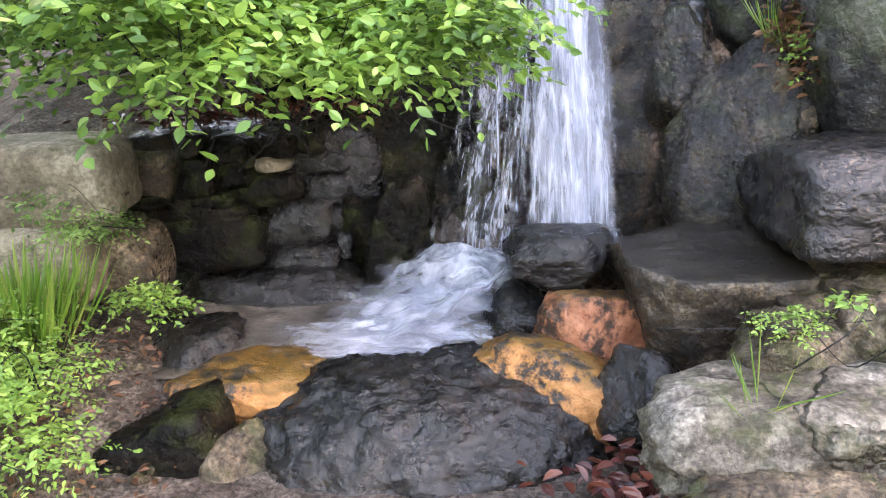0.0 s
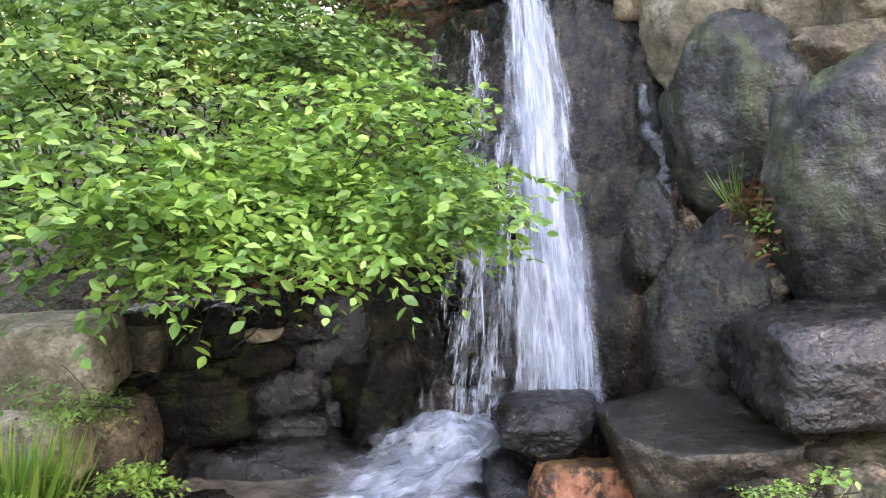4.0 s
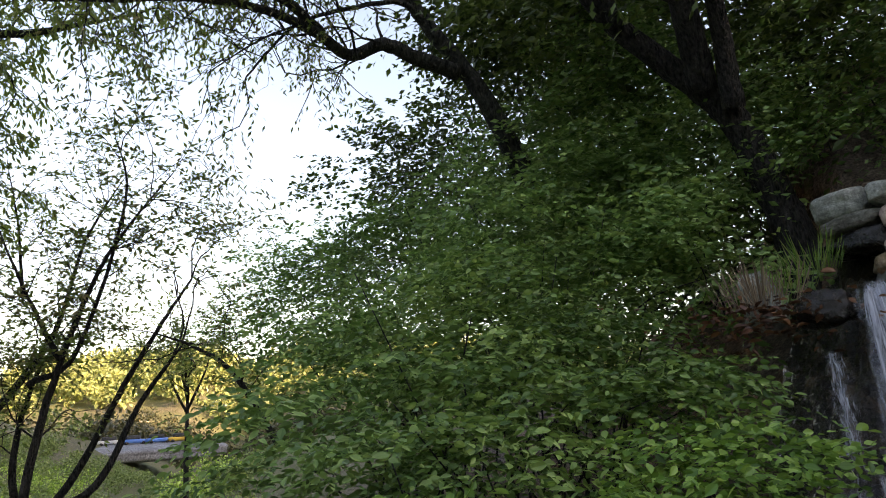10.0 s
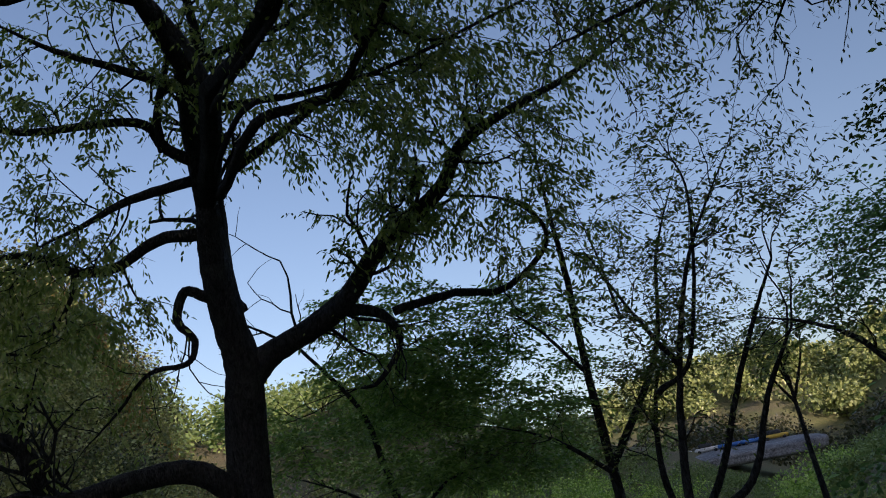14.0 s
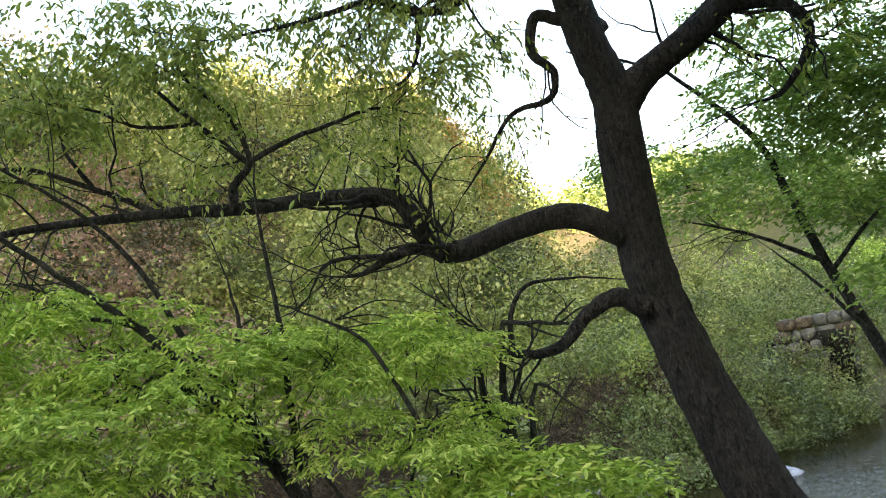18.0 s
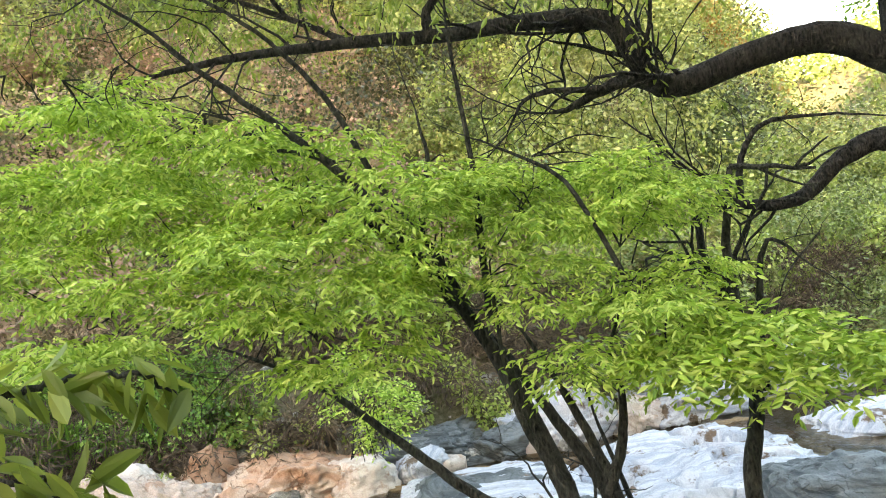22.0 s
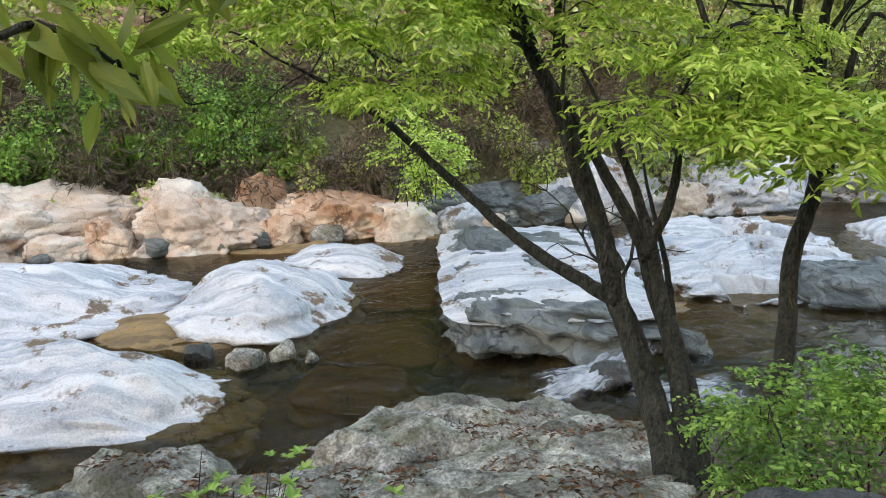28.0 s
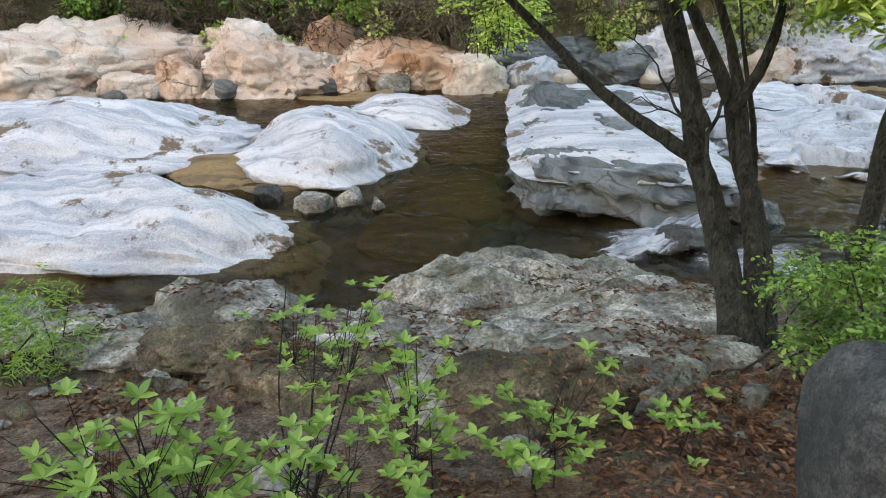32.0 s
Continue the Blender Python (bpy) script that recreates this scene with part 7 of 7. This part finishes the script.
foam("foam", "white foam where the fall meets the basin", (0.02, 3.10, 0.23), (1.05, 0.62), 1, 0.10)
foam("foam", "white spray where the fall strikes the basin", (0.08, 3.16, 0.30), (0.8, 0.5), 7, 0.16)
foam("foam", "thin foam drifting towards the basin's edge", (-0.25, 2.78, 0.215), (0.95, 0.5), 8, 0.02)
foam("foam", "white foam drifting over the basin", (-0.15, 2.95, 0.215), (0.75, 0.5), 2, 0.03)
foam("foam", "churned white water at the foot of the fall", (0.42, 3.22, 0.36), (0.55, 0.4), 3, 0.10)
fx, fy = valley(7.4, 3.4)
foam("foam", "white rapid below the marble block", (fx, fy, WATER_Z + 0.03), (1.3, 0.5), 4, 0.08, RIVER_TURN)
fx, fy = valley(6.6, 4.2)
foam("foam", "white rapid behind the many-stemmed tree", (fx, fy, WATER_Z + 0.05), (1.4, 0.8), 5, 0.1, RIVER_TURN)
fx, fy = valley(8.9, -2.4)
foam("foam", "thin white riffle between the slabs", (fx, fy, WATER_Z + 0.02), (1.6, 0.3), 6, 0.04, RIVER_TURN + 25)


def slide(name, label, pts, widths, seed, lift=0.03, mat=None, across=(1, 0, 0)):
    """White water that runs down along a path."""
    path = smooth_path(pts, 8)
    n, m = len(path), 14
    V, uv = [], []
    side = np.array(across, float)
    for i, c in enumerate(path):
        a = i / (n - 1)
        w = float(np.interp(a, np.linspace(0, 1, len(widths)), widths))
        for j in range(m):
            b = j / (m - 1) - 0.5
            p = c + side * b * w
            V.append((p[0], p[1], p[2] + lift * (1 - 4 * b * b) + lift * 0.9 * noise.fractal(Vector((b * w * 16, a * 7, seed)), 0.8, 2, 4)))
            uv.append((j / (m - 1), a))
    F = [[i * m + j, (i + 1) * m + j, (i + 1) * m + j + 1, i * m + j + 1] for i in range(n - 1) for j in range(m - 1)]
    return tagged(mesh_object(name, V, F, mat or CHUTE, uvs=uv), label, "foam")


slide("foam", "white water sliding from the fall into the basin", [(0.40, 3.12, 0.42), (0.22, 2.98, 0.38), (0.02, 2.90, 0.28), (-0.25, 2.84, 0.225)], [0.26, 0.36, 0.5, 0.5], 11, 0.05, None, (0.45, 0.89, 0))
slide("foam", "white water sliding from the fall into the basin", [(0.44, 3.22, 0.38), (0.2, 3.12, 0.30), (-0.1, 3.05, 0.24), (-0.4, 3.0, 0.22)], [0.3, 0.4, 0.45, 0.4], 12, 0.05, None, (0.3, 0.95, 0))

slide("foam", "white rapid tumbling past the marble block", [(-11.58, -1.00, -2.30), (-10.80, -1.39, -2.32), (-10.28, -1.66, -2.34), (-9.87, -1.98, -2.36)], [0.5, 0.7, 0.6, 0.35], 21, 0.08, None, (0.84, 0.54, 0))

# ---- plants round the basin ----
tuft("grass_tuft", (-1.50, 2.50, 0.34), "tall green grass beside the old wall", GRASS, 170, 0.36, 0.20, 1, width=0.05)
tuft("grass_tuft", (-1.72, 2.30, 0.30), "tall green grass beside the old wall", GRASS, 150, 0.34, 0.22, 2, width=0.05)
tuft("grass_tuft", (1.20, 2.92, 1.30), "spiky pale grass tuft between boulders", GRASS, 22, 0.26, 0.03, 3, width=0.012, lean=0.8)
tuft("grass_tuft", (1.24, 2.86, 1.27), "spiky pale grass tuft between boulders", GRASS, 18, 0.20, 0.03, 4, width=0.012, lean=1.0)
tuft("grass_tuft", (0.80, 1.78, 0.45), "few long grass blades on the pale slab", GRASS, 9, 0.28, 0.08, 5, width=0.022, lean=1.1)
tuft("grass_tuft", (0.16, 4.12, 2.50), "dry grass and weeds at the top of the fall", GRASS, 36, 0.18, 0.13, 6, width=0.03)
tuft("grass_tuft", (0.00, 4.16, 2.45), "dry grass and weeds at the top of the fall", BRUSH, 110, 0.26, 0.22, 7, width=0.03)
tuft("grass_tuft", (0.30, 4.30, 2.62), "dry grass and weeds at the top of the fall", GRASS, 70, 0.24, 0.14, 8, width=0.03)
bush("ground_plant", (-1.45, 2.40, 0.36), [(-1.42, 2.44, 0.47, 0.18, 0.16, 0.10), (-1.46, 2.10, 0.36, 0.16, 0.16, 0.08), (-1.62, 2.2, 0.38, 0.25, 0.25, 0.1)], LEAF_NEAR, "low bright green weeds on the soil bank", "weeds", 320, 0.12, 0.028, 0.014, seed=31, stems=3, stem_r=0.0025)
bush("ground_plant", (-1.5, 2.15, 0.30), [(-1.30, 2.20, 0.36, 0.2, 0.2, 0.10), (-1.52, 2.32, 0.42, 0.22, 0.2, 0.14), (-1.25, 1.95, 0.26, 0.18, 0.18, 0.07), (-1.6, 1.95, 0.30, 0.25, 0.25, 0.1)], LEAF_NEAR, "low bright green weeds spreading over the soil bank", "weeds", 520, 0.12, 0.026, 0.014, seed=131, stems=3, stem_r=0.002)
bush("ground_plant", (-1.08, 2.62, 0.36), [(-1.10, 2.61, 0.44, 0.11, 0.1, 0.06)], LEAF_NEAR, "small weeds at the basin's edge", "weeds", 110, 0.10, 0.026, 0.014, seed=32, stems=4, stem_r=0.0025)
bush("wall_plant", (-1.38, 2.86, 0.70), [(-1.36, 2.80, 0.76, 0.17, 0.1, 0.13)], LEAF_HILL, "small-leaved creeper on the old wall", "creeper", 150, 0.12, 0.026, 0.014, seed=33, stems=4, stem_r=0.0025)
bush("wall_plant", (0.72, 4.10, 2.40), [(0.72, 4.04, 2.48, 0.09, 0.07, 0.10)], LEAF_HILL, "small weeds growing from the stone wall", "weeds", 60, 0.10, 0.03, 0.016, seed=34, stems=3, stem_r=0.0025)
bush("wall_plant", (1.12, 3.96, 2.42), [(1.12, 3.90, 2.50, 0.12, 0.08, 0.11)], LEAF_HILL, "small weeds growing from the stone wall", "weeds", 80, 0.10, 0.03, 0.016, seed=35, stems=3, stem_r=0.0025)
bush("wall_plant", (1.47, 3.62, 2.42), [(1.47, 3.56, 2.50, 0.09, 0.07, 0.07)], LEAF_NEAR, "broad-leaved seedling in the stone wall", "weeds", 14, 0.12, 0.09, 0.05, seed=36, stems=3, stem_r=0.0025)
rock("wedged_stone", (1.29, 2.96, 1.13), (0.26, 0.30, 0.34), BROWN, "brown stone wedged in the cleft between boulders", seed=102, level=5, facets=12)
bush("wall_plant", (1.31, 2.84, 1.20), [(1.31, 2.82, 1.25, 0.06, 0.05, 0.09)], LEAF_NEAR, "small clover-like weeds between boulders", "weeds", 50, 0.08, 0.025, 0.014, seed=37, stems=3, stem_r=0.0025)
bush("wall_plant", (0.95, 2.04, 0.56), [(0.95, 2.00, 0.60, 0.09, 0.06, 0.03)], LEAF_NEAR, "feathery weeds on a ledge", "weeds", 60, 0.07, 0.018, 0.010, seed=38, stems=3, stem_r=0.0025)
bush("wall_plant", (1.08, 1.96, 0.64), [(1.07, 1.92, 0.68, 0.04, 0.04, 0.03)], LEAF_NEAR, "small seedling on a ledge", "weeds", 14, 0.05, 0.03, 0.014, seed=39, stems=2, stem_r=0.0025)


def strewn(n, x0, x1, y0, y1, seed):
    r = np.random.RandomState(seed)
    X, Y = r.uniform(x0, x1, n), r.uniform(y0, y1, n)
    return np.stack([X, Y, land(X, Y)], -1)


litter("leaf_litter", "wet dead leaves on the soil bank", strewn(700, -1.9, -0.85, 1.4, 2.7, 1), LITTER, 0.035, 1, 0.02)
r2 = np.random.RandomState(3)
pile = np.stack([0.57 + r2.normal(size=260) * 0.13, 1.86 + r2.normal(size=260) * 0.10, 0.02 + np.abs(r2.normal(size=260)) * 0.05 + 0.06], -1)
litter("leaf_pile", "heap of wet reddish dead leaves", pile, LITTER_RED, 0.06, 2, 0.03)
pile = np.stack([-0.02 + r2.normal(size=260) * 0.25, 4.10 + r2.normal(size=260) * 0.12, 2.36 + r2.normal(size=260) * 0.06], -1)
litter("leaf_litter", "dry brown leaves above the cliff", pile, LITTER, 0.06, 3)
pile = np.stack([-0.80 + r2.normal(size=420) * 0.30, 3.46 + r2.normal(size=420) * 0.10, 0.97 + np.abs(r2.normal(size=420)) * 0.05], -1)
pile[:, 1] += (pile[:, 0] + 0.8) * 0.35
litter("leaf_litter", "wet reddish dead leaves on the old wall", pile, LITTER_RED, 0.055, 8)
pile = np.stack([1.28 + r2.normal(size=260) * 0.05, 2.93 + r2.normal(size=260) * 0.06, 1.32 + r2.normal(size=260) * 0.05], -1)
litter("needle_litter", "red-brown needles in the cleft between boulders", pile, LITTER, 0.06, 9, wide=0.12)
pile = np.stack([1.30 + r2.normal(size=160) * 0.05, 2.86 + r2.normal(size=160) * 0.06, 1.22 + r2.normal(size=160) * 0.05], -1)
litter("needle_litter", "rusty needles wedged between boulders", pile, LITTER, 0.05, 4, wide=0.1)

# ---- the bank below the path ----
rock("granite_stone", (-4.88, 0.12, -0.60), (0.70, 0.55, 1.35), GRANITE, "upright dressed grey granite stone on the bank", seed=301, rot=(0, 0, 115), level=5, box=4, facets=4, bumps=0.04)
rock("mossy_rock", (-5.08, -1.02, -1.15), (1.05, 0.55, 0.42), BROWN, "low mossy brown rock in leaf litter", seed=302, rot=(0, 0, 115), level=5, bumps=0.07)
rock("mossy_rock", (-5.30, -0.34, -1.05), (0.44, 0.34, 0.30), BANKROCK, "small grey rock in leaf litter", seed=303, rot=(0, 0, 115))
bush("bank_shrub", (-6.35, 0.1, -1.3), [(-6.62, -0.10, -0.58, 0.24, 0.24, 0.16), (-6.72, 0.24, -0.50, 0.28, 0.28, 0.18), (-6.82, 0.55, -0.44, 0.32, 0.32, 0.2), (-6.36, -0.08, -0.78, 0.22, 0.22, 0.14), (-6.30, 0.22, -0.66, 0.26, 0.26, 0.16)],
     LEAF_SHRUB, "bright green small-leaved shrub on the bank", "shrub", 1300, 0.18, 0.040, 0.024, seed=41, wide=0.5)
bush("water_plant", (-5.55, -4.61, -1.75), [(-5.55, -4.61, -1.42, 0.36, 0.36, 0.24)], LEAF_NEAR, "feathery green plant at the water's edge", "plant", 260, 0.2, 0.06, 0.02, seed=42, wide=0.2)


def whorl_plant(name, at, tips, label, seed, leaf=0.055):
    """A sapling whose leaves stand in whorls at the ends of thin stems."""
    rng = np.random.RandomState(seed)
    base = empty(name, at, label, "sapling")
    o, tb = np.array(at, float), Tubes()
    P, A, N = [], [], []
    for q in tips:
        q = np.array(q) - o
        tb.add(smooth_path([np.zeros(3), q * 0.5 + rng.normal(size=3) * 0.05, q], 5), 0.005, 0.002, 5)
        for w in range(12):
            c = q * rng.uniform(0.60, 1.0) + rng.normal(size=3) * np.array([0.12, 0.12, 0.06])
            tb.add(smooth_path([q * 0.62, c], 3), 0.002, 0.0012, 4)
            a0 = rng.uniform(0, 6.28)
            for k in range(6):
                a = a0 + k * 1.05 + rng.normal() * 0.2
                P.append(c)
                A.append((math.cos(a), math.sin(a), rng.uniform(0.0, 0.7)))
                N.append((rng.normal() * 0.2, rng.normal() * 0.2, 1))
    tb.make("branchwork", BARK, base)
    leaf_mesh("leaves", np.array(P), np.array(A), np.array(N), leaf * rng.uniform(0.6, 1.1, len(P)), LEAF_NEAR, base, wide=0.5)
    return base


whorl_plant("sapling", (-3.75, -1.7, -0.60), [(-3.74, -1.79, -0.02), (-3.83, -1.62, -0.10), (-3.60, -1.80, -0.05), (-3.66, -1.95, 0.02), (-3.95, -1.66, -0.16), (-3.85, -1.85, -0.08)], "green sapling with whorled leaves beside the path", 51)
whorl_plant("sapling", (-4.10, -1.45, -0.75), [(-4.04, -1.45, -0.22), (-4.15, -1.35, -0.28), (-4.06, -1.60, -0.20)], "green sapling with whorled leaves beside the path", 52)
whorl_plant("sapling", (-4.60, -1.45, -0.95), [(-4.54, -1.32, -0.39), (-4.66, -1.45, -0.42), (-4.90, -1.64, -0.43), (-4.80, -1.50, -0.30)], "thin sapling with whorled leaves on the bank", 53)
whorl_plant("sapling", (-4.40, -1.75, -0.90), [(-4.95, -2.03, -0.40), (-5.06, -1.93, -0.32), (-4.90, -2.12, -0.22), (-5.00, -1.80, -0.28)], "spindly arching sapling with few leaves", 54, 0.045)
whorl_plant("sapling", (-4.95, -1.00, -1.05), [(-4.87, -1.00, -0.47), (-4.93, -0.98, -0.38), (-4.84, -1.08, -0.55)], "small sapling in leaf litter", 55, 0.055)
whorl_plant("seedling", (-5.52, -0.60, -1.05), [(-5.50, -0.62, -0.80)], "small broad-leaved seedling in leaf litter", 56, 0.06)


def overhang(name, root, pts, label, seed, leaf=0.08):
    """A leafy branch that reaches into the view from a bush beside the path."""
    rng = np.random.RandomState(seed)
    base = empty(name, root, label, "branch")
    o = np.array(root, float)
    path = smooth_path(np.array([root, *pts]) - o, 8, 0.004, seed)
    tb = Tubes()
    tb.add(path, 0.010, 0.002, 6)
    tb.make("stem", BARK_GREY, base)
    i = rng.randint(len(path) // 3, len(path) - 1, 64)
    d = unit(path[i + 1] - path[i])
    A = d * 0.5 + rng.normal(size=d.shape) * 0.5 - np.array([0, 0, 0.85])
    leaf_mesh("leaves", path[i] + rng.normal(size=d.shape) * 0.02, A, rng.normal(size=d.shape) * 0.6 + np.array([0, 0, 0.6]), leaf * rng.uniform(0.7, 1.2, len(i)), LEAF_OLIVE, base, wide=0.36)
    return base


overhang("overhanging_branch", (-2.85, -2.3, -0.3), [(-3.25, -1.50, 1.25), (-3.51, -1.22, 1.40), (-3.60, -1.13, 1.43), (-3.69, -1.04, 1.42), (-3.73, -0.98, 1.36)], "leafy twig reaching over the bank", 61)
overhang("overhanging_branch", (-2.85, -2.3, -0.3), [(-3.22, -1.48, 1.15), (-3.46, -1.18, 1.30), (-3.54, -1.11, 1.30), (-3.58, -1.06, 1.24)], "leafy twig reaching over the bank", 62)


def bank_strewn(n, s0, s1, v0, v1, seed):
    r = np.random.RandomState(seed)
    s, v = r.uniform(s0, s1, n), r.uniform(v0, v1, n)
    X, Y = valley(s, v)
    return np.stack([X, Y, land(X, Y)], -1)


def dropped(P, names, patch=0.0):
    """Lets the places fall on to the rocks and the soil of the bank; patch keeps them in drifts."""
    V, F, n = [], [], 0
    for ob in bpy.data.objects:
        if ob.name.split(".")[0] in names and ob.type == "MESH":
            co = np.empty(len(ob.data.vertices) * 3)
            ob.data.vertices.foreach_get("co", co)
            m = np.array(ob.matrix_basis)
            V.append(co.reshape(-1, 3) @ m[:3, :3].T + m[:3, 3])
            F.extend([[n + q for q in p.vertices] for p in ob.data.polygons])
            n += len(ob.data.vertices)
    tree = BVHTree.FromPolygons(np.concatenate(V).tolist(), F)
    out = []
    for p in P:
        if patch and noise.fractal(Vector((p[0] * 1.6, p[1] * 1.6, 3)), 0.9, 2, 3) < patch:
            continue
        hit = tree.ray_cast(Vector((p[0], p[1], 3)), Vector((0, 0, -1)))
        z = p[2]
        if hit[0] is not None:
            if hit[0].z > z and hit[1].z < 0.72:
                continue
            z = max(z, hit[0].z)
        out.append((p[0], p[1], z))
    return np.array(out)


BANK_ROCKS = ("bank_rock", "ledge_rock", "mossy_rock")
rb = np.random.RandomState(15)
ls, lv = 2.45 + rb.normal(size=6500) * 0.42, 2.25 + rb.normal(size=6500) * 0.75
LX, LY = valley(ls, lv)
litter("leaf_litter", "rusty brown leaf litter on the bank", dropped(np.stack([LX, LY, land(LX, LY)], -1), BANK_ROCKS), LITTER, 0.04, 5, 0.03)


def pebbles(name, label, P, lo, hi, mat, seed, category="stones"):
    """Countless small stones as one thing."""
    r = np.random.RandomState(seed)
    shapes = [rock_shape((1, 1, 0.7), 900 + k, 2, 3.0, 8, 0.1, low=0.75) for k in range(6)]
    V, F, n = [], [], 0
    for p in P:
        v, f = shapes[int(r.randint(6))]
        a, sc = r.uniform(0, 6.28), lo + (hi - lo) * r.uniform() ** 3
        R = np.array([[math.cos(a), -math.sin(a), 0], [math.sin(a), math.cos(a), 0], [0, 0, 1]])
        V.append((v * np.array([1, r.uniform(0.5, 1), r.uniform(0.4, 0.9)]) * sc) @ R.T + p)
        F.extend([[n + q for q in t] for t in f])
        n += len(v)
    return tagged(mesh_object(name, np.concatenate(V), F, mat), label, category, kind="stuff")


pebbles("rubble", "grey rock fragments half sunk in the bank", bank_strewn(260, 2.4, 5.6, -4.6, 2.6, 91), 0.05, 0.34, BANKROCK, 1)
pebbles("rubble", "brown rock fragments half sunk in the bank", bank_strewn(220, 2.2, 5.4, -4.6, 2.6, 92), 0.04, 0.26, BROWN, 2)
pebbles("rubble", "small stones and crumbs of soil beside the basin", strewn(260, -1.9, -0.85, 1.6, 2.8, 93), 0.015, 0.09, BROWN, 3)
litter("leaf_litter", "scattered rusty leaves on the bank rocks", dropped(bank_strewn(1400, 2.2, 6.2, -4.6, 3.2, 7), BANK_ROCKS, 0.0), LITTER, 0.035, 7, 0.012)
litter("needle_litter", "brown needles and twigs in drifts over the bank", dropped(bank_strewn(26000, 2.2, 6.2, -4.6, 3.0, 6), BANK_ROCKS, 0.06), LITTER, 0.05, 6, 0.01, wide=0.13)
pebbles("rubble", "weathered stones on the slope of the far bank", bank_strewn(170, 15.6, 18.6, -8, 12, 94), 0.12, 0.7, BANKROCK, 4)
bush("far_sapling", (-15.3, -5.4, -1.5), [(-15.14, -5.32, -0.54, 0.6, 0.6, 0.5), (-15.2, -5.3, -1.1, 0.5, 0.5, 0.4), (-15.0, -5.5, 0.1, 0.4, 0.4, 0.4)], LEAF_LIGHT, "bright yellow-green sapling on the far bank", "sapling", 420, 0.35, 0.10, 0.05, seed=43, fine=False)
for k, (s, v) in enumerate([(16.3, -3.2), (16.5, -2.6), (16.3, -2.0), (16.6, -1.2), (16.4, -4.0), (16.7, 0.2)]):
    gx0, gy0 = valley(s, v)
    tuft("grass_tuft", (gx0, gy0, on_land(gx0, gy0)), "lush green grass on the far bank", GRASS, 130, 0.95, 0.45, 70 + k, 0.04)

# ---- the valley ----
GRAVEL = stone_material("gravel", (0.14, 0.14, 0.15), (0.22, 0.22, 0.23), (0.30, 0.30, 0.31), 0.3, (0.8, 0.95), 0.4, 0.0, fine=4)
px0, py0, pz0 = -105.0, 107.0, on_land(-105.0, 107.0)
rock("gravel_lot", (px0, py0, pz0 + 0.3), (36, 20, 2.4), GRAVEL, "grey gravel parking lot in the valley", "parking lot", seed=401, rot=(5, 0, 45), level=4, box=6, facets=1, bumps=0.02)


def vehicle(at, turn, paint, label, size=(4.5, 1.9, 1.5)):
    """A small parked vehicle with body, cab and wheels."""
    base = empty("parked_vehicle", at, label, "vehicle", "vehicles in the lot")
    base.rotation_euler = (0, 0, radians(turn))
    L, W, H = size
    for nm, o, d, m in (("body", (0, 0, 0.65), (L, W, 0.7), paint), ("cab", (-0.2, 0, 1.3), (L * 0.55, W * 0.9, H * 0.5), GRANITE)):
        v, f = rock_shape(d, 5, 3, 6.0, 0, 0.0)
        mesh_object(nm, v + np.array(o), f, m, base)
    for sx in (-1, 1):
        for sy in (-1, 1):
            v, f = rock_shape((0.65, 0.25, 0.65), 6, 2, 2.0, 0, 0.0)
            wheel = mesh_object("wheel", v + np.array((sx * L * 0.32, sy * W * 0.45, 0.33)), f, WET, base)
            v, f = rock_shape((0.36, 0.28, 0.36), 6, 2, 2.0, 0, 0.0)
            mesh_object("rim", v + np.array((sx * L * 0.32, sy * W * 0.45, 0.33)), f, GRANITE, wheel, "grey metal rim")
    return base


def paint(name, color):
    k = Mat(name)
    return k.done(k.mix(k.ramp(k.noise(k.coords(), 2, 4), (0.4, (0, 0, 0)), (0.7, (0.3, 0.3, 0.3))), color, (0.15, 0.14, 0.13)), 0.4)


PAINTS = [("blue paint", (0.05, 0.2, 0.6)), ("orange paint", (0.7, 0.2, 0.04)), ("white paint", (0.7, 0.7, 0.7)), ("yellow paint", (0.7, 0.45, 0.05)), ("red paint", (0.6, 0.05, 0.04))]
made = [paint(n.replace(" ", "_"), c) for n, c in PAINTS]
for k, (along, which) in enumerate([(-14, 4), (-10, 1), (-6, 2), (-1, 2), (3, 0), (7, 0), (11, 3)]):
    vx, vy = px0 + along * 0.707 - 4.5 * 0.707, py0 + along * 0.707 + 4.5 * 0.707
    vehicle((vx, vy, pz0 + 1.78), 45 + 8 * (k % 3), made[which], PAINTS[which][0].split()[0] + " vehicle parked on the gravel lot")
